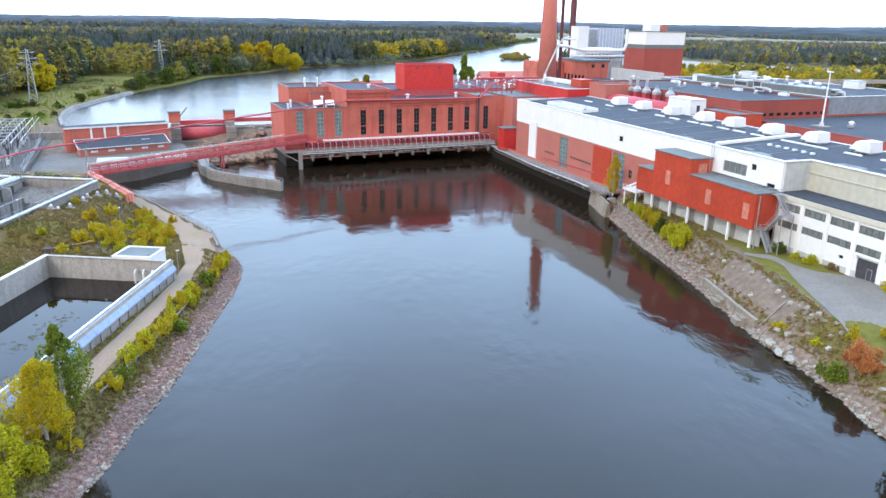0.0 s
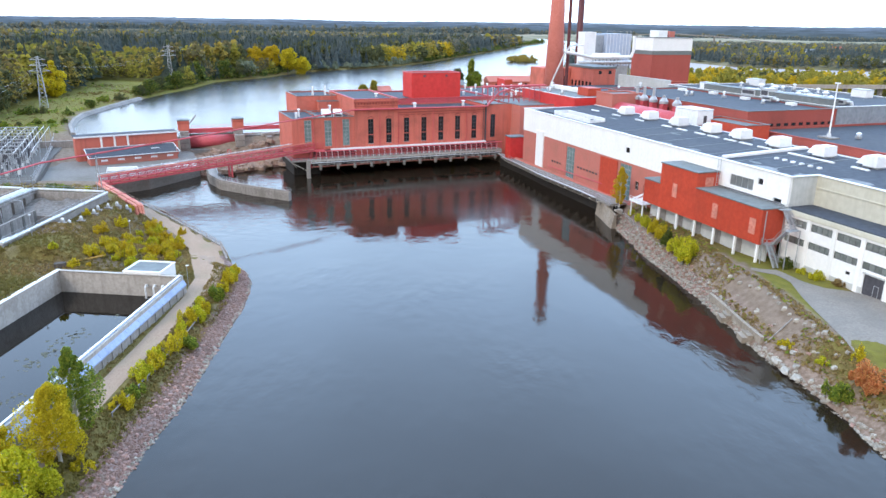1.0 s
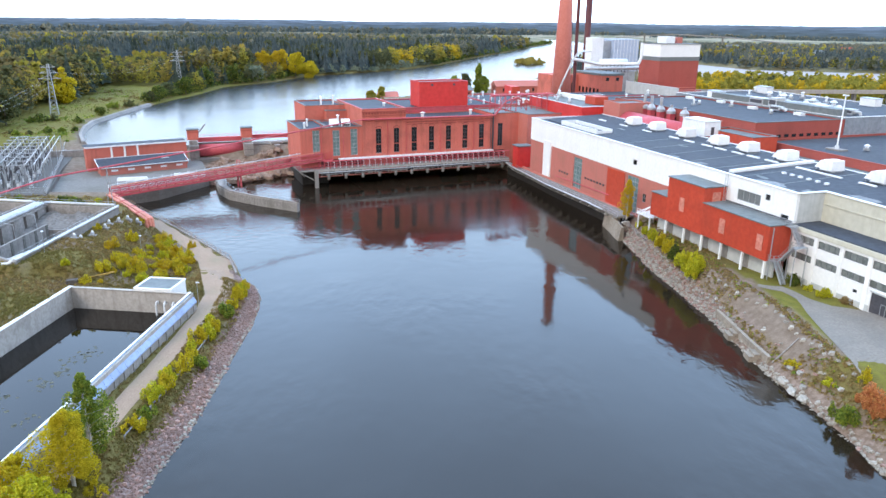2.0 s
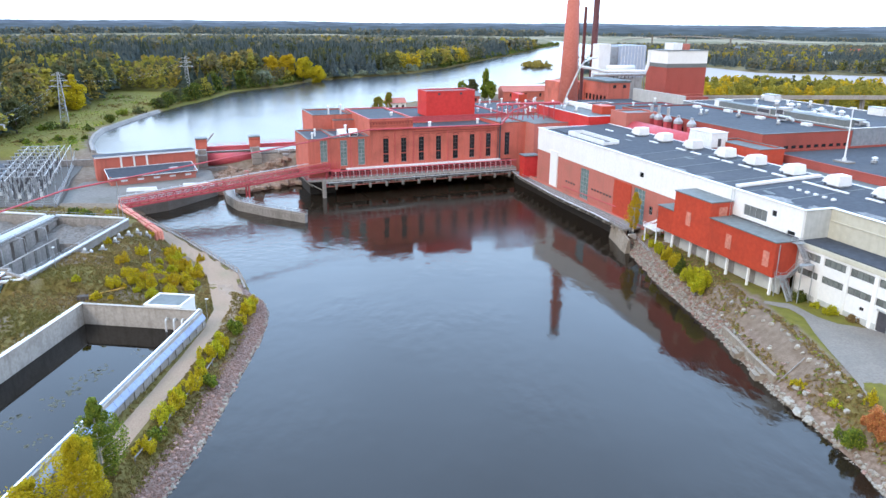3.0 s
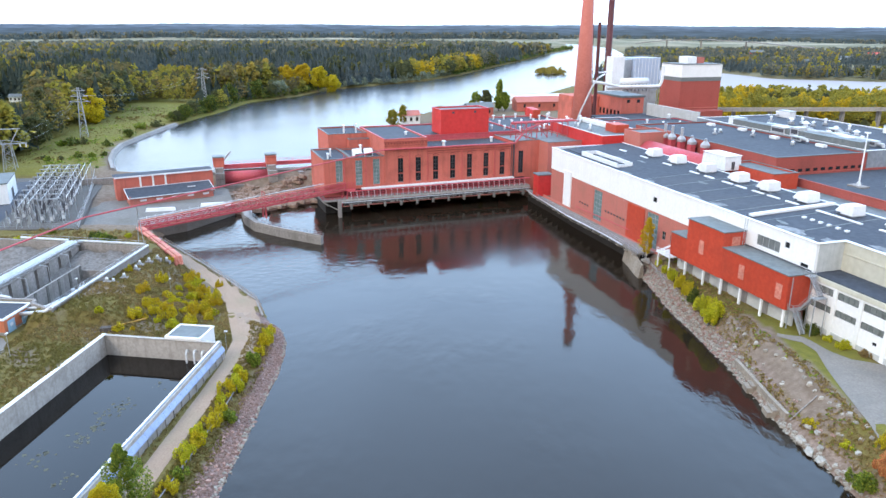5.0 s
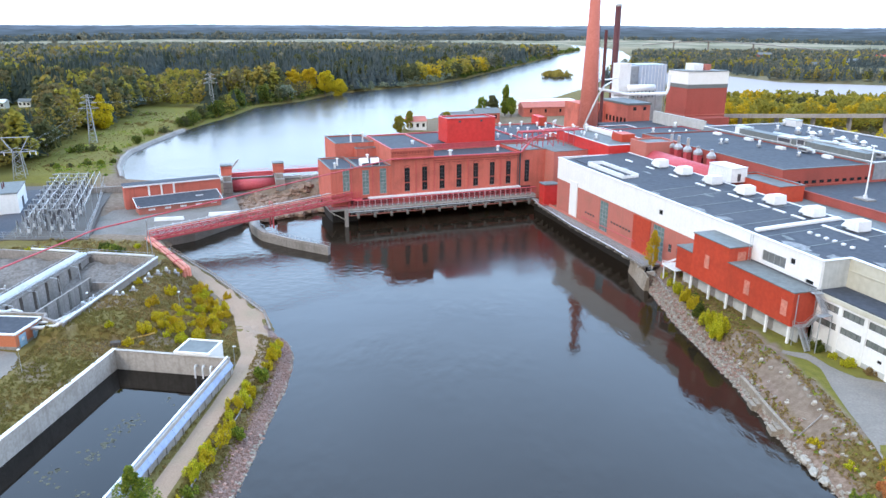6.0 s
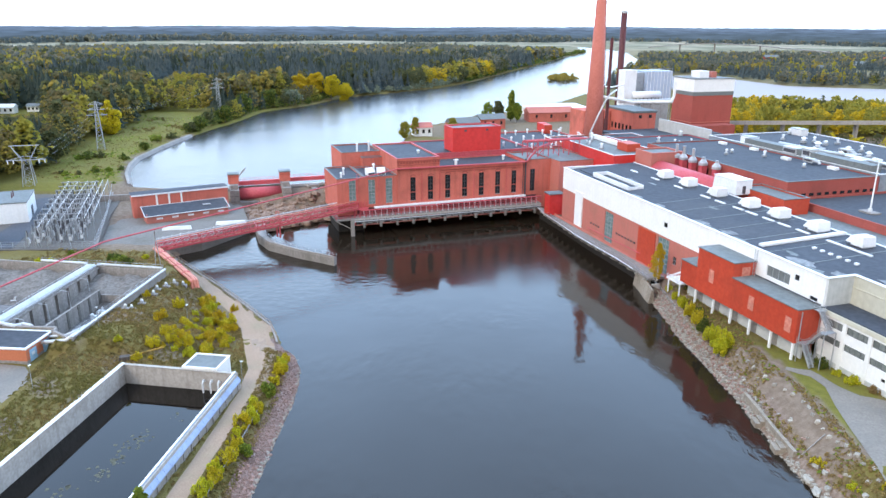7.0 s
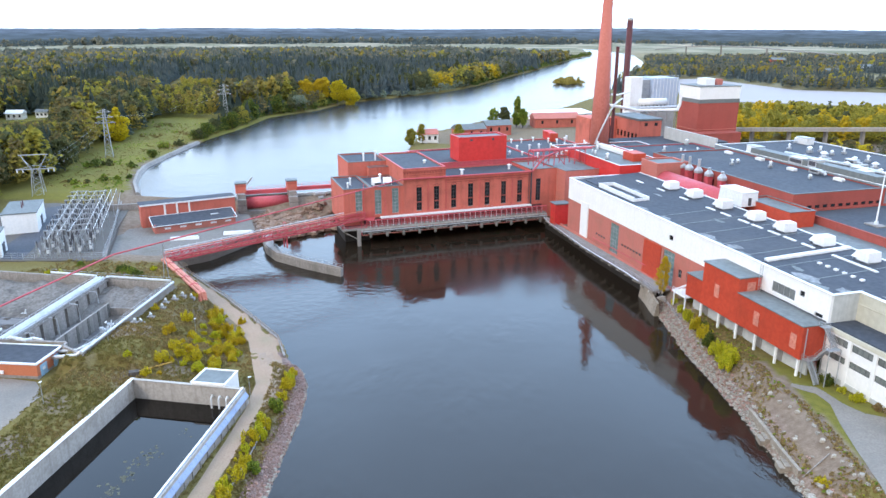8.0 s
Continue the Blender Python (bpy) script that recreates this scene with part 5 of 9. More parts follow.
# small red cabin in the corner of the quay
cab = thing("quay_cabin", "small red cabin with a grey roof on the quay", "cabin", R_FRAME)
part("wall", Shape().box(-8.2, -4.2, -2.6, 2.5, 4.0, 11.0), RED_BRIGHT, cab)
part("roof", Shape().box(-8.5, -3.9, -2.9, 2.8, 11.0, 11.3), ROOF_GREY, cab)
part("door", Shape().box(-7.0, -5.8, -2.7, -2.6, 4.3, 6.5), RED_SHEET, cab)

# ---------------------------------------------------------------- chimneys and boiler house
stack = thing("brick_chimney", "tall tapering red brick factory chimney", "chimney", pose(41.2, 305.0, 5.0))
part("shaft", Shape().rod((0, 0, 0), (0, 0, 75), 4.55, 1.75, 32), STACK, stack, smooth=True)
part("ring", Shape().rod((0, 0, 73.5), (0, 0, 75.4), 2.0, 2.0, 32), CONCRETE, stack)
lad2 = Shape().bar((4.75, -0.2, 4), (1.95, -0.2, 74), 0.12).bar((4.75, 0.2, 4), (1.95, 0.2, 74), 0.12)
part("ladder", lad2, MAROON, stack, "dark climbing ladder")
slim = thing("steel_chimney", "slim dark maroon steel chimney with a pale rim", "chimney", pose(66.3, 398.0, 5.0))
part("shaft", Shape().rod((0, 0, 0), (0, 0, 66.2), 1.75, 1.6, 24), MAROON, slim, smooth=True)
part("rim", Shape().rod((0, 0, 66.2), (0, 0, 67.4), 1.65, 1.65, 24), STEEL, slim, "pale steel rim")
slim2 = thing("steel_chimney", "slim dark steel pipe standing behind the brick chimney", "chimney", pose(49.5, 325.0, 5.0))
part("shaft", Shape().rod((0, 0, 0), (0, 0, 55), 0.8, 0.7, 12), MAROON, slim2)

boiler = thing("boiler_house", "tall red brick boiler house with a white upper storey", "boiler house", pose(93.2, 351.7, 0, 0, 0, 20.2))
part("brick_wall", Shape().box(0, 22, 0, 16.5, 5, 33.6), BRICK_DARK, boiler)
part("band", Shape().box(-0.1, 22.1, -0.1, 16.6, 33.6, 35.4), ROOF_GREY, boiler, "weathered grey glazed band")
part("white_storey", Shape().box(-0.05, 22.05, -0.05, 16.55, 35.4, 41.2), WHITE, boiler, "white sheet upper storey")
part("coping", Shape().box(-0.3, 22.3, -0.3, 16.8, 41.2, 41.5), ROOF_GREY, boiler)
part("roof_house", Shape().box(6, 11, 5, 12, 41.5, 44.6), WHITE_METAL, boiler)
part("roof_tank", Shape().box(13, 16, 6, 10, 41.5, 44.2), BRICK_PALE, boiler)
part("string", Shape().box(-0.2, 22.2, -0.2, 16.7, 21.0, 21.3), BRICK_PALE, boiler)
part("lower_range", Shape().box(-8, 19.0, -8, -0.2, 5, 20.5), BRICK_DARK, boiler, "low brick range at its foot")
plant = thing("precipitator", "pale grey steel flue-gas plant with silver ducts", "plant", pose(67.0, 385.0, 0, 0, 0, 20))
part("tower", Shape().box(0, 6.5, 0, 7, 5, 43.2), WHITE_METAL, plant, "white steel tower")
part("casing", Shape().box(13.5, 29, 2, 16, 26, 42.4), BLUE_SHEET, plant, "pale grey-blue casing")
for k in range(8):
    part("casing_rib", Shape().box(14.2 + k * 1.95, 14.4 + k * 1.95, 1.85, 2.0, 26, 42.2), WHITE_METAL, plant)
part("casing_small", Shape().box(6.8, 13.3, 4, 12, 28, 41.6), STEEL, plant)
part("hopper", Shape().box(12, 28.5, 2.5, 15.5, 5, 26), STEEL, plant)
part("duct", Shape().rod((2, -6, 31), (17, -6, 31), 2.0, n=16), WHITE_METAL, plant, "large white duct", smooth=True)
part("duct", Shape().rod((-8, -9, 28.5), (26, -9, 28.5), 0.9, n=12), SILVER, plant)
for k in range(6):
    part("frame_post", Shape().box(1 + k * 5, 1.35 + k * 5, -10, -9.6, 5, 28), STEEL, plant)
for k in range(7):
    part("duct_support", Shape().box(2.5 + k * 2.2, 2.8 + k * 2.2, -7.6, -7.3, 26.5, 30), DOOR_GREY, plant)
for x in (14, 18, 22, 26, 28.5):
    part("guard_post", Shape().box(x, x + 0.12, 2, 2.12, 42.4, 43.8), STEEL, plant)
part("guard_rail", Shape().bar((14, 2.05, 43.7), (28.5, 2.05, 43.7), 0.12), STEEL, plant)
lower = thing("turbine_house", "low red brick turbine house below the chimneys", "turbine house", pose(61.4, 325.4, 0, 0, 0, 20.2))
part("wall", Shape().box(0, 11, 0.0, 24, 5, 28.3), BRICK, lower)
part("roof", Shape().box(-0.4, 11.4, -0.4, 24.4, 28.3, 29.2), ROOF_GREY, lower)
for k in range(2):
    part("window", Shape().box(2.5 + k * 5, 4 + k * 5, -0.06, 0.0, 26.0, 27.4), GLASS, lower)
for k in range(7):
    part("window", Shape().box(-0.06, 0.0, 1.5 + k * 3.2, 3.1 + k * 3.2, 20, 22.5), GLASS, lower)
part("wing_wall", Shape().box(-14, -0.4, 20, 34, 5, 27.5), BRICK, lower)
for k in range(4):
    part("wing_window", Shape().box(-12.8 + k * 3.1, -11.4 + k * 3.1, 19.94, 20.0, 18, 24), GLASS, lower)
part("yard_roof", Shape().box(-16, 30, -22, -0.5, 5, 21.4), ROOF, lower, "dark low roof in front")
flue = thing("flue_duct", "silver flue pipes climbing from the roofs to the boiler plant", "pipe", Matrix())
part("pipe", Shape().pipe([(39.0, 299.6, 22.0), (40.0, 299.4, 25), (41.6, 299.4, 29), (44.4, 300, 35.5), (46.6, 302, 38.4), (51.5, 316, 39.0)], 0.36, 12), SILVER, flue)
part("pipe", Shape().pipe([(44.2, 322, 36.0), (52.4, 322, 34.7), (59.3, 322, 33.4), (76.3, 322, 33.8), (77.1, 322, 36.2), (77.1, 322, 42.4)], 0.62, 12), WHITE_METAL, flue)
part("pipe", Shape().pipe([(47, 330, 40), (50, 340, 38.5), (55, 350, 37.5), (64, 372, 37)], 0.35, 8), WHITE_METAL, flue)

# ---------------------------------------------------------------- quay walkway below the mill
quay = thing("quay_walkway", "narrow concrete quay walkway on brackets below the mill wall", "walkway", R_FRAME)
qpts = [(-17, -1.0), (-8, -2.6), (2, -3.1), (21, -4.5), (45, -4.4), (54, -4.9), (62, -5.7)]
qs, qw = Shape(), Shape()
for (a, av), (b, bv) in zip(qpts, qpts[1:]):
    za, zb = 3.6 + 0.9 * (a + 17) / 87, 3.6 + 0.9 * (b + 17) / 87
    qs.add([(a, av, za), (b, bv, zb), (b, 0, zb), (a, 0, za), (a, av, za - 0.5), (b, bv, zb - 0.5), (b, 0, zb - 0.5), (a, 0, za - 0.5)], [(0, 1, 2, 3), (4, 7, 6, 5), (0, 4, 5, 1), (1, 5, 6, 2), (2, 6, 7, 3), (3, 7, 4, 0)])
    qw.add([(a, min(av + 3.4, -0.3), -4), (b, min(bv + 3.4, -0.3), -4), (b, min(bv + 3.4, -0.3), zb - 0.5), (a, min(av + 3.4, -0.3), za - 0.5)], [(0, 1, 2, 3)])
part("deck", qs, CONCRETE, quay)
# black wall stands for the shaded void behind the quay brackets
part("back_wall", qw, SHADE_BLACK, quay)
brk = Shape().add([(-0.25, 0, 0), (0.25, 0, 0), (0.25, 2.2, 0), (-0.25, 2.2, 0), (-0.25, 0, -0.4), (0.25, 0, -0.4), (0.25, 2.2, -1.5), (-0.25, 2.2, -1.5)], [(0, 1, 2, 3), (4, 7, 6, 5), (0, 4, 5, 1), (1, 5, 6, 2), (2, 6, 7, 3), (3, 7, 4, 0)]).mesh("bracket", CONCRETE_PALE)
for k in range(18):
    u = -14 + k * 4.6
    v = float(np.interp(u, [p[0] for p in qpts], [p[1] for p in qpts]))
    part("bracket", brk, CONCRETE_PALE, quay, m=pose(u, v, 2.8 + 0.9 * (u + 17) / 87))
railing(quay, [(u, v + 0.15, 3.6 + 0.9 * (u + 17) / 87) for u, v in qpts[1:]], 1.1, 2.4, STEEL, rails=2)
part("pipe", Shape().pipe([(u, v - 0.2, 3.5 + 0.9 * (u + 17) / 87) for u, v in qpts[:-1]], 0.22), SILVER, quay, "pale service pipe along the quay edge")
part("low_wall", Shape().box(-12, 64, -0.7, -0.36, 3.6, 4.5), BRICK_PALE, quay, "low faded brick ledge at the mill's foot")
# white boarded landing stage by the annex
stage = thing("loading_stage", "white steel stage with a folded awning by the annex", "stage", R_FRAME)
part("floor", Shape().box(69.5, 75.0, -5.4, -0.4, 7.2, 7.45), WHITE_METAL, stage)
for k in range(9):
    part("slat", Shape().bar((69.6 + k * 0.62, -5.3, 7.5), (70.6 + k * 0.55, -1.0, 9.2 + 0.3 * (k % 3)), 0.12), WHITE_METAL, stage)
for u, v in ((70, -5.0), (74.5, -5.0), (70, -0.8), (74.5, -0.8)):
    part("leg", Shape().box(u - 0.12, u + 0.12, v - 0.12, v + 0.12, 3.8, 7.2), WHITE_METAL, stage)
railing(stage, [(69.6, -5.3, 7.45), (74.9, -5.3, 7.45)], 1.0, 1.2, WHITE_METAL, rails=2)

# silver ducts and small plant between the rear roofs
for k, (u, v, w, d, hh) in enumerate(((20, 71.6, 6, 3.0, 2.4), (27, 72, 3.5, 3.4, 3.0), (33, 66.5, 4, 1.6, 1.2), (37, 79, 5, 2.4, 1.8), (43, 75, 4, 3, 2.2), (48, 80, 3, 2, 1.6), (24, 89, 4, 2.2, 1.6))):
    pb = thing("roof_air_handler", "silver ribbed air-handling unit on a felt roof", "air handler", R_FRAME @ pose(u, v, 25.3), group="air handlers")
    part("casing", Shape().box(-w / 2, w / 2, -d / 2, d / 2, 0.3, hh).box(-w / 2 - 0.08, w / 2 + 0.08, -d / 2 - 0.08, d / 2 + 0.08, hh, hh + 0.1), SILVER, pb)
    part("duct", Shape().pipe([(w / 2, 0, hh * 0.6), (w / 2 + 1.6, 0, hh * 0.6), (w / 2 + 2.0, 0, 0.1)], 0.45, 10), SILVER, pb)
    part("skid", Shape().box(-w / 2, w / 2, -d / 2, -d / 2 + 0.2, 0, 0.3).box(-w / 2, w / 2, d / 2 - 0.2, d / 2, 0, 0.3), STEEL, pb)
    part("louvre", Shape().box(-w / 2 + 0.4, w / 2 - 0.4, -d / 2 - 0.05, -d / 2, hh * 0.35, hh * 0.8), DOOR_GREY, pb)
duct = thing("roof_duct", "long silver duct run lying across the rear roofs", "duct", R_FRAME)
part("run", Shape().pipe([(4, 80, 26.3), (18, 80.5, 26.3), (30, 83, 26.3), (46, 82, 26.3)], 0.55, 10), SILVER, duct)
part("branch", Shape().pipe([(30, 83, 26.3), (31, 88, 26.3), (31, 88, 25.4)], 0.4, 10).pipe([(18, 80.5, 26.3), (18, 86, 26.2), (18, 86, 25.4)], 0.4, 10), SILVER, duct)
for k in range(7):
    part("saddle", Shape().box(5 + 6.5 * k, 5.4 + 6.5 * k, 79.2, 83.6, 25.5, 25.85), STEEL, duct)
for k in range(26):
    u, v, z = ((vr.uniform(-12, 52), vr.uniform(42, 68), 25.2), (vr.uniform(-18, 52), vr.uniform(78, 108), 25.6), (vr.uniform(-40, -4), vr.uniform(20, 37), 23.6), (vr.uniform(-40, -16), vr.uniform(41, 72), 23.0))[k % 4]
    if k % 4 == 0 and k > 8:
        continue
    s_ = vr.uniform(0.5, 1.1)
    v9 = thing("roof_vent", "pale metal vent pipe with a cowl on a felt roof", "roof vent", R_FRAME @ pose(u, v, z), group="roof vents")
    part("base", Shape().box(-s_ * 0.6, s_ * 0.6, -s_ * 0.6, s_ * 0.6, -0.1, s_ * 0.6), STEEL, v9)
    part("cowl", Shape().rod((0, 0, s_ * 0.6), (0, 0, s_ * 1.7), s_ * 0.35, n=10).rod((0, 0, s_ * 1.7), (0, 0, s_ * 2.1), s_ * 0.7, s_ * 0.2, 10), WHITE_METAL, v9)
ctr = thing("roof_container", "bright red steel plant container on a grey roof", "container", P_FRAME @ pose(78.8, 58, 20.3, 0, 0, 80))
part("body", Shape().box(-5.5, 5.5, -1.6, 1.6, 0.2, 3.6), RED_BRIGHT, ctr)
part("rib", Shape().box(-5.6, -5.4, -1.7, 1.7, 0.1, 3.7).box(5.4, 5.6, -1.7, 1.7, 0.1, 3.7).box(-0.1, 0.1, -1.7, 1.7, 0.1, 3.7), RED_SHEET, ctr)
part("skid", Shape().box(-5.5, 5.5, -1.5, -1.2, 0, 0.2).box(-5.5, 5.5, 1.2, 1.5, 0, 0.2), STEEL, ctr)

# ---------------------------------------------------------------- dam and gates
dam = thing("dam", "concrete dam with brick gate towers and a red drum gate", "dam", pose(-95.5, 255.0, 0, 0, 0, 21.7))


def gate_tower(x):
    part("pier", Shape().box(x - 1.6, x + 1.6, -6.0, 4.5, -3, 7.6).box(x - 1.3, x + 1.3, -4.0, 3.5, 7.6, 9.2), CONCRETE, dam, "stained concrete pier")
    part("tower", Shape().box(x - 1.9, x + 1.9, -1.6, 2.0, 9.2, 12.6), BRICK, dam, "red brick gate tower")
    part("cap", Shape().box(x - 2.1, x + 2.1, -1.8, 2.2, 12.6, 12.95), ROOF_GREY, dam)


gate_tower(0.0)
gate_tower(18.6)
part("drum", Shape().rod((1.6, 0, 5.0), (17.0, 0, 5.0), 2.2, 2.2, 28), RED_STEEL, dam, "red steel drum gate", smooth=True)
part("sill", Shape().box(1.6, 17.0, -4, 4, -3, 2.7).box(17, 40, -4, 4, -3, 2.0), CONCRETE, dam)
part("girder", Shape().box(1.6, 17.0, 2.0, 3.4, 7.7, 9.3).box(20.5, 40, 2.0, 3.4, 8.2, 9.6), RED_STEEL, dam, "red steel service girder")
part("flap_gate", Shape().box(20.2, 40, 0, 0.7, 2.0, 6.4), CONCRETE_DARK, dam, "dark wet flap gate")
# dark sheet added in place of the shade behind the drum
part("flap_shadow", Shape().box(1.7, 16.9, 1.4, 1.8, 2.7, 7.6), CONCRETE_DARK, dam, "dark sheet standing for the shade behind the drum gate")
part("girder_lower", Shape().box(20.5, 40, 0.8, 1.8, 6.5, 7.3), SILVER, dam, "pale steel lower girder")
for x in (29.0,):
    for sg in (-1, 1):
        part("bracket_arm", Shape().bar((x + sg * 0.6, -2.2, 4.2), (x + sg * 2.6, -0.2, 7.4), 0.45), CONCRETE_PALE, dam)
for x in (0.0, 18.6):
    for k in range(3):
        part("pier_stain_course", Shape().box(x - 1.66, x + 1.66, -6.06, -5.9, 1.4 + k * 2.0, 1.6 + k * 2.0), CONCRETE_DARK, dam)
    part("cornice", Shape().box(x - 2.0, x + 2.0, -1.7, 2.1, 11.7, 11.95), BRICK_DARK, dam)
for x in (29.0,):
    part("pier", Shape().box(x - 1.0, x + 1.0, -5, 3.5, -3, 6.4).box(x - 1.8, x + 1.8, -2, 2, 6.4, 7.2), CONCRETE, dam)
part("crane", Shape().bar((0.8, 3.2, 9.6), (4.6, 4.2, 13.8), 0.5).box(-0.4, 1.6, 2.4, 3.8, 8.6, 9.8), STEEL, dam, "grey hoist arm")
railing(dam, [(1.6, 3.3, 9.3), (17.0, 3.3, 9.3)], 1.0, 2.2, RED_STEEL, rails=2)
railing(dam, [(20.5, 3.5, 9.6), (40, 3.5, 9.6)], 1.0, 2.2, RED_STEEL, rails=2)
part("wing_wall", Shape().box(-48, -1.6, 5.6, 6.6, -2, 6.2), CONCRETE, dam)
part("rear_wall", Shape().box(38, 62, 3.5, 4.5, -3, 6.4), CONCRETE, dam)

# sheds in front of the dam
shed = thing("dam_shed", "long low red brick shed with pale pilasters and a dark roof", "shed", pose(-120.0, 226.6, 0, 0, 0, 32.85))
L1 = 31.3
part("wall", Shape().box(0, L1, 0, 6, 2.3, 10.3), BRICK, shed)
part("roof", Shape().box(-0.3, L1 + 0.3, -0.35, 6.4, 10.3, 10.5).box(0.1, L1 - 0.1, 0.1, 5.9, 10.5, 10.56), ROOF, shed)
part("fascia", Shape().box(-0.35, L1 + 0.35, -0.45, -0.352, 10.2, 10.7), WHITE_METAL, shed, "white eaves board")
for x in (7.6, 11.6, 15.6):
    part("pilaster", Shape().box(x - 0.3, x + 0.3, -0.2, 0, 6.6, 10.2), WHITE, shed)
part("door", Shape().box(2.4, 6.2, -0.1, 0.0, 2.6, 5.6), RED_SHEET, shed, "red double door")
part("door_rib", Shape().box(4.2, 4.35, -0.16, -0.1, 2.6, 5.6), RED_STEEL, shed)
low = thing("lean_to", "red brick lean-to with a dark blue-grey pitched roof", "shed", pose(-112.6, 220.2, 0, 0, 0, 35.5))
part("wall", Shape().box(0, 26.5, 0, 6.2, 2.3, 4.9).box(0, 0.3, 0, 6.2, 4.9, 5.6).box(26.2, 26.5, 0, 6.2, 4.9, 5.6), BRICK_PALE, low)
part("roof", Shape().add([(-0.4, -0.5, 4.95), (26.9, -0.5, 4.95), (26.9, 6.4, 6.9), (-0.4, 6.4, 6.9), (-0.4, -0.5, 5.15), (26.9, -0.5, 5.15), (26.9, 6.4, 7.1), (-0.4, 6.4, 7.1)], [(0, 3, 2, 1), (4, 5, 6, 7), (0, 1, 5, 4), (1, 2, 6, 5), (2, 3, 7, 6), (3, 0, 4, 7)]), ROOF, low)
part("verge", Shape().bar((-0.5, -0.5, 5.2), (-0.5, 6.4, 7.15), 0.2).bar((27.0, -0.5, 5.2), (27.0, 6.4, 7.15), 0.2).bar((-0.5, -0.55, 5.2), (27.0, -0.55, 5.2), 0.22).bar((-0.5, 6.45, 7.15), (27.0, 6.45, 7.15), 0.2), WHITE_METAL, low)
for k in range(5):
    part("window", Shape().box(3 + k * 5, 5 + k * 5, -0.05, 0.0, 3.8, 4.4), WHITE_METAL, low)
part("roof_light", Shape().bar((19, 3.2, 6.3), (21.5, 3.2, 6.3), 1.2, 0.12), SILVER, low)
for x, y, L in ((-104.5, 212.8, 9.0), (-90.0, 220.5, 9.5)):
    cov = thing("covered_stack", "long white tarpaulin-covered stack on the apron", "tarpaulin stack", pose(x, y, 2.6, 0, 0, 17), group="covered stacks")
    part("cover", Shape().add([(0, 0, 0), (L, 0, 0), (L, 1.8, 0), (0, 1.8, 0), (0.3, 0.5, 1.1), (L - 0.3, 0.5, 1.1), (L - 0.3, 1.3, 1.1), (0.3, 1.3, 1.1)], [(0, 3, 2, 1), (4, 5, 6, 7), (0, 1, 5, 4), (1, 2, 6, 5), (2, 3, 7, 6), (3, 0, 4, 7)]), WHITE_METAL, cov)
apron = Shape().prism([(-134, 214), (-128, 200), (-99, 194), (-92, 200), (-88, 204), (-84, 214), (-80, 224), (-90, 247), (-98, 254)], -3, 2.75)
solo("pavement_apron", apron, YARD, "grey gravelled apron before the dam sheds", "pavement", kind="structure")
edge = thing("apron_railing", "pale steel railing with lattice along the apron edge", "railing", Matrix())
railing(edge, [(-97, 197, 2.8), (-84.5, 213.5, 2.8), (-80.5, 223, 2.8)], 1.2, 1.8, STEEL, rails=3)
# dividing pier below the dam
dp = thing("dividing_pier", "low curved concrete dividing pier in the tailwater", "pier", Matrix())
outer = [(-45.0, 192.6), (-57, 198.6), (-68.0, 205.4), (-73.5, 213), (-78, 224)]
inner = [(-44.6, 194.2), (-56.2, 200.2), (-66.4, 207.0), (-71.2, 214.4), (-75.4, 225.5)]
part("wall", Shape().prism([*outer[::-1], *inner][::-1], -4, 1.7), CONCRETE, dp)
part("kerb", Shape().prism([*[(x + 0.15, y + 0.1) for x, y in outer[::-1]], *[(x - 0.6 * 0.9, y - 0.9) for x, y in inner]][::-1], 1.7, 2.2), CONCRETE, dp)
railing(dp, [(x, y, 1.7) for x, y in inner], 1.0, 2.4, STEEL, rails=2)
part("rock_apron", Shape().prism([(-92, 236), (-84, 226), (-76, 224), (-56, 244), (-58, 258), (-86, 252)], -3.5, 0.2), ROCK, dp, "bare rock below the gates")

# ---------------------------------------------------------------- red truss gangway
gw = thing("truss_gangway", "red steel truss gangway crossing the tailwater", "gangway", Matrix())
A, B = Vector((-95.5, 190.4, 3.6)), Vector((-44.4, 227.5, 7.6))
side = Vector((B.y - A.y, A.x - B.x, 0)).normalized() * 1.1
N = 26
for sd in (-1, 1):
    o = side * sd
    part("bottom_chord", Shape().bar(A + o, B + o, 0.36, 0.5), RED_STEEL, gw)
    part("top_chord", Shape().bar(A + o + Vector((0, 0, 2.3)), B + o + Vector((0, 0, 2.3)), 0.28), RED_STEEL if sd > 0 else PINK_STEEL, gw)
    part("mid_rail", Shape().bar(A + o + Vector((0, 0, 1.2)), B + o + Vector((0, 0, 1.2)), 0.14), RED_STEEL, gw)
    for k in range(N + 1):
        p = A + (B - A) * k / N + o
        part("upright", Shape().bar(p, p + Vector((0, 0, 2.3)), 0.18), RED_STEEL, gw)
        if k < N:
            q = A + (B - A) * (k + 1) / N + o
            part("diagonal", Shape().bar(p, q + Vector((0, 0, 2.3)), 0.13), RED_STEEL, gw)
flr = Shape()
d = (B - A).normalized()
flr.add([A + side, B + side, B - side, A - side], [(0, 1, 2, 3)])
flr.add([p - Vector((0, 0, 0.12)) for p in (A + side, B + side, B - side, A - side)], [(3, 2, 1, 0)])
part("floor", flr, MAROON, gw)
part("pipe", Shape().rod(A + side * 0.4 + Vector((0, 0, 0.6)), B + side * 0.4 + Vector((0, 0, 0.6)), 0.35, n=10), RED_STEEL, gw, "red pipe carried inside the truss")
C = A + (B - A) * 0.57
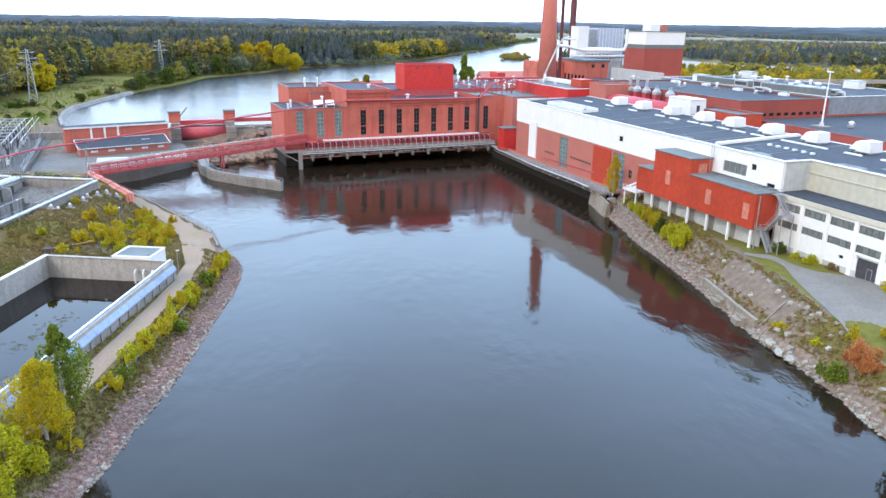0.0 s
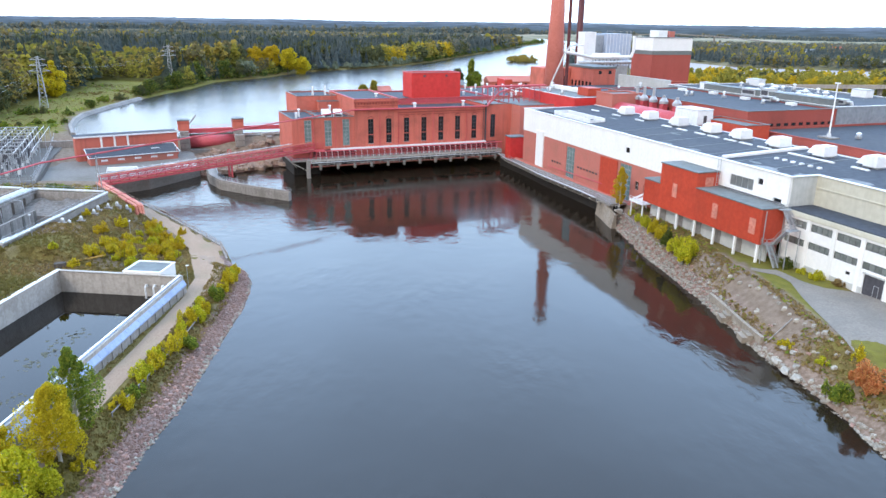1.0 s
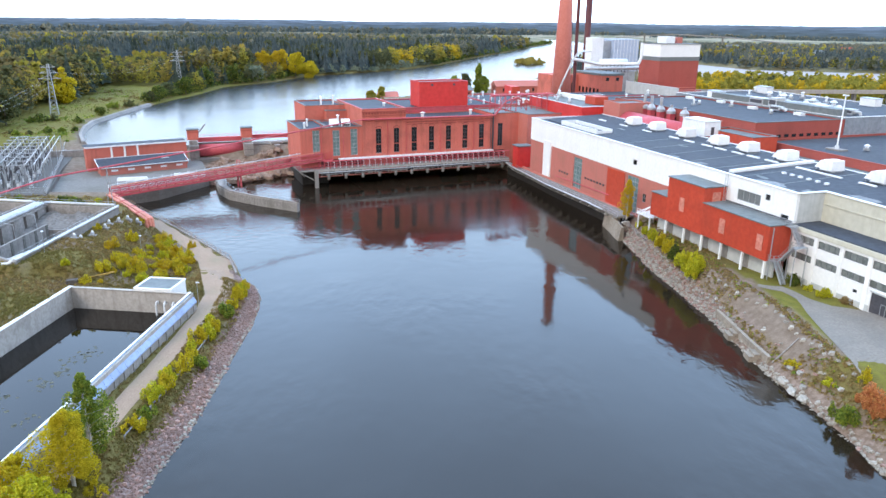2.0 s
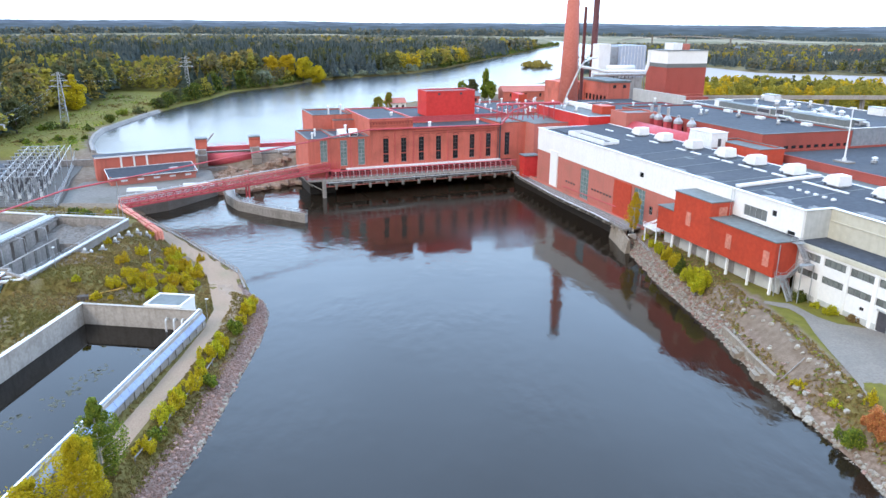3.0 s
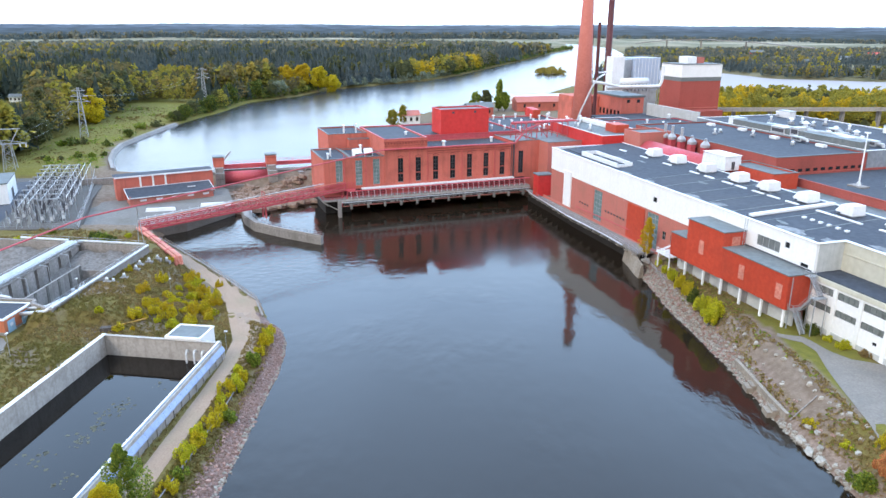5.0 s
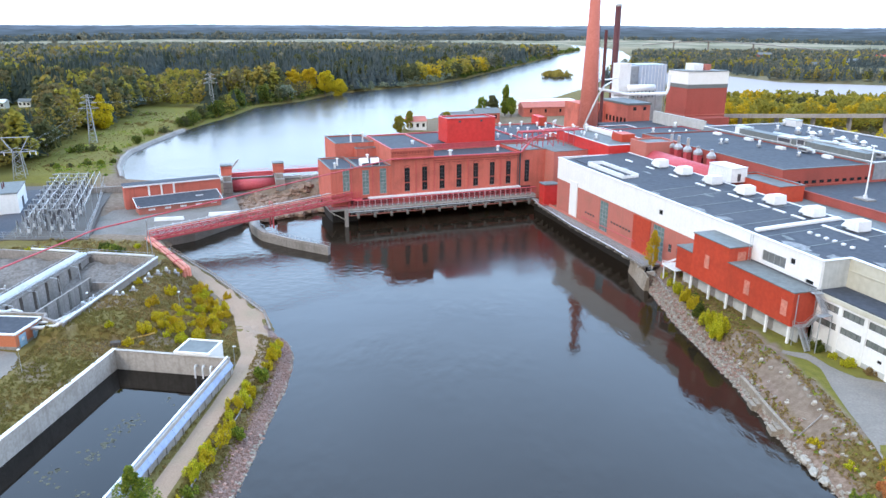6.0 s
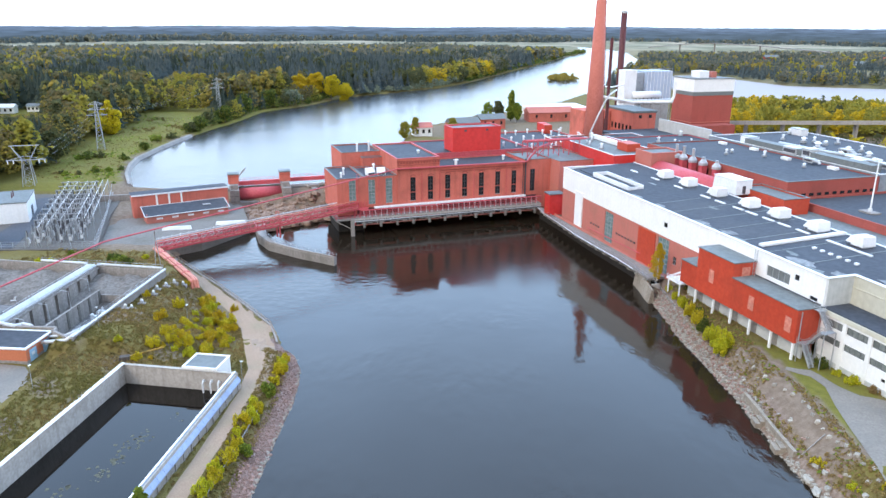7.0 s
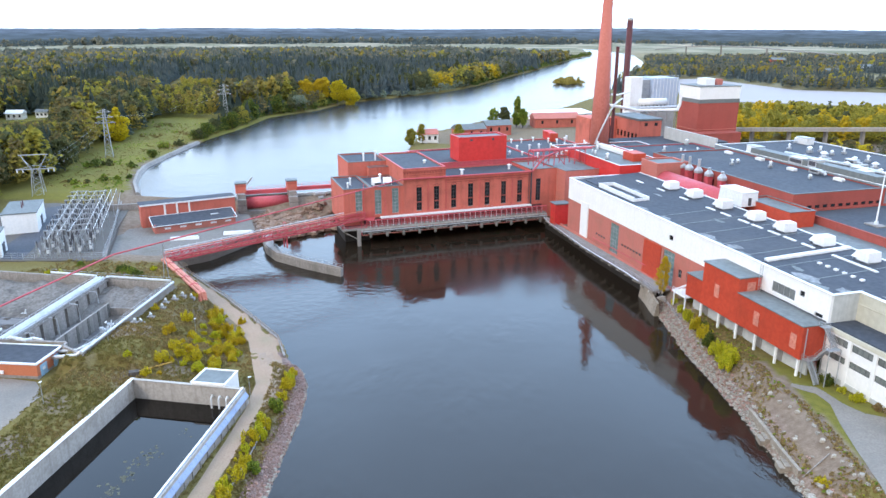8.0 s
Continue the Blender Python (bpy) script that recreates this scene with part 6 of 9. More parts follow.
for ox, oy in ((-0.6, 0.5), (0.6, -0.5)):
    part("pylon_leg", Shape().box(C.x + ox - 0.22, C.x + ox + 0.22, C.y + oy - 0.22, C.y + oy + 0.22, 1.9, C.z - 0.2), RED_STEEL, gw, "red steel leg on the pier")
    part("leg_frame", Shape().bar((C.x + ox, C.y + oy, 2.2), (C.x + ox, C.y + oy, C.z + 4.2), 0.14), RED_STEEL, gw)
part("leg_tie", Shape().bar((C.x - 0.6, C.y + 0.5, C.z + 4.2), (C.x + 0.6, C.y - 0.5, C.z + 4.2), 0.16), RED_STEEL, gw)
part("tower", Shape().box(B.x - 1.6, B.x + 3.4, B.y - 1.2, B.y + 2.2, 7.3, 7.6).box(B.x - 1.0, B.x - 0.5, B.y - 1.0, B.y - 0.5, 2, 7.3), RED_STEEL, gw)
railing(gw, [(B.x - 1.6, B.y - 1.1, 7.6), (B.x + 3.3, B.y + 1.0, 7.6)], 2.3, 1.1, RED_STEEL, rails=4, post=0.14)
back = side * -2.0
part("service_pipe", Shape().rod(A + back + Vector((0, 0, 2.0)), B + back + Vector((0, 0, 2.0)), 0.2, n=8), STEEL, gw, "grey service pipe behind the truss")
part("service_pipe", Shape().rod(A + back * 1.2 + Vector((0, 0, 2.5)), B + back * 1.2 + Vector((0, 0, 2.5)), 0.12, n=8), SILVER, gw)
for k in range(N + 1):
    p = A + (B - A) * k / N
    part("outrigger", Shape().bar(p - side + Vector((0, 0, 1.9)), p + back * 1.25 + Vector((0, 0, 1.9)), 0.14).bar(p + back * 1.2 + Vector((0, 0, 1.9)), p + back * 1.2 + Vector((0, 0, 2.9)), 0.1), WHITE_METAL, gw)
for k in range(N):
    p, q = A + (B - A) * (k + 0.12) / N + side * 1.03, A + (B - A) * (k + 0.88) / N + side * 1.03
    part("mesh_panel", Shape().bar(p + Vector((0, 0, 0.55)), q + Vector((0, 0, 0.55)), 0.05, 0.22), PINK_STEEL, gw, "faded pink kick board")
# faded pipe bundle from the gangway's foot to the track
pb = thing("pipe_bundle", "faded orange-red pipe bundle on low trestles", "pipes", Matrix())
for k in range(3):
    o = Vector((0.75 * k * 0.7, 0.75 * k * 0.6, 0.25 * (k == 1)))
    part("pipe", Shape().rod(Vector((-96.0, 189.5, 4.3)) + o, Vector((-74.4, 162.6, 5.3)) + o, 0.36, n=10), PINK_STEEL, pb)
    part("elbow", Shape().pipe([Vector((-74.4, 162.6, 5.3)) + o, Vector((-73.5, 161.4, 5.1)) + o, Vector((-73.2, 161.0, 3.4)) + o], 0.4, 10), PINK_STEEL, pb)
for k in range(3):
    o = Vector((0.75 * k * 0.7, 0.75 * k * 0.6, 0.25 * (k == 1)))
    for t in (0.18, 0.4, 0.62, 0.84):
        a3, b3 = Vector((-96.0, 189.5, 4.3)) + o, Vector((-74.4, 162.6, 5.3)) + o
        part("flange", Shape().rod(a3.lerp(b3, t), a3.lerp(b3, t + 0.008), 0.5, n=10), RED_STEEL, pb)
for t in (0.1, 0.35, 0.6, 0.85):
    p = Vector((-95.4, 190.0, 3.7)).lerp(Vector((-73.8, 163.1, 4.75)), t)
    part("trestle", Shape().box(p.x - 1.2, p.x + 1.2, p.y - 0.15, p.y + 0.15, p.z - 0.25, p.z).box(p.x - 1.1, p.x - 0.9, p.y - 0.1, p.y + 0.1, 0.8, p.z - 0.25).box(p.x + 0.9, p.x + 1.1, p.y - 0.1, p.y + 0.1, 0.8, p.z - 0.25), RED_STEEL, pb)
# long overhead pipe from the tank to the station roof
op = thing("overhead_pipe", "long thin red pipeline carried high across the river arm", "pipeline", Matrix())
k0 = in_frame(P_FRAME, -6.0, -0.9, 19.8)
K = [Vector((-100.0, 128.0, 14.4)), Vector((-92.8, 159.0, 15.6)), k0, in_frame(P_FRAME, 41.5, -0.9, 19.5), in_frame(P_FRAME, 47.0, 1.0, 24.0), in_frame(P_FRAME, 60, 8, 25.5)]
part("pipe", Shape().pipe(K[:3], 0.2, 8), RED_STEEL, op)
part("roof_pipe", Shape().pipe(K[2:], 0.3, 8), RED_STEEL, op)
for p in (K[1].lerp(K[2], 0.13),):
    g = height_at(p.x, p.y) - 0.2
    part("support", Shape().bar((p.x - 0.7, p.y, g), (p.x, p.y, p.z - 0.5), 0.16).bar((p.x + 0.7, p.y, g), (p.x, p.y, p.z - 0.5), 0.16), STEEL, op)
trestle = thing("roof_pipe_rack", "red steel pipe rack with gantries over the roofs", "pipe rack", P_FRAME)
for k in range(6):
    u = 44 + k * 4.2
    part("portal", Shape().box(u, u + 0.25, 4, 4.25, 20, 25).box(u, u + 0.25, 8, 8.25, 20, 25).box(u, u + 0.25, 4, 8.25, 25, 25.3), RED_STEEL, trestle)
for v, z in ((4.6, 25.6), (6.0, 25.6), (7.4, 25.5)):
    part("pipe", Shape().rod((44, v, z), (68, v, z), 0.3, n=8), RED_STEEL, trestle)
part("brace", Shape().bar((44.1, 4.1, 20.2), (48.3, 4.1, 25), 0.2).bar((48.3, 4.1, 20.2), (52.5, 4.1, 25), 0.2).bar((56.7, 4.1, 20.2), (52.5, 4.1, 25), 0.2), RED_STEEL, trestle)

# ---------------------------------------------------------------- water basin on the left bank
basin = thing("settling_basin", "rectangular concrete settling basin with a pale blue sheet-clad wall", "basin", Matrix())
b_r, b_l, n_l, n_r = [Vector((x, y, 0)) for x, y in BASIN]


def slab(a, b, w, z0, z1, sidev):
    """A straight wall from a to b, its thickness laid to one side."""
    t = Vector((b.y - a.y, a.x - b.x, 0)).normalized() * w * sidev
    q = [a, b, b + t, a + t]
    s = Shape()
    s.add([(p.x, p.y, z) for z in (z0, z1) for p in q], [(0, 3, 2, 1), (4, 5, 6, 7), (0, 1, 5, 4), (1, 2, 6, 5), (2, 3, 7, 6), (3, 0, 4, 7)])
    return s


part("wall_back", slab(b_l, b_r, 0.5, -3, 5.15, 1), CONCRETE_PALE, basin)
part("wall_left", slab(n_l, b_l, 0.5, -3, 5.15, 1), CONCRETE_PALE, basin)
part("wall_right", slab(b_r, n_r, 0.5, -3, 5.1, 1), CONCRETE_PALE, basin)
part("wall_near", slab(n_r, n_l, 0.5, -3, 5.15, 1), CONCRETE, basin)
part("coping_left", slab(n_l + Vector((-0.15, 0, 0)), b_l + Vector((-0.15, 0, 0)), 0.75, 5.15, 5.28, 1), WHITE, basin, "whitened coping")
part("coping_back", slab(b_l, b_r, 0.7, 5.152, 5.26, 1), CONCRETE_PALE, basin)
run = (n_r - b_r)
nrm = Vector((run.y, -run.x, 0)).normalized()
if nrm.x < 0:
    nrm = -nrm
cl = Shape()
cols = 34
for k in range(cols):
    p, q = b_r + run * (k / cols), b_r + run * ((k + 0.985) / cols)
    cl.add([p - nrm * 0.5 + Vector((0, 0, 5.3)), q - nrm * 0.5 + Vector((0, 0, 5.3)), q + nrm * 0.5 + Vector((0, 0, 3.7)), p + nrm * 0.5 + Vector((0, 0, 3.7)),
            p - nrm * 0.5 + Vector((0, 0, 5.1)), q - nrm * 0.5 + Vector((0, 0, 5.1)), q + nrm * 0.5 + Vector((0, 0, 3.5)), p + nrm * 0.5 + Vector((0, 0, 3.5))],
           [(0, 3, 2, 1), (4, 5, 6, 7), (0, 1, 5, 4), (1, 2, 6, 5), (2, 3, 7, 6), (3, 0, 4, 7)])
part("sheet_cladding", cl, surface("blue_cladding_sheet", (0.29, 0.37, 0.57), (0.37, 0.46, 0.66), 0.4, grain=1.5, blotch=0.25, bump=0.03), basin, "pale blue sheet-metal slope")
part("ridge_strip", Shape().bar(b_r - nrm * 0.5 + Vector((0, 0, 5.34)), n_r - nrm * 0.5 + Vector((0, 0, 5.34)), 0.3, 0.1), WHITE, basin, "white edge strip")
but = Shape().box(-0.15, 0.15, 0, 0.52, 0, 2.1).mesh("buttress", CONCRETE)
yaw = math.degrees(math.atan2(nrm.y, nrm.x)) - 90
for k in range(24):
    p = b_r + run * (k + 0.5) / 24
    part("buttress", but, CONCRETE, basin, m=pose(p.x, p.y, 1.25, 0, 0, yaw))
part("outer_wall", slab(b_r + nrm * 0.38, n_r + nrm * 0.38, 0.1, 1.2, 3.5, 1), CONCRETE, basin)
hoop = Shape()
for k in range(8):
    a, b = math.pi * k / 8, math.pi * (k + 1) / 8
    hoop.rod((0, 0.55 - 0.55 * math.cos(a), 0.9 + 0.55 * math.sin(a)), (0, 0.55 - 0.55 * math.cos(b), 0.9 + 0.55 * math.sin(b)), 0.17, n=8)
hoop.rod((0, 0, -1.5), (0, 0, 0.9), 0.17, n=8)
hm = hoop.mesh("pipe_bend", WHITE_METAL)
for k in range(3):
    p = b_l.lerp(b_r, 0.72 + k * 0.065)
    part("pipe_bend", hm, WHITE_METAL, basin, "white pipe bend over the wall", m=pose(p.x, p.y - 1.5, 2.1))
bw = Shape().add([(p.x, p.y, 1.3) for p in (b_r, b_l, n_l, n_r)], [(0, 1, 2, 3)])
solo("water_basin", bw, WATER_TANK, "still dark water in the settling basin", "water", kind="structure")
chamber = thing("valve_chamber", "white concrete valve chamber with a grey lid", "chamber", pose(-52.9, 118.0, 0, 0, 0, -5))
part("wall", Shape().box(-3.3, 3.3, -2.4, 3.2, 1.5, 5.5), WHITE, chamber)
part("lid", Shape().box(-3.0, 3.0, -2.1, 2.9, 5.5, 5.56), ROOF_GREY, chamber)
part("rim", Shape().box(-3.4, 3.4, -2.5, -2.15, 5.5, 5.72).box(-3.4, 3.4, 2.95, 3.3, 5.5, 5.72).box(-3.4, -3.05, -2.15, 2.95, 5.5, 5.72).box(3.05, 3.4, -2.15, 2.95, 5.5, 5.72), WHITE, chamber)
sluice = thing("sluice_box", "small weathered sluice housing with a yellow boom", "sluice", pose(-68.6, 118.6, 4.9, 0, 0, 20))
part("box", Shape().box(-0.9, 0.9, -0.6, 0.6, 0, 1.1), WOOD_DARK, sluice)
part("boom", Shape().bar((0.9, 0.1, 0.9), (6.7, 2.1, 1.15), 0.2), surface("faded_yellow_paint", (0.5, 0.3, 0.06), (0.6, 0.38, 0.1), 0.6), sluice, "faded yellow boom")

# ---------------------------------------------------------------- aeration tank with silver pipes
tank = thing("aeration_tank", "sunken concrete aeration tank with silver pipes on its rim", "tank", Matrix())
tq = [Vector((x, y, 0)) for x, y in TANK]
part("floor", Shape().add([(p.x, p.y, 3.6) for p in tq], [tuple(range(len(tq)))]), TANK_FLOOR, tank)
for a, b in zip(tq, tq[1:] + tq[:1]):
    part("wall", slab(a, b, 0.5, 3.4, 8.7, -1), CONCRETE, tank)
mid_x = -97.5
part("mid_wall", Shape().box(mid_x - 0.4, mid_x + 0.4, 124.6, 161.2, 3.6, 8.2), CONCRETE, tank)
colm = Shape().box(0, 1.2, -1.75, 1.75, 3.6, 8.1).mesh("fin", CONCRETE)
for k in range(8):
    part("fin", colm, CONCRETE, tank, "grey streaked concrete panel", m=pose(mid_x + 0.4, 126.6 + k * 4.5, 0))
part("walkway", Shape().box(mid_x - 1.6, mid_x + 1.6, 124.6, 161.0, 8.2, 8.5), CONCRETE, tank)
for k, (o, r) in enumerate(((-1.15, 0.2), (-0.45, 0.26), (0.35, 0.26), (1.1, 0.18))):
    part("pipe", Shape().rod((mid_x + o, 124.0, 9.1), (mid_x + o, 160.8, 9.1), r, n=10), SILVER, tank, "silver pipe")
part("pipe_rim", Shape().rod((-79.0, 119.6, 9.0), (-78.6, 159.0, 9.0), 0.3, n=10), SILVER, tank)
part("pipe_back", Shape().pipe([(-79.5, 159.6, 9.1), (-95.5, 161.2, 9.1), (-96.2, 160.2, 9.2)], 0.3, 10), SILVER, tank)
part("pipe_back", Shape().pipe([(-99, 160.4, 9.2), (-99.6, 161.6, 9.1), (-112, 163.2, 9.1)], 0.3, 10), SILVER, tank)
part("pipe_front", Shape().pipe([(-79.1, 122.5, 9.0), (-79.4, 120.0, 8.9), (-80.2, 119.6, 8.3), (-85.55, 120.3, 7.4)], 0.36, 10).pipe([(-79.3, 125, 8.9), (-80.6, 122.4, 8.6), (-81.4, 121.9, 8.3), (-85.55, 122.5, 7.6)], 0.3, 10), SILVER, tank)
part("pipe_hut", Shape().pipe([(-97, 125, 9.1), (-95.5, 124.2, 9.3), (-93.5, 124.6, 8.7), (-93, 126, 8.4)], 0.36, 10).pipe([(-92.5, 126.0, 7.6), (-92.2, 125.2, 9.0), (-90.2, 125.2, 8.6)], 0.28, 10), SILVER, tank)
railing(tank, [(mid_x + 1.55, 124.8, 8.5), (mid_x + 1.55, 160.8, 8.5)], 1.1, 2.4, STEEL, rails=2, post=0.07, rail=0.06)
railing(tank, [(-79.5, 160.0, 8.7), (-112, 163.6, 8.7)], 1.1, 2.6, STEEL, rails=2, post=0.07, rail=0.06)
clr = random.Random(31)
for k in range(70):
    x, y, r = clr.uniform(-128, -100), clr.uniform(126, 162), clr.uniform(0.5, 1.8)
    part("silt_mound", Shape().add([(x + r * clr.uniform(0.6, 1.3) * math.cos(6.283 * i / 7), y + r * clr.uniform(0.6, 1.3) * math.sin(6.283 * i / 7), 3.6) for i in range(7)] + [(x, y, 3.6 + 0.35 * r)], [(i, (i + 1) % 7, 7) for i in range(7)]), WOOD_DARK, tank)
for k in range(34):
    x, y, r = clr.uniform(-89, -80), clr.uniform(141, 158), clr.uniform(0.4, 1.6)
    part("silt_mound", Shape().add([(x + r * clr.uniform(0.6, 1.3) * math.cos(6.283 * i / 7), y + r * clr.uniform(0.6, 1.3) * math.sin(6.283 * i / 7), 3.6) for i in range(7)] + [(x, y, 3.6 + 0.3 * r)], [(i, (i + 1) % 7, 7) for i in range(7)]), WOOD_DARK, tank)
for k in range(4):
    part("air_main", Shape().pipe([(mid_x + 1.6, 128 + 8 * k, 8.8), (mid_x + 3.2, 128.4 + 8 * k, 8.4), (mid_x + 3.4, 128.4 + 8 * k, 3.8), (-80.5, 127.6 + 8 * k, 3.8)], 0.07, 6), SILVER, tank)
for k in range(9):
    part("air_main", Shape().pipe([(mid_x - 1.7, 125 + 4 * k, 8.7), (mid_x - 2.8, 125 + 4 * k, 8.2), (mid_x - 2.9, 125 + 4 * k, 3.9), (-122, 127.5 + 4 * k, 3.9)], 0.05, 6), DOOR_GREY, tank)
for k in range(16):
    x, y = (clr.uniform(-126, -101), clr.uniform(128, 160)) if k < 8 else (clr.uniform(-94, -81), clr.uniform(124, 158))
    part("float", Shape().box(x - 0.7, x + 0.7, y - 0.35, y + 0.35, 3.7, 4.15).rod((x, y, 3.8), (x + 0.4, y, 4.9), 0.16, n=6), WHITE_METAL, tank, "small white aerator float")
railing(tank, [(mid_x - 1.55, 124.8, 8.5), (mid_x - 1.55, 160.8, 8.5)], 1.1, 2.4, STEEL, rails=2, post=0.07, rail=0.06)
railing(tank, [(-79.6, 121.0, 8.7), (-79.2, 158.8, 8.7)], 1.0, 2.6, STEEL, rails=2, post=0.06, rail=0.05)
part("baffle", Shape().box(-89.4, -89.0, 124.6, 148, 3.6, 7.6).box(-89.0, -79.2, 148, 148.3, 3.6, 6.4), CONCRETE, tank, "grey partition wall with dark joints")
for k in range(6):
    part("joint", Shape().box(-88.998, -88.9, 126.0 + k * 4.2, 126.8 + k * 4.2, 3.6, 7.55), CONCRETE_DARK, tank)
for xa, xb, ya_, yb_ in ((-96.9, -79.2, 145, 159.2), (-129, -98.2, 147, 161.5)):
    nx_, ny_ = 14, 8
    gridv = []
    for j in range(ny_ + 1):
        for i in range(nx_ + 1):
            f, g = i / nx_, j / ny_
            gridv.append((xa + (xb - xa) * f, ya_ + (yb_ - ya_) * g, 3.55 + 3.6 * g ** 0.8 + 0.35 * math.sin(f * 17 + g * 5) * g + 0.25 * math.sin(f * 41 + g * 13) * g))
    part("sediment_bank", Shape().add(gridv, [(j * (nx_ + 1) + i, j * (nx_ + 1) + i + 1, (j + 1) * (nx_ + 1) + i + 1, (j + 1) * (nx_ + 1) + i) for j in range(ny_) for i in range(nx_)]), SEDIMENT, tank, "grey-brown dried sediment bank")
for k in range(6):
    p = (-83 - 2.1 * (k % 3), 128 + 6.3 * k, 3.6)
    part("diffuser", Shape().rod(p, (p[0], p[1], p[2] + 0.9), 0.35, n=8).ball((p[0], p[1], p[2] + 1.0), 0.5, 8, 0.6), WHITE_METAL, tank)
blow = thing("blower", "small grey blower with a white cap beside the tank", "blower", pose(-76.8, 136.0, height_at(-76.8, 136)), group="blowers")
part("base", Shape().box(-0.8, 0.8, -0.5, 0.5, -0.5, 0.3), CONCRETE, blow)
part("casing", Shape().rod((0, 0, 0.3), (0, 0, 0.8), 0.4, 0.35, 12), STEEL, blow)
part("cap", Shape().ball((0, 0, 0.95), 0.28, 10), WHITE_METAL, blow)
for x, y in ((-76.6, 138), (-76.3, 142), (-76.0, 147), (-76.8, 150.5), (-75.8, 153), (-75.2, 156), (-74.0, 158)):
    copy_thing(blow, pose(x, y, height_at(x, y)))
# brick pump hut
hut = thing("pump_hut", "flat-roofed orange brick pump hut with pale blue doors", "hut", pose(-85.6, 115.6, 5.15, 0, 0, -1))
part("wall", Shape().box(-24, 0, 0, 7.8, 0.6, 3.0), ORANGE_BRICK, hut)
part("plinth", Shape().box(-24.05, 0.05, -0.05, 7.85, -0.3, 0.6), CONCRETE, hut, "pale concrete plinth")
part("roof", Shape().box(-24, -0.2, 0.2, 7.6, 3.0, 3.2), ROOF, hut)
part("verge", Shape().box(-24.3, 0.3, -0.3, 0.15, 2.95, 3.25).box(-0.15, 0.3, 0.15, 8.1, 2.95, 3.25).box(-24.3, -0.15, 7.65, 8.1, 2.95, 3.25), WHITE_METAL, hut)
for y in (0.9, 4.9):
    dr = part("door", Shape().box(0.0, 0.09, y, y + 2.0, 0.1, 2.4), DOOR_BLUE, hut, "pale blue steel door")
    part("sign", Shape().box(0.09, 0.11, y + 0.6, y + 1.4, 1.2, 1.8), WHITE_METAL, dr)
part("unit", Shape().box(-7.5, -6.6, -0.35, -0.05, 0.9, 1.5), WHITE_METAL, hut)

# floating algae on the basin's water
ar = random.Random(12)
alg = Shape()
BZ = 1.3
for cx, cy, n_, sp_ in ((-56.7, 97.5, 40, 1.0), (-57.2, 92.6, 16, 0.6), (-58.0, 89.0, 18, 0.8), (-53.5, 106.0, 8, 0.9), (-61.5, 84.0, 20, 1.2), (-55.0, 80.0, 14, 0.9)):
    for _ in range(n_):
        x, y, r = cx + ar.gauss(0, sp_), cy + ar.gauss(0, sp_ * 1.5), ar.uniform(0.08, 0.36)
        alg.add([(x + r * ar.uniform(0.5, 1.4) * math.cos(6.283 * i / 8), y + r * ar.uniform(0.5, 1.4) * math.sin(6.283 * i / 8), BZ + 0.012) for i in range(8)], [tuple(range(8))])
solo("algae", alg, surface("dried_algae", (0.06, 0.062, 0.045), (0.13, 0.125, 0.085), 0.9, grain=4, blotch=1), "pale olive algae scum floating on the basin water", "algae", kind="stuff")

# ---------------------------------------------------------------- switchyard
yard_floor = Shape().prism([(-165, 183), (-112, 188), (-127, 224), (-136, 250), (-148, 268), (-185, 268)], 2.0, 4.15)
solo("pavement_switchyard", yard_floor, surface("yard_gravel", (0.1, 0.09, 0.082), (0.16, 0.145, 0.13), 0.95, grain=3, blotch=0.2, bump=0.3), "grey gravelled switchyard ground", "pavement", kind="structure")
gan = thing("switch_gantry", "grey steel switchyard gantry with hanging insulators", "gantry", pose(-124, 196, 4.1, 0, 0, 27), group="switchyard gantries")
for x in (-1.4, 1.4):
    part("leg", Shape().bar((x * 1.3, 0, 0), (x * 0.5, 0, 6.5), 0.2), STEEL, gan)
part("beam", Shape().bar((-3.0, 0, 6.5), (3.0, 0, 6.5), 0.28), STEEL, gan)
part("tie", Shape().bar((-1.2, 0, 3.2), (1.2, 0, 3.2), 0.15), STEEL, gan)
for x in (-2.4, 0, 2.4):
    part("insulator", Shape().rod((x, 0, 6.4), (x, 0, 4.9), 0.18, 0.1, 8), DOOR_GREY, gan, "dark insulator string")
    part("stem", Shape().rod((x, -0.9, 0), (x, -0.9, 2.6), 0.14, n=6).rod((x, -0.9, 2.6), (x, -0.9, 4.3), 0.24, 0.12, 8), DOOR_GREY, gan)
for i in range(9):
    for j in range(2):
        if i == 0 and j == 0:
            continue
        copy_thing(gan, pose(-124 - 2.7 * i - 6.6 * j, 196 + 6.3 * i - 0.9 * j, 4.1, 0, 0, 24))
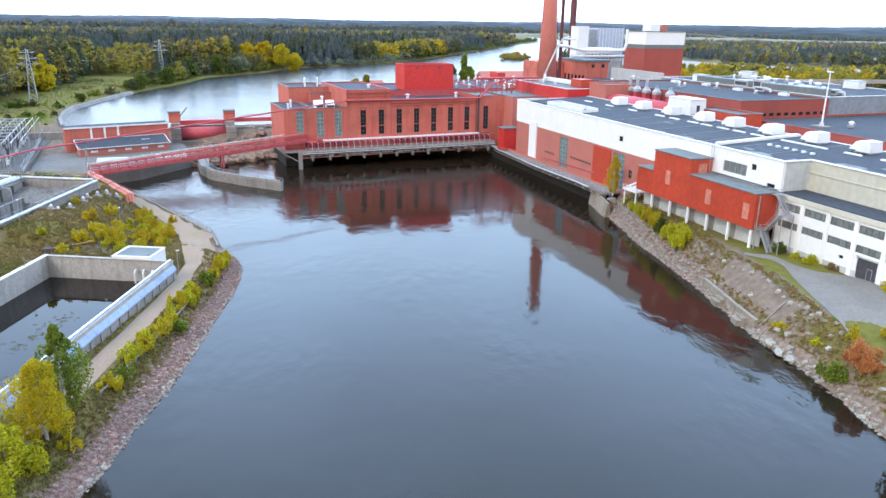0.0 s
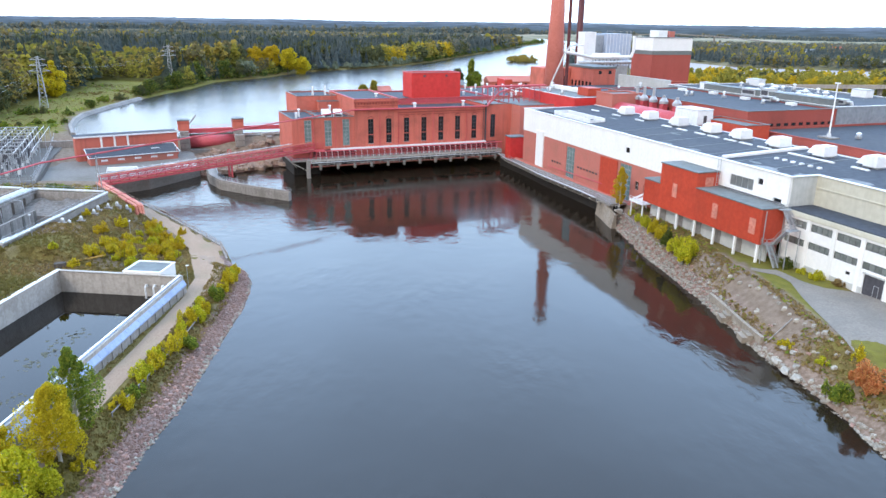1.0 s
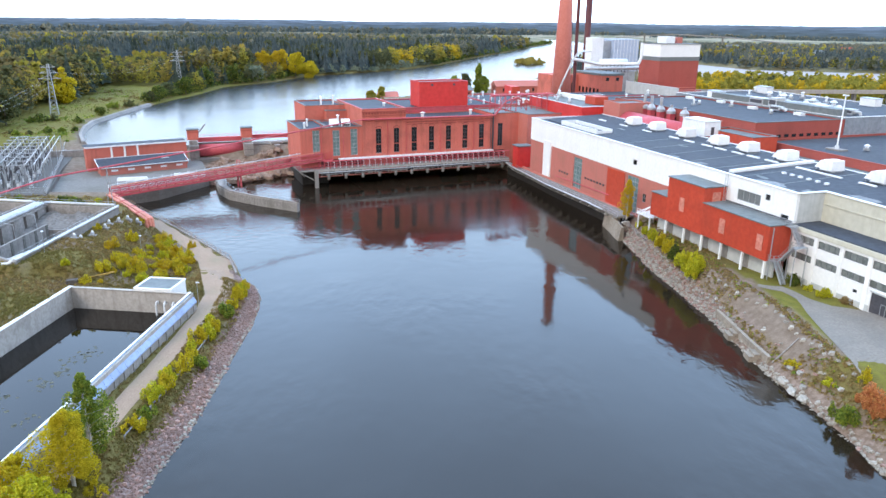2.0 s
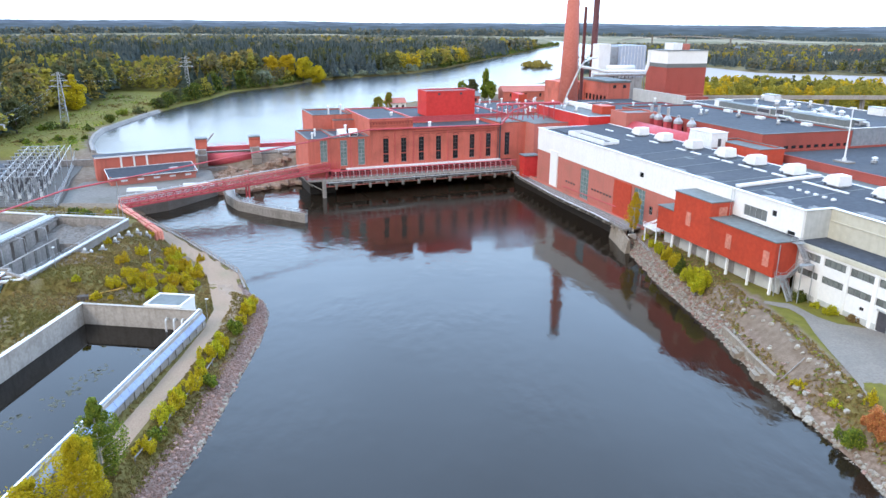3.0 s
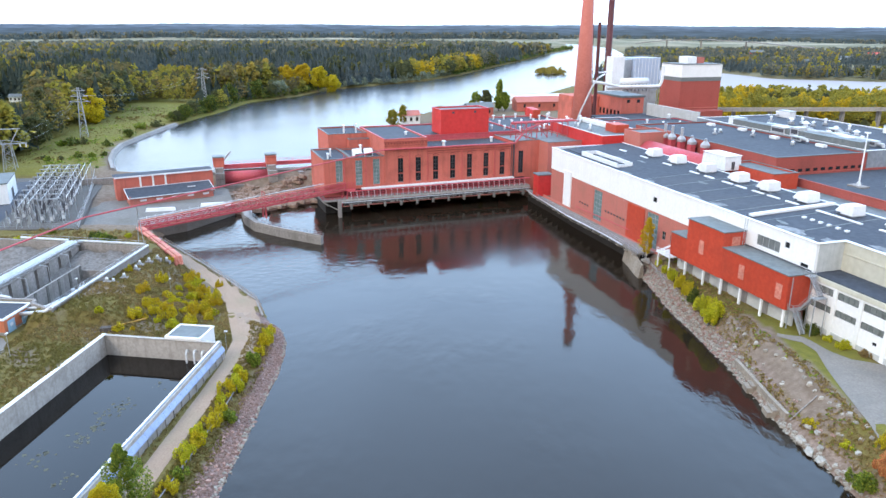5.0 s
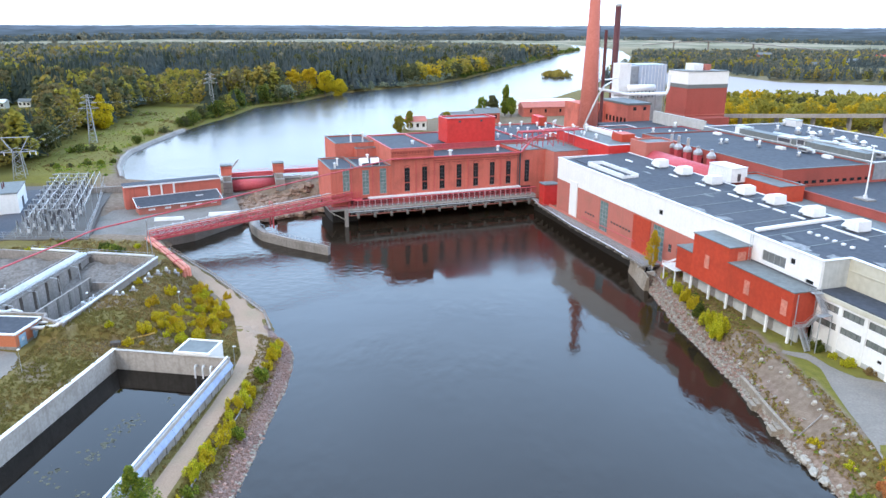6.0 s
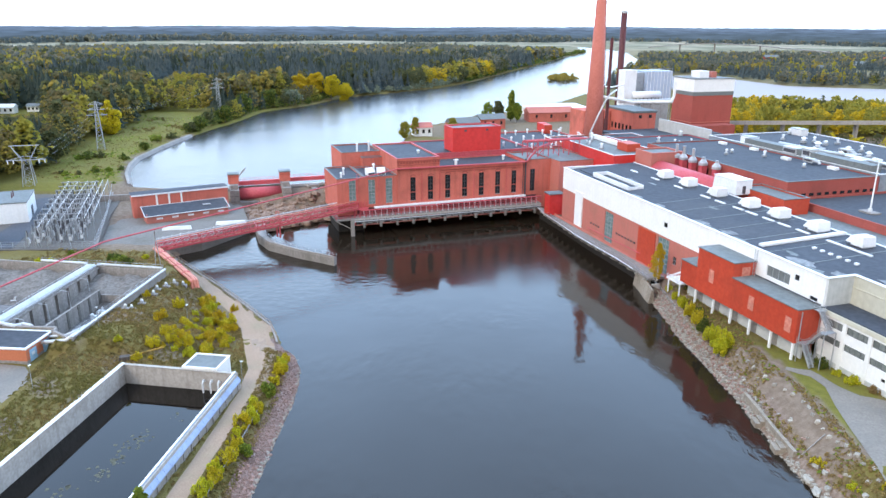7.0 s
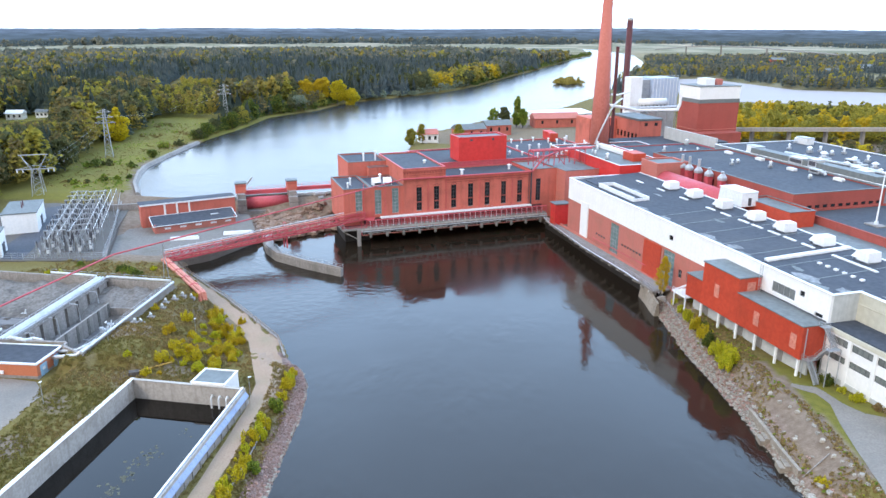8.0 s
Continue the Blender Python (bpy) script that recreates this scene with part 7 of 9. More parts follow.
for (x0, y0, x1, y1) in ((-127.8, 187.0, -153.8, 247.1), (-127.2, 190.5, -150.4, 247.4), (-126.0, 194.7, -147.6, 248.6), (-122.0, 196.3, -144.8, 249.7), (-120.5, 198.3, -143.0, 250.8), (-119.1, 200.3, -141.1, 251.0)):
    bus = thing("busbar", "long pale tubular busbar across the switchyard", "busbar", Matrix(), group="busbars")
    part("tube", Shape().rod((x0, y0, 10.5), (x1, y1, 10.5), 0.085, n=8), SILVER, bus)
    for t in (0.02, 0.35, 0.68, 0.98):
        px_, py_ = x0 + (x1 - x0) * t, y0 + (y1 - y0) * t
        part("support", Shape().rod((px_, py_, 4.1), (px_, py_, 9.2), 0.1, n=6), STEEL, bus)
        part("insulator", Shape().rod((px_, py_, 9.2), (px_, py_, 10.4), 0.17, 0.12, 8), STEEL, bus)
brk = thing("circuit_breaker", "dark switchgear column on a grey steel frame", "circuit breaker", pose(-123, 194, 4.1, 0, 0, 24), group="circuit breakers")
part("frame", Shape().box(-0.5, -0.36, -0.3, 0.3, 0, 2.2).box(0.36, 0.5, -0.3, 0.3, 0, 2.2).box(-0.6, 0.6, -0.35, 0.35, 2.2, 2.4), STEEL, brk)
for x in (-0.35, 0.35):
    part("insulator", Shape().rod((x, 0, 2.4), (x * 1.8, 0, 4.6), 0.17, 0.11, 8), DOOR_GREY if x > 0 else STEEL, brk, "ribbed insulator")
part("control_box", Shape().box(-0.35, 0.35, -0.55, -0.3, 0.8, 1.9), WHITE_METAL, brk)
sr = random.Random(19)
for i in range(10):
    for j in range(6):
        copy_thing(brk, pose(-121 - 2.35 * i - 2.4 * j + sr.uniform(-0.4, 0.4), 196 + 5.5 * i - 1.2 * j + sr.uniform(-0.6, 0.6), 4.1, 0, 0, 24 + 90 * (j % 2)))
for (x, y, w, d2, h) in ((-150, 189, 12, 9, 7.0), (-157.5, 221, 10, 19, 6.5), (-168, 203, 9, 10, 6.0)):
    tb = thing("transformer_house", "white flat-roofed transformer house by the switchyard", "transformer house", pose(x, y, 4.1, 0, 0, 26), group="transformer houses")
    part("wall", Shape().box(-w / 2, w / 2, -d2 / 2, d2 / 2, -0.2, h), WHITE, tb)
    part("roof", Shape().box(-w / 2 - 0.2, w / 2 + 0.2, -d2 / 2 - 0.2, d2 / 2 + 0.2, h, h + 0.3), ROOF_GREY, tb)
    part("bay", Shape().box(w / 2, w / 2 + 0.05, -2, 2, 0, 3.6), DOOR_GREY, tb)
    part("bushing", Shape().rod((0, -1.5, h), (0, -1.5, h + 2.2), 0.25, 0.12, 8).rod((0, 1.5, h), (0, 1.5, h + 2.2), 0.25, 0.12, 8), MAROON, tb)
ya = Shape().prism([(-147, 186), (-136, 187), (-152, 232), (-160, 250), (-166, 246), (-153, 214)], 4.0, 4.21)
solo("pavement_transformer_bay", ya, surface("dark_bay_asphalt", (0.05, 0.055, 0.07), (0.085, 0.09, 0.105), 0.85, grain=2, blotch=0.2), "dark asphalt strip beside the transformer houses", "pavement", kind="structure")
yf = thing("yard_fence", "grey steel mesh fence round the switchyard", "fence", Matrix())
railing(yf, [(-165, 184, 4.1), (-113.5, 189.5, 4.1), (-128, 224, 4.1), (-148, 266, 4.1)], 1.9, 3.2, STEEL, rails=3, post=0.1, rail=0.06)
part("plinth", slab(Vector((-113.0, 189.0, 0)), Vector((-147.5, 266.5, 0)), 0.4, 2.5, 4.7, 1), CONCRETE, yf, "low concrete plinth")

# ---------------------------------------------------------------- track fence and lamps
tf = thing("track_fence", "rusty steel fence along the gravel track", "fence", Matrix())
railing(tf, [(x, y, 1.05) for x, y in ((-45.5, 138.3), (-49.3, 146.0), (-59.0, 157.3), (-71.0, 170.8), (-84.1, 184.3), (-94.2, 194.9))], 1.0, 2.4, surface("rusty_steel", (0.2, 0.13, 0.09), (0.34, 0.26, 0.2), 0.7, metal=0.2), rails=3, post=0.08, rail=0.05)
quay_l = thing("left_quay_wall", "grey concrete quay wall below the gravel track", "quay wall", Matrix())
ql = [(-45.2, 137.6), (-49.0, 146.1), (-58.7, 157.5), (-70.7, 171.0), (-83.8, 184.5), (-94.5, 195.5)]
for a, b in zip(ql, ql[1:]):
    part("wall", slab(Vector((*a, 0)), Vector((*b, 0)), 0.45, -3.5, 1.06, -1), CONCRETE, quay_l)
lf = thing("bank_guard_rail", "low timber guard rail beside the gravel track", "guard rail", Matrix())
railing(lf, [(x + 0.5, y, height_at(x + 0.5, y)) for x, y in ((-40.6, 75), (-40.3, 87), (-40.3, 99), (-40.6, 110))], 0.8, 2.5, CONCRETE, rails=1, post=0.14, rail=0.14)
yr = thing("yard_guard_rail", "low pale guard rail beside the asphalt yard", "guard rail", Matrix())
railing(yr, [(-77.8, 80, 5.1), (-77.2, 92, 5.1), (-77.4, 100, 5.1), (-78.6, 109.3, 5.1)], 0.8, 2.5, CONCRETE, rails=1, post=0.14, rail=0.16)
lampp = thing("path_lamp", "slim grey lamp post with a white lamp head", "lamp post", pose(-46.0, 117.5, 2.0), group="path lamps")
part("pole", Shape().rod((0, 0, 0), (0, 0, 4.2), 0.05, 0.04, 8), STEEL, lampp)
part("lamp_head", Shape().box(-0.15, 0.4, -0.14, 0.14, 4.2, 4.32), WHITE_METAL, lampp)
for x, y in ((-77.0, 104), (-77.2, 126), (-65.5, 140)):
    copy_thing(lampp, pose(x, y, height_at(x, y), 0, 0, 90))

# ---------------------------------------------------------------- pylons and wires


def pylon(x, y, z, h, yaw):
    p = thing("power_pylon", "grey steel lattice power pylon with cross arms", "pylon", pose(x, y, z, 0, 0, yaw), group="power pylons")
    w = h * 0.075
    for sx, sy in ((-1, -1), (1, -1), (1, 1), (-1, 1)):
        part("leg", Shape().bar((sx * w, sy * w, 0), (sx * 0.35, sy * 0.35, h), 0.2), STEEL, p)
    b = Shape()
    zs = [h * k / 12 for k in range(13)]
    for za, zb in zip(zs, zs[1:]):
        fa, fb = w + (0.35 - w) * za / h, w + (0.35 - w) * zb / h
        for (ax, ay), (bx, by) in (((-1, -1), (1, -1)), ((1, -1), (1, 1)), ((1, 1), (-1, 1)), ((-1, 1), (-1, -1))):
            b.bar((ax * fa, ay * fa, za), (bx * fb, by * fb, zb), 0.1).bar((bx * fa, by * fa, za), (ax * fb, ay * fb, zb), 0.1)
    part("bracing", b, STEEL, p)
    for k, L in ((0.72, 4.6), (0.83, 3.8), (0.94, 3.0)):
        part("cross_arm", Shape().bar((-L, 0, h * k), (L, 0, h * k), 0.3).bar((-L, 0, h * k), (0, 0, h * k + 1.4), 0.16).bar((L, 0, h * k), (0, 0, h * k + 1.4), 0.16), STEEL, p)
        for sx in (-1, 1):
            part("insulator", Shape().rod((sx * L, 0, h * k), (sx * L, 0, h * k - 1.2), 0.15, n=6), MAROON, p)
    return p


pylon(-192.0, 340.0, 6.0, 23.5, 25)
pylon(-187.0, 486.0, 6.5, 24.0, 20)
low_p = thing("power_pylon", "low wide portal pylon of grey steel lattice", "pylon", pose(-178, 261, 5.0, 0, 0, 20), group="power pylons")
for sx, sy in ((-1, -1), (1, -1), (1, 1), (-1, 1)):
    part("leg", Shape().bar((sx * 2.2, sy * 2.2, -1), (sx * 1.3, sy * 0.8, 10.5), 0.22).bar((sx * 1.3, sy * 0.8, 10.5), (sx * 4.6, 0, 16), 0.18), STEEL, low_p)
lpb = Shape()
for k in range(5):
    za, zb = -0.6 + k * 2.2, 1.6 + k * 2.2
    wa, wb = 2.2 - 0.9 * (za + 1) / 11.5, 2.2 - 0.9 * (zb + 1) / 11.5
    for sy in (-1, 1):
        lpb.bar((-wa, sy * wa * 0.9, za), (wb, sy * wb * 0.9, zb), 0.1).bar((wa, sy * wa * 0.9, za), (-wb, sy * wb * 0.9, zb), 0.1)
part("bracing", lpb, STEEL, low_p)
part("cross_arm", Shape().bar((-6.8, 0, 10.5), (6.8, 0, 10.5), 0.32).bar((-6.8, 0, 10.5), (0, 0, 12.0), 0.16).bar((6.8, 0, 10.5), (0, 0, 12.0), 0.16).bar((-5.2, 0, 16), (5.2, 0, 16), 0.3), STEEL, low_p)
for x in (-6.4, -4.4, 4.4, 6.4):
    part("insulator", Shape().rod((x, 0, 10.5), (x, 0, 9.2), 0.2, n=6), WHITE_METAL, low_p)


def wire(a, b, sag, owner):
    a, b = Vector(a), Vector(b)
    pts = [a.lerp(b, k / 10) - Vector((0, 0, sag * 4 * (k / 10) * (1 - k / 10))) for k in range(11)]
    side_w = Vector((b.y - a.y, a.x - b.x, 0)).normalized() * 0.018
    up_w = Vector((0, 0, 0.018))
    ring = [p + o for p in pts for o in (side_w, up_w, -side_w, -up_w)]
    part("wire", Shape().add(ring, [(4 * i + k, 4 * i + (k + 1) % 4, 4 * i + 4 + (k + 1) % 4, 4 * i + 4 + k) for i in range(len(pts) - 1) for k in range(4)]), STEEL, owner)


ln_a = thing("power_line", "thin power line wires between the pylons", "power line", Matrix())
for o in (-4.2, -1.5, 1.5, 4.2):
    wire((-192 + o * 0.8, 340, 25.5 - abs(o) * 0.8), (-178 + o * 1.2, 261, 15.5), 1.6, ln_a)
for o in (-3.4, 3.4):
    wire((-192 + o, 340, 26), (-187 + o, 486, 27), 5.0, ln_a)

# ---------------------------------------------------------------- trees
RND = random.Random(7)


def leaf_cloud(s, lobes, count, size, rnd, flat=0.75):
    """Small crossing leaf sprays scattered through the lobes of a crown, denser towards the outside."""
    for _ in range(count):
        cx, cy, cz, rx, rz = lobes[rnd.randrange(len(lobes))]
        a, t = rnd.uniform(0, 6.283), rnd.uniform(-1, 1)
        r = rnd.uniform(0.35, 1.0) ** 0.5
        h = math.sqrt(1 - t * t)
        c = Vector((cx + rx * r * h * math.cos(a), cy + rx * r * h * math.sin(a), cz + rz * r * t))
        k = size * rnd.uniform(0.6, 1.35)
        q = Euler((rnd.uniform(0, 6.28), rnd.uniform(0, 6.28), rnd.uniform(0, 6.28))).to_matrix()
        x, y, z = q @ Vector((k, 0, 0)), q @ Vector((0, k * flat, 0)), q @ Vector((0, 0, k * 0.6))
        s.add([c - x - y * 0.3, c - y + z * 0.5, c + x * 0.9 - y * 0.2, c + y + x * 0.2 - z * 0.3, c - x * 0.5 + y * 0.7, c + z], [(0, 1, 2, 5), (2, 3, 4, 5), (0, 5, 4)])


def tree(name, label, x, y, z, height, width, leaf, bark, count, size, kind="round", group="", seed=1, stems=1):
    rnd = random.Random(seed)
    t = thing(name, label, "bush" if stems > 1 else "tree", pose(x, y, z, 0, 0, rnd.uniform(0, 360)), group=group)
    tr = Shape()
    lobes = []
    if stems > 1:
        for k in range(stems * 2):
            a, r = rnd.uniform(0, 6.28), width * rnd.uniform(0.02, 0.5)
            hx, hy, hz = r * math.cos(a), r * math.sin(a), height * rnd.uniform(0.45, 1.0) * (1.05 - 0.7 * (r / width))
            tr.rod((hx * 0.2, hy * 0.2, -0.2), (hx, hy, hz), 0.05, 0.02, 5)
            lobes.append((hx * 0.9, hy * 0.9, hz * 0.55, width * rnd.uniform(0.07, 0.15), hz * rnd.uniform(0.4, 0.55)))
    else:
        r0 = height * 0.017 + 0.06
        top = Vector((rnd.uniform(-0.03, 0.03) * height, rnd.uniform(-0.03, 0.03) * height, height * 0.93))
        mid_p = top * 0.5 + Vector((rnd.uniform(-0.02, 0.02) * height, rnd.uniform(-0.02, 0.02) * height, 0))
        tr.rod((0, 0, -0.4), mid_p, r0, r0 * 0.6, 8).rod(mid_p, top, r0 * 0.6, r0 * 0.15, 7)
        nb = 30
        low_f = {"round": 0.16, "column": 0.12, "drop": 0.07, "birch": 0.1}[kind]
        for k in range(nb):
            f = low_f + (0.95 - low_f) * k / (nb - 1)
            p = top * f if f > 0.5 else mid_p * (f * 2)
            a = k * 2.4 + rnd.uniform(-0.4, 0.4)
            g = (f - low_f) / (1 - low_f)
            prof = {"round": math.sin(math.pi * (0.12 + 0.86 * g)) ** 0.75, "column": 0.8 * math.sin(math.pi * (0.15 + 0.83 * g)) ** 0.6, "drop": min(1, (1.03 - g) * 1.3) * (0.75 + 0.25 * min(1, g * 5)), "birch": math.sin(math.pi * (0.2 + 0.78 * g ** 0.85)) ** 0.9}[kind]
            L = width * 0.5 * max(0.1, prof) * rnd.uniform(0.5, 1.08)
            q = p + Vector((math.cos(a) * L, math.sin(a) * L, L * rnd.uniform(0.0, 0.7)))
            tr.rod(p, q, r0 * 0.3 * (1.1 - f), 0.015, 5)
            s1 = max(0.04 * height, L * 0.48) * rnd.uniform(0.75, 1.15)
            lobes.append((q.x * 0.74 + p.x * 0.26, q.y * 0.74 + p.y * 0.26, q.z * 0.8 + p.z * 0.2 - (0.3 * s1 if kind == "birch" else 0), s1, s1 * (rnd.uniform(1.1, 1.6) if kind == "birch" else rnd.uniform(0.7, 1.1))))
        lobes.append((top.x, top.y, top.z * 0.97, width * 0.1, height * 0.06))
    part("trunk" if stems == 1 else "stem", tr, bark, t)
    cr = Shape()
    leaf_cloud(cr, lobes, count, size, rnd)
    part("crown", cr, leaf, t)
    return t


# birches on the near bank
tree("birch_tree", "green-leaved birch with a slender pale trunk on the bank", -42.0, 70.8, 2.0, 11.4, 5.6, LEAF_BIRCH, BIRCH_BARK, 11000, 0.11, "birch", "bank birches", 3)
tree("birch_tree", "yellow autumn birch with a pale trunk on the bank", -41.3, 65.6, 1.9, 10.0, 6.2, LEAF_YELLOW, BIRCH_BARK, 12000, 0.11, "birch", "bank birches", 4)
tree("birch_tree", "yellow-green young birch growing at the bank edge", -42.0, 60.0, 1.9, 5.6, 5.2, LEAF_LIME, BIRCH_BARK, 3600, 0.14, "birch", "bank birches", 5)
tree("birch_tree", "golden low birch at the track edge", -45.4, 62.5, 2.1, 6.0, 5.5, LEAF_YELLOW, BIRCH_BARK, 3600, 0.14, "birch", "bank birches", 6)
tree("bank_bush", "yellow bush among the bank stones", -39.0, 65.8, 1.3, 1.8, 3.0, LEAF_YELLOW, BARK, 700, 0.13, seed=7, stems=6, group="bank bushes")
for k, (x, y, h, w, m_) in enumerate(((-43.6, 57.0, 4.6, 4.8, LEAF_YELLOW), (-41.2, 56.6, 3.6, 4.4, LEAF_LIME), (-44.6, 59.6, 4.2, 4.0, LEAF_YELLOW), (-42.4, 54.6, 4.0, 4.6, LEAF_LIME), (-40.2, 61.4, 2.6, 3.0, LEAF_LIME))):
    tree("birch_tree", "low bushy yellow birch at the bank edge", x, y, height_at(x, y) - 0.1, h, w, m_, BIRCH_BARK, 3000, 0.13, "birch", "bank birches", 410 + k)
# row of bushes between track and stones
for k, (x, y) in enumerate([(-41.4, 128.5), (-41.0, 126.2), (-40.7, 122.9), (-40.5, 119.4), (-40.3, 114.5), (-40.1, 107.9), (-41.2, 109.3), (-41.0, 103.1), (-40.7, 100.0), (-38.9, 96.4), (-40.3, 96.9), (-40.8, 89.7), (-40.4, 87.6), (-40.4, 84.3), (-39.7, 80.2), (-39.9, 77.4), (-40.0, 105.4), (-39.8, 93.0)]):
    h = RND.uniform(2.2, 3.6)
    lf_m = (LEAF_YELLOW, LEAF_LIME, LEAF_YELLOW, LEAF_LIME, LEAF_BIRCH)[k % 5] if k not in (2, 3) else LEAF_YELLOW
    tree("bank_bush", "leafy autumn bush at the track edge above the stones", x, y, height_at(x, y) - 0.1, h, h * 1.25, lf_m, BARK, int(480 * h), 0.13, seed=20 + k, stems=6, group="bank bushes")
for k in range(11):
    x, y = RND.uniform(-118, -88), RND.uniform(167, 186)
    h = RND.uniform(1.2, 2.6)
    tree("slope_bush", "dark green scrub bush behind the tank", x, y, height_at(x, y) - 0.1, h, h * 1.5, (LEAF_GREEN, LEAF_BIRCH, LEAF_LIME)[k % 3], BARK, int(380 * h), 0.16, seed=300 + k, stems=8, group="scrub bushes")
for k, (x, y, h) in enumerate([(-184, 314, 4.6), (-180, 317, 3.6), (-188, 313, 3.2), (-167, 313, 3.4), (-172, 376, 4.8), (-176, 367, 4.2), (-171, 405, 4.5), (-174, 418, 4.0), (-160, 287, 2.2), (-165, 284, 2.4), (-169, 280, 2.0), (-173, 277, 2.2), (-157, 291, 2.0), (-177, 281, 1.8), (-168, 291, 1.8)]):
    tree("lawn_bush", "rounded shrub standing on the riverside lawn", x, y, height_at(x, y) - 0.1, h, h * 1.6, (LEAF_GREEN, LEAF_WOOD, LEAF_BIRCH)[k % 3], BARK, 420, 0.3, seed=330 + k, stems=9, group="lawn shrubs")
# bushes on the grass slope
pts = [(-57.4, 141.6), (-62.3, 149.0), (-65.7, 149.5), (-63.4, 134.5), (-68.7, 134.5), (-54.5, 131.1), (-56.4, 143.0), (-70.2, 146.2), (-71.1, 121.4), (-63.9, 119.4), (-66.4, 118.9), (-61.3, 141.2), (-65.1, 143.0), (-54.2, 134.2), (-60.6, 154.0), (-65.5, 157.4), (-68.3, 158.9), (-76.9, 145.9), (-61.8, 129.0), (-57.7, 134.9), (-65.3, 129.2), (-63.9, 124.6), (-59.0, 144.5), (-60.5, 138.0), (-63.0, 145.5), (-58.5, 146.8), (-56.0, 137.8), (-60.0, 150.5), (-67.0, 153.2), (-66.8, 140.5), (-59.6, 131.5), (-74.2, 160.2)]
extra = []
while len(extra) < 46:
    x, y = RND.uniform(-70, -53), RND.uniform(123, 160)
    if x < -54.5 - max(0, y - 140) * 0.75 and x > -66 - max(0, y - 140) * 0.35:
        extra.append((x, y))
pts += extra
for k, (x, y) in enumerate(pts):
    h = RND.uniform(1.2, 3.0) if k % 3 else RND.uniform(0.8, 1.6)
    tree("slope_bush", "yellowing willow bush on the grass slope", x, y, height_at(x, y) - 0.1, h, h * 1.15, (LEAF_YELLOW, LEAF_GOLD, LEAF_YELLOW, LEAF_LIME, LEAF_GOLD)[k % 5], BARK, int(430 * h), 0.13, seed=60 + k, stems=9, group="slope bushes")
# right bank
for k, (x, y, h, w, lf_m) in enumerate([(46.4, 136.2, 5.6, 5.6, LEAF_LIME), (45.8, 141.0, 4.2, 4.6, LEAF_LIME), (44.9, 148.6, 4.2, 3.8, LEAF_YELLOW), (45.2, 145.2, 4.4, 3.0, LEAF_GREEN), (44.5, 153.2, 3.6, 3.6, LEAF_YELLOW), (44.2, 159.0, 3.4, 3.2, LEAF_LIME), (43.7, 164.2, 2.6, 2.6, LEAF_LIME), (43.4, 169.5, 2.0, 2.2, LEAF_LIME), (45.6, 151, 2.6, 2.6, LEAF_GREEN),
                                        (53.6, 84.4, 4.4, 6.2, LEAF_RUST), (50.8, 85.4, 3.4, 4.4, LEAF_BIRCH), (63.6, 119.4, 2.2, 2.6, LEAF_LIME), (65.9, 116.4, 1.5, 2.4, LEAF_BROWN), (60.7, 125.4, 2.6, 2.8, LEAF_GREEN), (69.6, 106.0, 2.2, 2.8, LEAF_YELLOW), (49.8, 99.0, 1.6, 2.4, LEAF_YELLOW), (52.0, 92.5, 1.3, 2.2, LEAF_LIME), (54.8, 89.4, 2.8, 1.6, LEAF_YELLOW), (59.2, 87.6, 3.6, 3.2, LEAF_YELLOW), (61.5, 84, 4.4, 4.0, LEAF_LIME), (62.4, 122.6, 1.4, 1.8, LEAF_LIME)]):
    lab = {LEAF_RUST: "rust-orange rounded bush on the stony bank", LEAF_GREEN: "green rounded bush on the stony bank"}.get(lf_m, "yellow-green bush on the stony mill bank")
    tree("bank_bush", lab, x, y, height_at(x, y) - 0.15, h, w, lf_m, BARK, int(170 * h * w), 0.14, seed=120 + k, stems=11, group="mill bank bushes")
tree("birch_tree", "slender golden birch growing at the quay", *in_frame(R_FRAME, 63.0, -3.6, 4.3), 10.2, 4.2, LEAF_GOLD, BIRCH_BARK, 3000, 0.15, "birch", seed=11)
tree("willow_tree", "dark green willow overhanging the stony bank", 53.5, 70.5, 2.5, 7.0, 7.0, LEAF_GREEN, BARK, 4000, 0.2, "birch", seed=13)
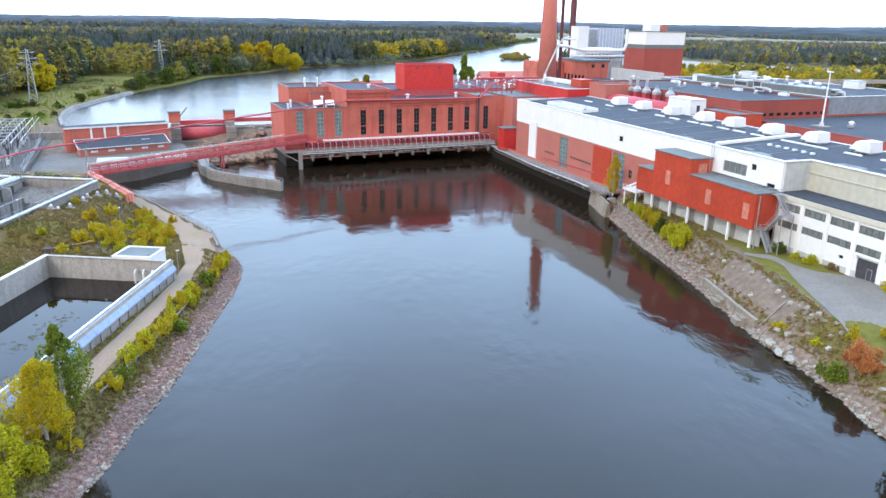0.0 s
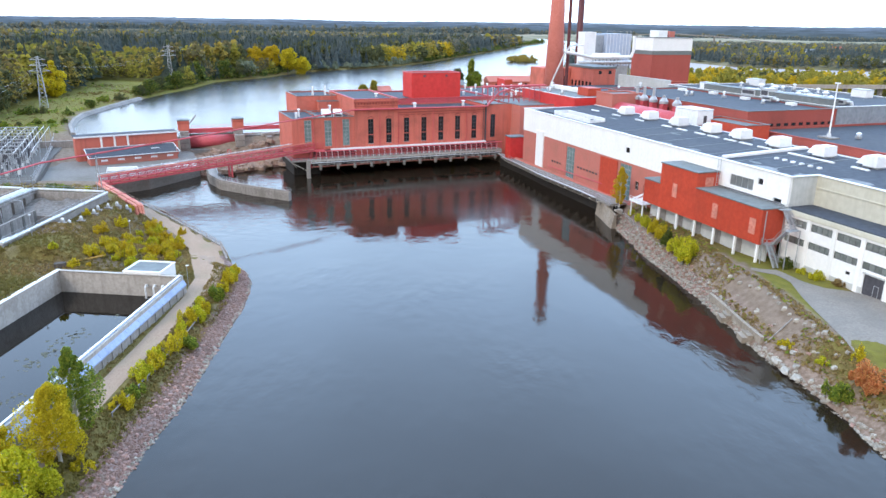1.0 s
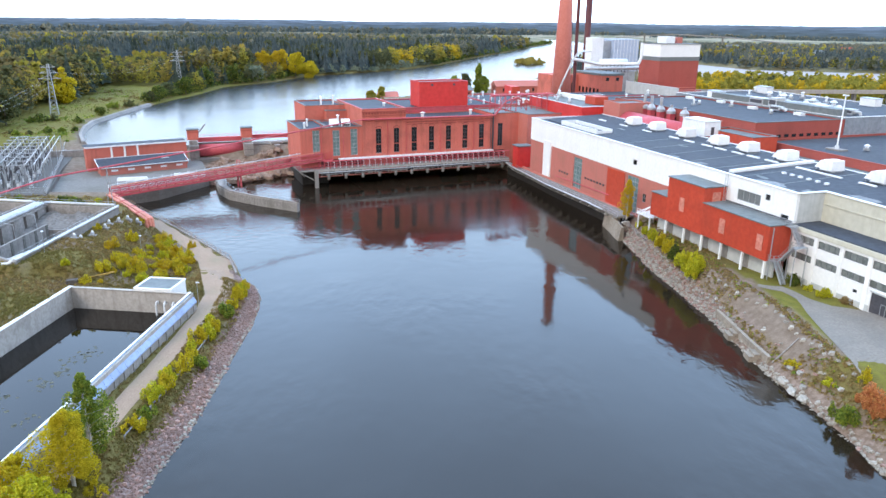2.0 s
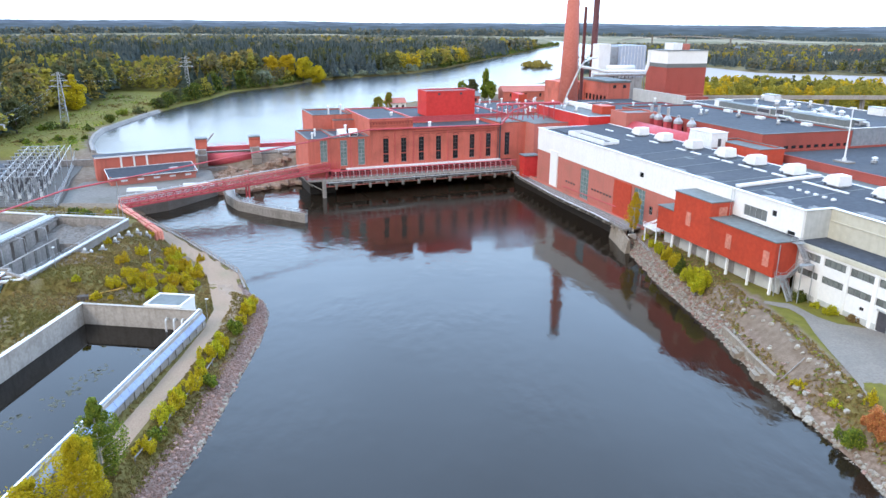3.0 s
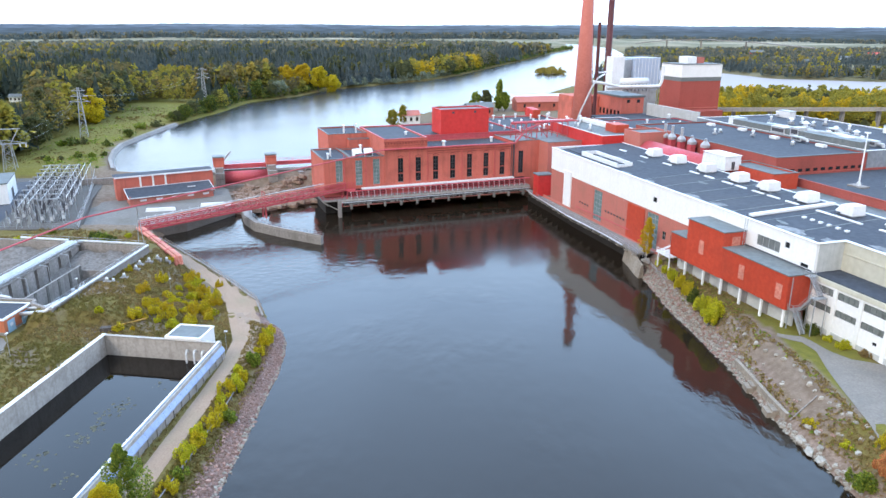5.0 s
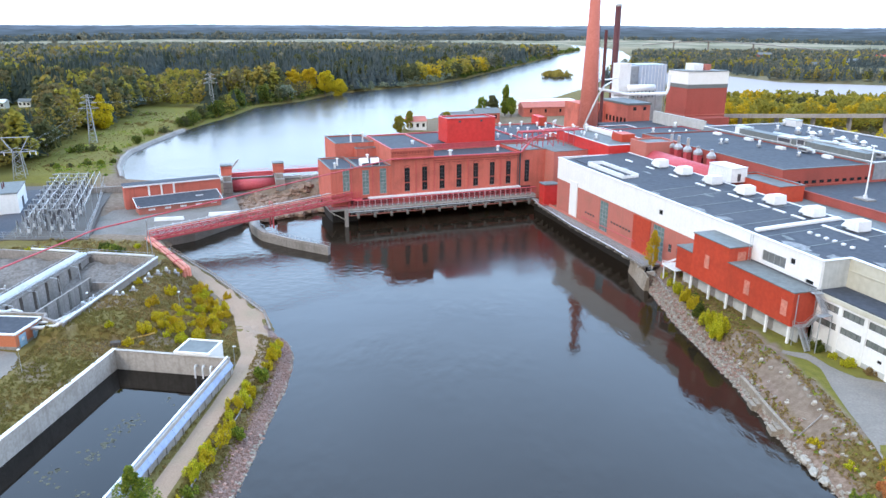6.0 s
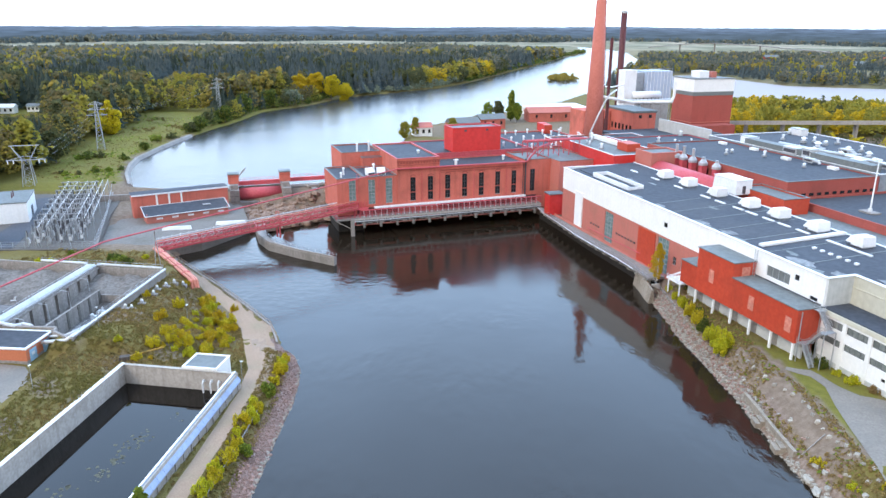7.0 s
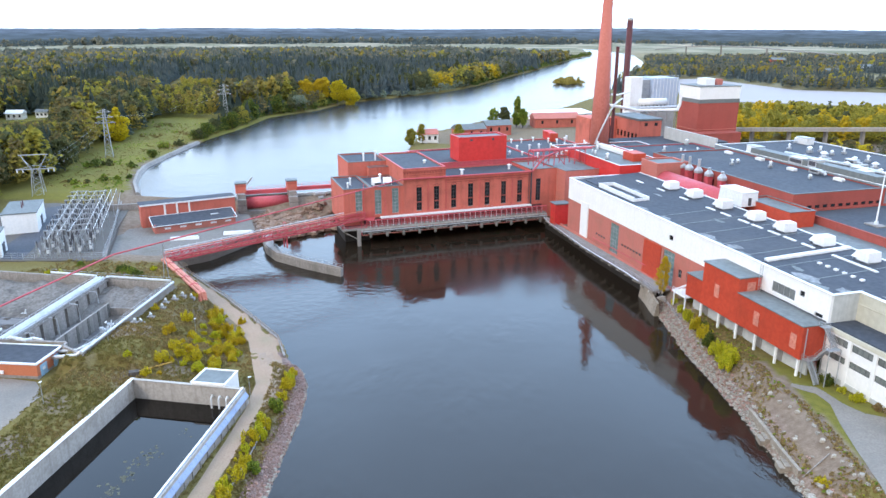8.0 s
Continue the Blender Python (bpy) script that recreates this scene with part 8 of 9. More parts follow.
# trees beyond the dam
for k, (x, y, h, w, m_, kd) in enumerate([(-213, 390, 20, 15, LEAF_YELLOW, "drop"), (-158, 592, 22, 17, LEAF_GOLD, "round"), (-147, 600, 22, 16, LEAF_GOLD, "round"), (-134, 598, 20, 15, LEAF_YELLOW, "round"), (-124, 604, 19, 13, LEAF_YELLOW, "round"), (-204, 560, 20, 20, LEAF_GREY, "round"), (-190, 545, 16, 16, LEAF_GREY, "round"),
                                          (-203, 262, 22, 15, LEAF_BARE, "round"), (-207, 300, 17, 9, LEAF_GOLD, "drop"), (-194, 305, 14.5, 16, LEAF_WOOD, "round"), (-203, 318, 16, 10, LEAF_BARE, "round"), (-214, 286, 19, 11, LEAF_WOOD_GOLD, "drop"), (-43, 398, 11, 6, LEAF_WOOD_LIME, "column"), (-23, 412, 10, 7, LEAF_WOOD_LIME, "round"), (3, 462, 15, 8, LEAF_WOOD, "round"), (11, 474, 21, 7, LEAF_BIRCH, "column"), (15, 470, 13, 8, LEAF_BIRCH, "round"), (-48, 390, 10, 8, LEAF_WOOD_LIME, "column"),
                                          (-4, 470, 12, 8, LEAF_BIRCH, "round"), (214, 370, 10, 3.6, NEEDLE, "column"), (220, 374, 9, 3.4, NEEDLE, "column"), (112, 330, 10, 12, LEAF_YELLOW, "round"), (-170, 340, 3.4, 7, LEAF_GREEN, "round"), (-172, 402, 6, 8, LEAF_WOOD, "round"), (-171, 412, 8, 9, LEAF_GREEN, "round"), (-173, 428, 9, 10, LEAF_WOOD, "round"), (-168, 445, 11, 10, LEAF_GREEN, "round"), (-172, 470, 12, 12, LEAF_WOOD, "round"), (-172, 492, 13, 12, LEAF_GREEN, "round"), (-165, 528, 13, 13, LEAF_GREEN, "round"), (-152, 548, 12, 13, LEAF_GREY, "round")]):
    nm = {LEAF_GOLD: ("aspen_tree", "large golden-yellow autumn aspen on the far bank"), LEAF_YELLOW: ("birch_tree", "yellow autumn birch beyond the dam"), LEAF_GREY: ("willow_tree", "silvery grey-green willow on the river edge"), LEAF_LIME: ("birch_tree", "yellow-green birch beyond the dam"), LEAF_GREEN: ("alder_tree", "green alder near the river edge"), LEAF_WOOD_LIME: ("birch_tree", "dull yellow-green birch beyond the dam"), LEAF_BIRCH: ("birch_tree", "green birch beyond the dam"), LEAF_BARE: ("oak_tree", "olive-brown broad tree at the lawn edge"), LEAF_WOOD: ("oak_tree", "dull green broad tree at the lawn edge"), LEAF_WOOD_GOLD: ("aspen_tree", "ochre autumn tree at the lawn edge"), NEEDLE: ("spruce_tree", "dark slender spruce behind the mill")}[m_]
    tree(nm[0], nm[1], x, y, height_at(x, y) - 0.2, h, w, m_, BARK, 4200 if m_ in (LEAF_GOLD, LEAF_YELLOW) and h > 16 else 1500 if h > 12 else 800, (0.017 if m_ in (LEAF_GOLD, LEAF_YELLOW) and h > 16 else 0.028) * h + 0.22, kd, "far trees", 200 + k)

# ---------------------------------------------------------------- woods


def wood(name, label, leaf, spots, conifer, seed, clump=14):
    """Many trees in one mesh: spruces as ragged tiers, broadleaves as heaps of leafy clumps."""
    r = np.random.RandomState(seed)
    V, F, base = [], [], 0
    for x, y, z, h, w in spots:
        d = math.hypot(x, y)
        if conifer:
            tiers, n = (10, 10) if d < 520 else (7, 8) if d < 900 else (5, 6)
            for k in range(tiers):
                g = k / tiers
                zb, zt = z + h * (0.1 + 0.8 * g), z + h * min(1.0, 0.1 + 0.8 * g + 1.6 / tiers)
                rad = w * 0.5 * (1 - 0.93 * g) * (0.85 + 0.3 * r.rand())
                a0 = r.rand() * 6.28
                ring = []
                for i in range(n):
                    q = rad * ((1.15 if i % 2 else 0.55) + 0.3 * r.rand())
                    ring.append((x + q * math.cos(a0 + 6.283 * i / n), y + q * math.sin(a0 + 6.283 * i / n), zb + h * 0.04 * (r.rand() - 0.5) - (0.03 * h if i % 2 else 0)))
                V += ring + [(x, y, zt)]
                F += [(base + i, base + (i + 1) % n, base + n) for i in range(n)]
                base += n + 1
        else:
            many = clump if clump < 10 else 130 if d < 520 else 64 if d < 760 else 30 if d < 1100 else 14 if d < 1700 else 9
            fine = 1.0 if clump < 10 else 0.3 if d < 520 else 0.42 if d < 760 else 0.62 if d < 1100 else 0.9 if d < 1700 else 1.1
            skew, low_z = 0.35 + 0.5 * r.rand(), 0.12 + 0.14 * r.rand()
            lobes = [(w * 0.3 * (r.rand() - 0.5), w * 0.3 * (r.rand() - 0.5)) for _ in range(4)]
            for k in range(many):
                a, f = r.rand() * 6.283, r.rand()
                zz = z + h * (low_z + (0.96 - low_z) * f)
                lx, ly = lobes[k % 4]
                rr = w * 0.5 * math.sin(math.pi * min(1, 0.18 + 0.8 * f ** skew)) * r.rand() ** 0.4
                cx, cy, s = x + lx + rr * math.cos(a), y + ly + rr * math.sin(a), w * (0.14 + 0.16 * r.rand()) * fine
                pts8 = []
                for i in range(6):
                    b = 6.283 * i / 6 + r.rand()
                    pts8.append((cx + s * (0.6 + 0.7 * r.rand()) * math.cos(b), cy + s * (0.6 + 0.7 * r.rand()) * math.sin(b), zz + s * 0.9 * (r.rand() - 0.6)))
                V += pts8 + [(cx + s * 0.3 * (r.rand() - 0.5), cy + s * 0.3 * (r.rand() - 0.5), zz + s * (0.6 + 0.7 * r.rand()))]
                F += [(base + i, base + (i + 1) % 6, base + 6) for i in range(6)]
                base += 7
    me = bpy.data.meshes.new(name)
    me.from_pydata(V, [], F)
    me.materials.append(leaf)
    return tagged(new(name, me), label, "woodland", kind="stuff")


def plant_woods():
    r = np.random.RandomState(42)
    n = 80000
    ang = np.radians(90 + r.uniform(-38, 42, n))
    dist = 290 * (2600 / 290) ** r.rand(n)
    X, Y = dist * np.cos(ang), dist * np.sin(ang)
    up, arm = reach(UP_RIVER, X, Y), reach(SIDE_ARM, X, Y)
    H = ground_height(X, Y)
    ok = (up > 4) & (arm > 5)
    left = X < np.interp(Y, [300, 430, 560, 664, 814, 1151, 1704, 2400], [-160, -165, -141, -95, -21, 66, 211, 260])
    lawn = (Y < 500) & (X > np.interp(Y, [250, 268, 302, 352, 390, 412, 448, 485, 500], [-188, -187, -196, -211, -218, -212, -226, -241, -226])) & ((Y < 440) | (X < -180))
    plantland = (~left) & (Y < 412) | ((~left) & (X < 124) & (Y < 640))
    ok &= ~(left & lawn) & ~plantland
    field = (dist > 1500) & (dist < 1900) & (waves(X, Y, 1400, 11) > 0.8) | (np.abs(dist - 2080 - 60 * waves(X, Y, 700, 13)) < 270 + 90 * waves(X, Y, 420, 77))
    ok &= ~field
    open_r = (~left) & (Y > 700) & (waves(X, Y, 420, 21) > 0.7)
    ok &= ~open_r
    ok &= ~((~left) & (Y > 545 + 0.1 * (X - 150)) & (Y < 700))
    # thin the near wood, where crowns overlap; a cleared strip and a garden
    ok &= r.rand(n) < np.clip(0.026 * dist ** 2 / 26100, 0, 1)
    ok &= ~(np.abs((X + 298) * 0.9586 + (Y - 621) * 0.2847) < 15) | (Y < 600) | (Y > 990)
    ok &= ~((np.hypot(X + 330, Y - 480) < 20) | (np.hypot(X + 318, Y - 458) < 16))
    X, Y, H, dist, left, bank = X[ok], Y[ok], H[ok], dist[ok], left[ok], up[ok]
    kindn = 0.75 * waves(X, Y, 260, 31) + 0.7 * waves(X, Y, 95, 33) + r.normal(0, 0.22, len(X)) + 0.1
    birch_strip = left & (X > -292 - (Y - 621) * 0.297) & (X < -226 - (Y - 621) * 0.25) & (Y > 495) & (Y < 690)
    tone = np.clip(0.5 + 0.42 * waves(X, Y, 60, 35) + r.normal(0, 0.13, len(X)), 0, 0.999)
    strip_x = -298 - (Y - 621) * 0.297
    dark_bank = left & ((X > strip_x + 16) & (dist > 640) & (dist < 1150 + 90 * waves(X, Y, 260, 14)) | (X > strip_x - 125) & (X < strip_x - 14) & (Y > 650) & (Y < 880))
    yellow_wood = (~left) & (Y < 640)
    groups = {k: [] for k in ("spruce", "gold", "lime", "olive", "bare", "pine_hazed", "mixed_hazed", "yellow")}
    for i in range(len(X)):
        k = kindn[i]
        if yellow_wood[i]:
            sp = ("lime", "yellow", "lime", "lime", "olive")[int(tone[i] * 5)]
            h = r.uniform(11, 16) if Y[i] < 510 else r.uniform(6, 9)
        elif left[i] and bank[i] < 42 and 700 < Y[i] < 990:
            sp = ("yellow", "lime", "gold", "lime", "olive")[int(tone[i] * 5)] if k > -0.6 else "olive"
            h = r.uniform(12, 18)
        elif birch_strip[i]:
            sp = ("lime", "gold", "olive", "lime", "bare")[int(tone[i] * 5)]
            h = r.uniform(8, 17)
        elif dark_bank[i]:
            sp = "olive" if k < -1.0 or tone[i] > 0.93 else "pine_hazed" if tone[i] > 0.25 else "spruce"
            h = r.uniform(14, 22)
        else:
            sp = "spruce" if k < -0.3 else ("spruce", "olive", "bare", "lime", "olive")[int(tone[i] * 5)] if k < 0.5 else ("olive", "gold", "lime", "bare", "gold")[int(tone[i] * 5)] if k < 1.15 else ("olive", "spruce", "spruce")[int(tone[i] * 3)]
            h = (11 if dist[i] < 700 else 8) + 14 * r.rand() ** 0.8
            if not left[i]:
                sp = ("mixed_hazed", "olive", "lime", "pine_hazed", "mixed_hazed", "gold")[int(tone[i] * 6)] if waves(X[i], Y[i], 300, 71) < 0.25 else "pine_hazed"
                h = r.uniform(7, 14)
        if sp == "spruce":
            h *= 1.1
        # farther trees take the leaf colours that carry painted haze
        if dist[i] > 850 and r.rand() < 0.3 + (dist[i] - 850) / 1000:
            sp = "pine_hazed" if sp == "spruce" else "mixed_hazed" if sp in ("olive", "bare", "lime") else sp
        # only saplings before the garden of the white house
        if abs((X[i] + 330) * 0.817 + (Y[i] - 478) * 0.576) < 20 and 345 < dist[i] < 580:
            h = min(h, max(4.0, (578 - dist[i]) * 0.1))
        if left[i] and bank[i] < 30 and dist[i] < 640:
            h *= 0.55
        big = 1 + max(0, dist[i] - 900) / 1800
        h *= 1 - 0.45 * min(1, max(0, dist[i] - 1200) / 600)
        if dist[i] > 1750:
            sp = "pine_hazed" if tone[i] < 0.7 else "mixed_hazed"
        if dist[i] > 2200:
            h *= 1.5
        w = h * (0.4 if sp in ("spruce", "pine_hazed") else r.uniform(0.5, 0.8)) * big
        groups[sp].append((X[i], Y[i], H[i], h, w))
    wood("far_wood", "dark spruce forest", NEEDLE, groups["spruce"], True, 1)
    wood("far_wood", "golden autumn birches in the forest", LEAF_WOOD_GOLD, groups["gold"], False, 2)
    wood("far_wood", "yellow-green birch woods", LEAF_WOOD_LIME, groups["lime"], False, 3)
    wood("far_wood", "olive-green broadleaved woods", LEAF_WOOD, groups["olive"], False, 4)
    wood("far_wood", "thinning grey-brown trees in the forest", LEAF_BARE, groups["bare"], False, 5)
    wood("far_wood", "bright yellow birches in the forest", LEAF_GOLD, groups["yellow"], False, 6)
    wood("far_wood", "far-off pine forest with haze put into its blue-green", NEEDLE_HAZED, groups["pine_hazed"], True, 7)
    wood("far_wood", "far-off mixed forest with haze put into its leaf colours", LEAF_HAZED, groups["mixed_hazed"], False, 17)
    return {k: len(v) for k, v in groups.items()}


plant_woods()
hr = np.random.RandomState(61)
hedge = [(118 + 92 * q + hr.uniform(-4, 4), 372 + 4 * q + hr.uniform(-8, 12), 5.1, hr.uniform(4, 8.5), hr.uniform(5, 8)) for q in hr.rand(80) * 1.4]
wood("yard_scrub", "yellow and orange scrub between the mill and the viaduct", LEAF_YELLOW, hedge[:26], False, 21)
wood("yard_scrub", "olive scrub between the mill and the viaduct", LEAF_WOOD, hedge[26:54], False, 22)
wood("yard_scrub", "rust-brown scrub between the mill and the viaduct", LEAF_BARE, hedge[54:], False, 23)
# hedge of bushes along the river's far bank, and weeds on the slopes
wr = np.random.RandomState(5)
sp = []
for a, b in zip(UP_RIVER[18:-3], UP_RIVER[19:-2]):
    L = math.hypot(b[0] - a[0], b[1] - a[1])
    for k in range(int(L / 7)):
        t = (k + wr.rand()) / (L / 7)
        x, y = a[0] + (b[0] - a[0]) * t - 4 - 5 * wr.rand(), a[1] + (b[1] - a[1]) * t + 1
        if y > 398:
            sp.append((x, y, UPPER + 0.3, wr.uniform(4, 9), wr.uniform(6, 10)))
wood("bank_scrub", "green scrub along the upper river edge", LEAF_GREEN, [q for q in sp if not 620 < q[1] < 800], False, 8)
wood("bank_scrub", "grey willow scrub along the upper river edge", LEAF_GREY, [q for q in sp if 620 < q[1] < 800], False, 26)
sp = []
for k in range(26):
    a = k * 0.7
    sp.append((80 + 17 * math.cos(a) * wr.rand(), 850 + 34 * math.sin(a) * wr.rand(), UPPER - 0.5, wr.uniform(4, 8), wr.uniform(6, 11)))
wood("islet_scrub", "ochre and olive scrub on a small river islet", LEAF_WOOD_GOLD, sp, False, 9)
weeds = []
while len(weeds) < 8300:
    x, y = wr.uniform(-86, -46), wr.uniform(70, 176)
    if inside_poly(TANK, x, y) or inside_poly(BASIN, x, y) or x > -50 - max(0, y - 140) * 0.72 - 4 or (y < 121 and x > -57) or (x < -79 and (y > 119.5 or y < 92 or x < -83.6 + max(0, 113 - y) * 0.35)):
        continue
    s_ = wr.uniform(0.2, 0.55)
    weeds.append((x, y, height_at(x, y) - 0.1, s_ * 0.8, s_ * 1.5))
for _ in range(2900):
    y = wr.uniform(54, 134)
    d = 6.7 - 4.2 * wr.rand() ** 1.3
    x = float(np.interp(y, [q[1] for q in LOW_SHORE[:12]], [q[0] for q in LOW_SHORE[:12]])) - d
    s_ = wr.uniform(0.15, 0.5)
    weeds.insert(int(wr.randint(0, len(weeds))), (x, y, height_at(x, y) - 0.08, s_ * 0.8, s_ * 1.5))
for _ in range(520):
    y = wr.uniform(117, 146)
    x = float(np.interp(y, [117, 122.5, 131.8, 143.4, 150], [-46.2, -46.8, -50.7, -55.4, -59.6])) - 3.6 * wr.rand() ** 1.5
    s_ = wr.uniform(0.2, 0.45)
    weeds.append((x, y, height_at(x, y) - 0.06, s_ * 0.8, s_ * 1.5))
for _ in range(420):
    x, y = wr.uniform(-46.9, -45.4), wr.uniform(54, 114)
    s_ = wr.uniform(0.15, 0.4)
    weeds.insert(int(wr.randint(0, len(weeds))), (x, y, height_at(x, y) - 0.06, s_ * 0.8, s_ * 1.5))
for _ in range(700):
    x, y = wr.uniform(-125, -82), wr.uniform(166, 188)
    s_ = wr.uniform(0.3, 0.8)
    weeds.append((x, y, height_at(x, y) - 0.08, s_ * 0.9, s_ * 1.5))
wx, wy = np.array([q[0] for q in weeds]), np.array([q[1] for q in weeds])
dry = 0.55 * waves(wx, wy, 17, 81) + (wy - 138) * 0.02 + (wx + 68) * 0.02 + wr.normal(0, 0.25, len(wx))
wood("slope_weeds", "dry brown weeds and tall grass on the bank slope", LEAF_BROWN, [q for q, d in zip(weeds, dry) if d > -0.02], False, 10, 5)
wood("slope_weeds", "olive tufts on the bank slope", LEAF_TUFT, [q for q, d in zip(weeds, dry) if -0.65 < d <= -0.02], False, 12, 5)
wood("slope_weeds", "green tall grass on the bank slope", LEAF_MEADOW, [q for q, d in zip(weeds, dry) if d <= -0.65], False, 11, 5)

weeds = []
while len(weeds) < 2600:
    x, y = wr.uniform(44, 60), wr.uniform(70, 172)
    d = float(reach(LOW_SHORE, np.array([x]), np.array([y]))[0])
    if d < (2.0 if y > 116 else 1.6) or d > 13 or (x > 55 and y < 122) or (100 < y < 122 and 3 < d < 6.5) or x > 52 + max(0, 128 - y) * 0.2:
        continue
    s_ = wr.uniform(0.2, 0.55)
    weeds.append((x, y, height_at(x, y) - 0.08, s_ * 0.8, s_ * 1.5))
wood("bank_weeds", "dry brown weeds on the mill bank", LEAF_BROWN, weeds[:1500], False, 13, 5)
wood("bank_weeds", "green and yellow tufts on the mill bank", LEAF_BIRCH, weeds[1500:1900], False, 14, 5)
wood("bank_weeds", "olive tufts on the mill bank", LEAF_TUFT, weeds[1900:], False, 15, 5)

lt = []
while len(lt) < 1500:
    x, y = wr.uniform(-238, -146), wr.uniform(262, 470)
    if x < np.interp(y, [250, 302, 352, 412, 470], [-187, -196, -211, -212, -234]) or reach(UP_RIVER, np.array([x]), np.array([y]))[0] < 4 or y < 262 - (x + 150) * 0.3:
        continue
    s_ = wr.uniform(0.25, 0.7) * (1.5 if waves(np.array([x]), np.array([y]), 38, 91)[0] > 0.4 else 0.8)
    lt.append((x, y, height_at(x, y) - 0.1, s_ * 0.7, s_ * 2.2))
lt.sort(key=lambda q: waves(np.array([q[0]]), np.array([q[1]]), 60, 92)[0] + 0.3 * math.sin(q[0] * 9.1))
wood("lawn_grass", "dark green tall grass on the riverside lawn", LEAF_BIRCH, lt[:520], False, 24, 5)
wood("lawn_grass", "straw-yellow grass on the riverside lawn", LEAF_TUFT, lt[520:], False, 25, 5)

# ---------------------------------------------------------------- distance


def ridge(name, label, radius, top, rough, colour, glow, seed):
    """A far wooded ridge closing the view; haze is put into its glowing colour."""
    rh = np.random.RandomState(seed)
    n = 420
    crest = []
    for k in range(n + 1):
        a = radians(90 - 54 + 108 * k / n)
        z = top + rough * (math.sin(k * 0.06 + seed) + 0.6 * math.sin(k * 0.151 + 2 * seed)) + 2.2 * rh.rand()
        crest.append((radius * math.cos(a), radius * math.sin(a), z))
    s = Shape().add([(x, y, 0) for x, y, z in crest] + crest, [(k, k + 1, n + 2 + k, n + 1 + k) for k in range(n)])
    m = bpy.data.materials.new(name)
    m.use_nodes = True
    nb = m.node_tree.nodes
    b = nb["Principled BSDF"]
    tx = nb.new("ShaderNodeTexNoise")
    tx.inputs["Scale"].default_value, tx.inputs["Detail"].default_value = 0.012, 6.0
    tcn = nb.new("ShaderNodeTexCoord")
    mpn = nb.new("ShaderNodeMapping")
    mpn.inputs["Scale"].default_value = (1, 1, 9)
    rp = nb.new("ShaderNodeValToRGB")
    rp.color_ramp.elements[0].position, rp.color_ramp.elements[1].position = 0.35, 0.7
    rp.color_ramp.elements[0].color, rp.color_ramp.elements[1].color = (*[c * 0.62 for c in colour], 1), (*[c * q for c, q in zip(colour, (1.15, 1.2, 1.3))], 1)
    lk = m.node_tree.links.new
    lk(tcn.outputs["Object"], mpn.inputs["Vector"])
    lk(mpn.outputs["Vector"], tx.inputs["Vector"])
    lk(tx.outputs["Fac"], rp.inputs["Fac"])
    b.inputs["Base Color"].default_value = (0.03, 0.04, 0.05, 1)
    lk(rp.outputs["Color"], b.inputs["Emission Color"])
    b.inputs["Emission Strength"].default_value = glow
    b.inputs["Roughness"].default_value = 1.0
    b.inputs["Specular IOR Level"].default_value = 0.0
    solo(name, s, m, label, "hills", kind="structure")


# emission grows paler and bluer with radius, as painted distance haze
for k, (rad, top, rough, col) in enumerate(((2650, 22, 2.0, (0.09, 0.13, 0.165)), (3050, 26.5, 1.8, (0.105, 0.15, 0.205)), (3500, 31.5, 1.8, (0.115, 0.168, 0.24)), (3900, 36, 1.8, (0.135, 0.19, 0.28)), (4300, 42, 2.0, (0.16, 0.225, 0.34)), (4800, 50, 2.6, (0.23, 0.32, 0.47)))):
    ridge("backdrop_ridge_%d" % (k + 1), "wooded rise in the distance with haze in its glowing blue-grey", rad, top, rough, col, 1.0, 1 + 3 * k)

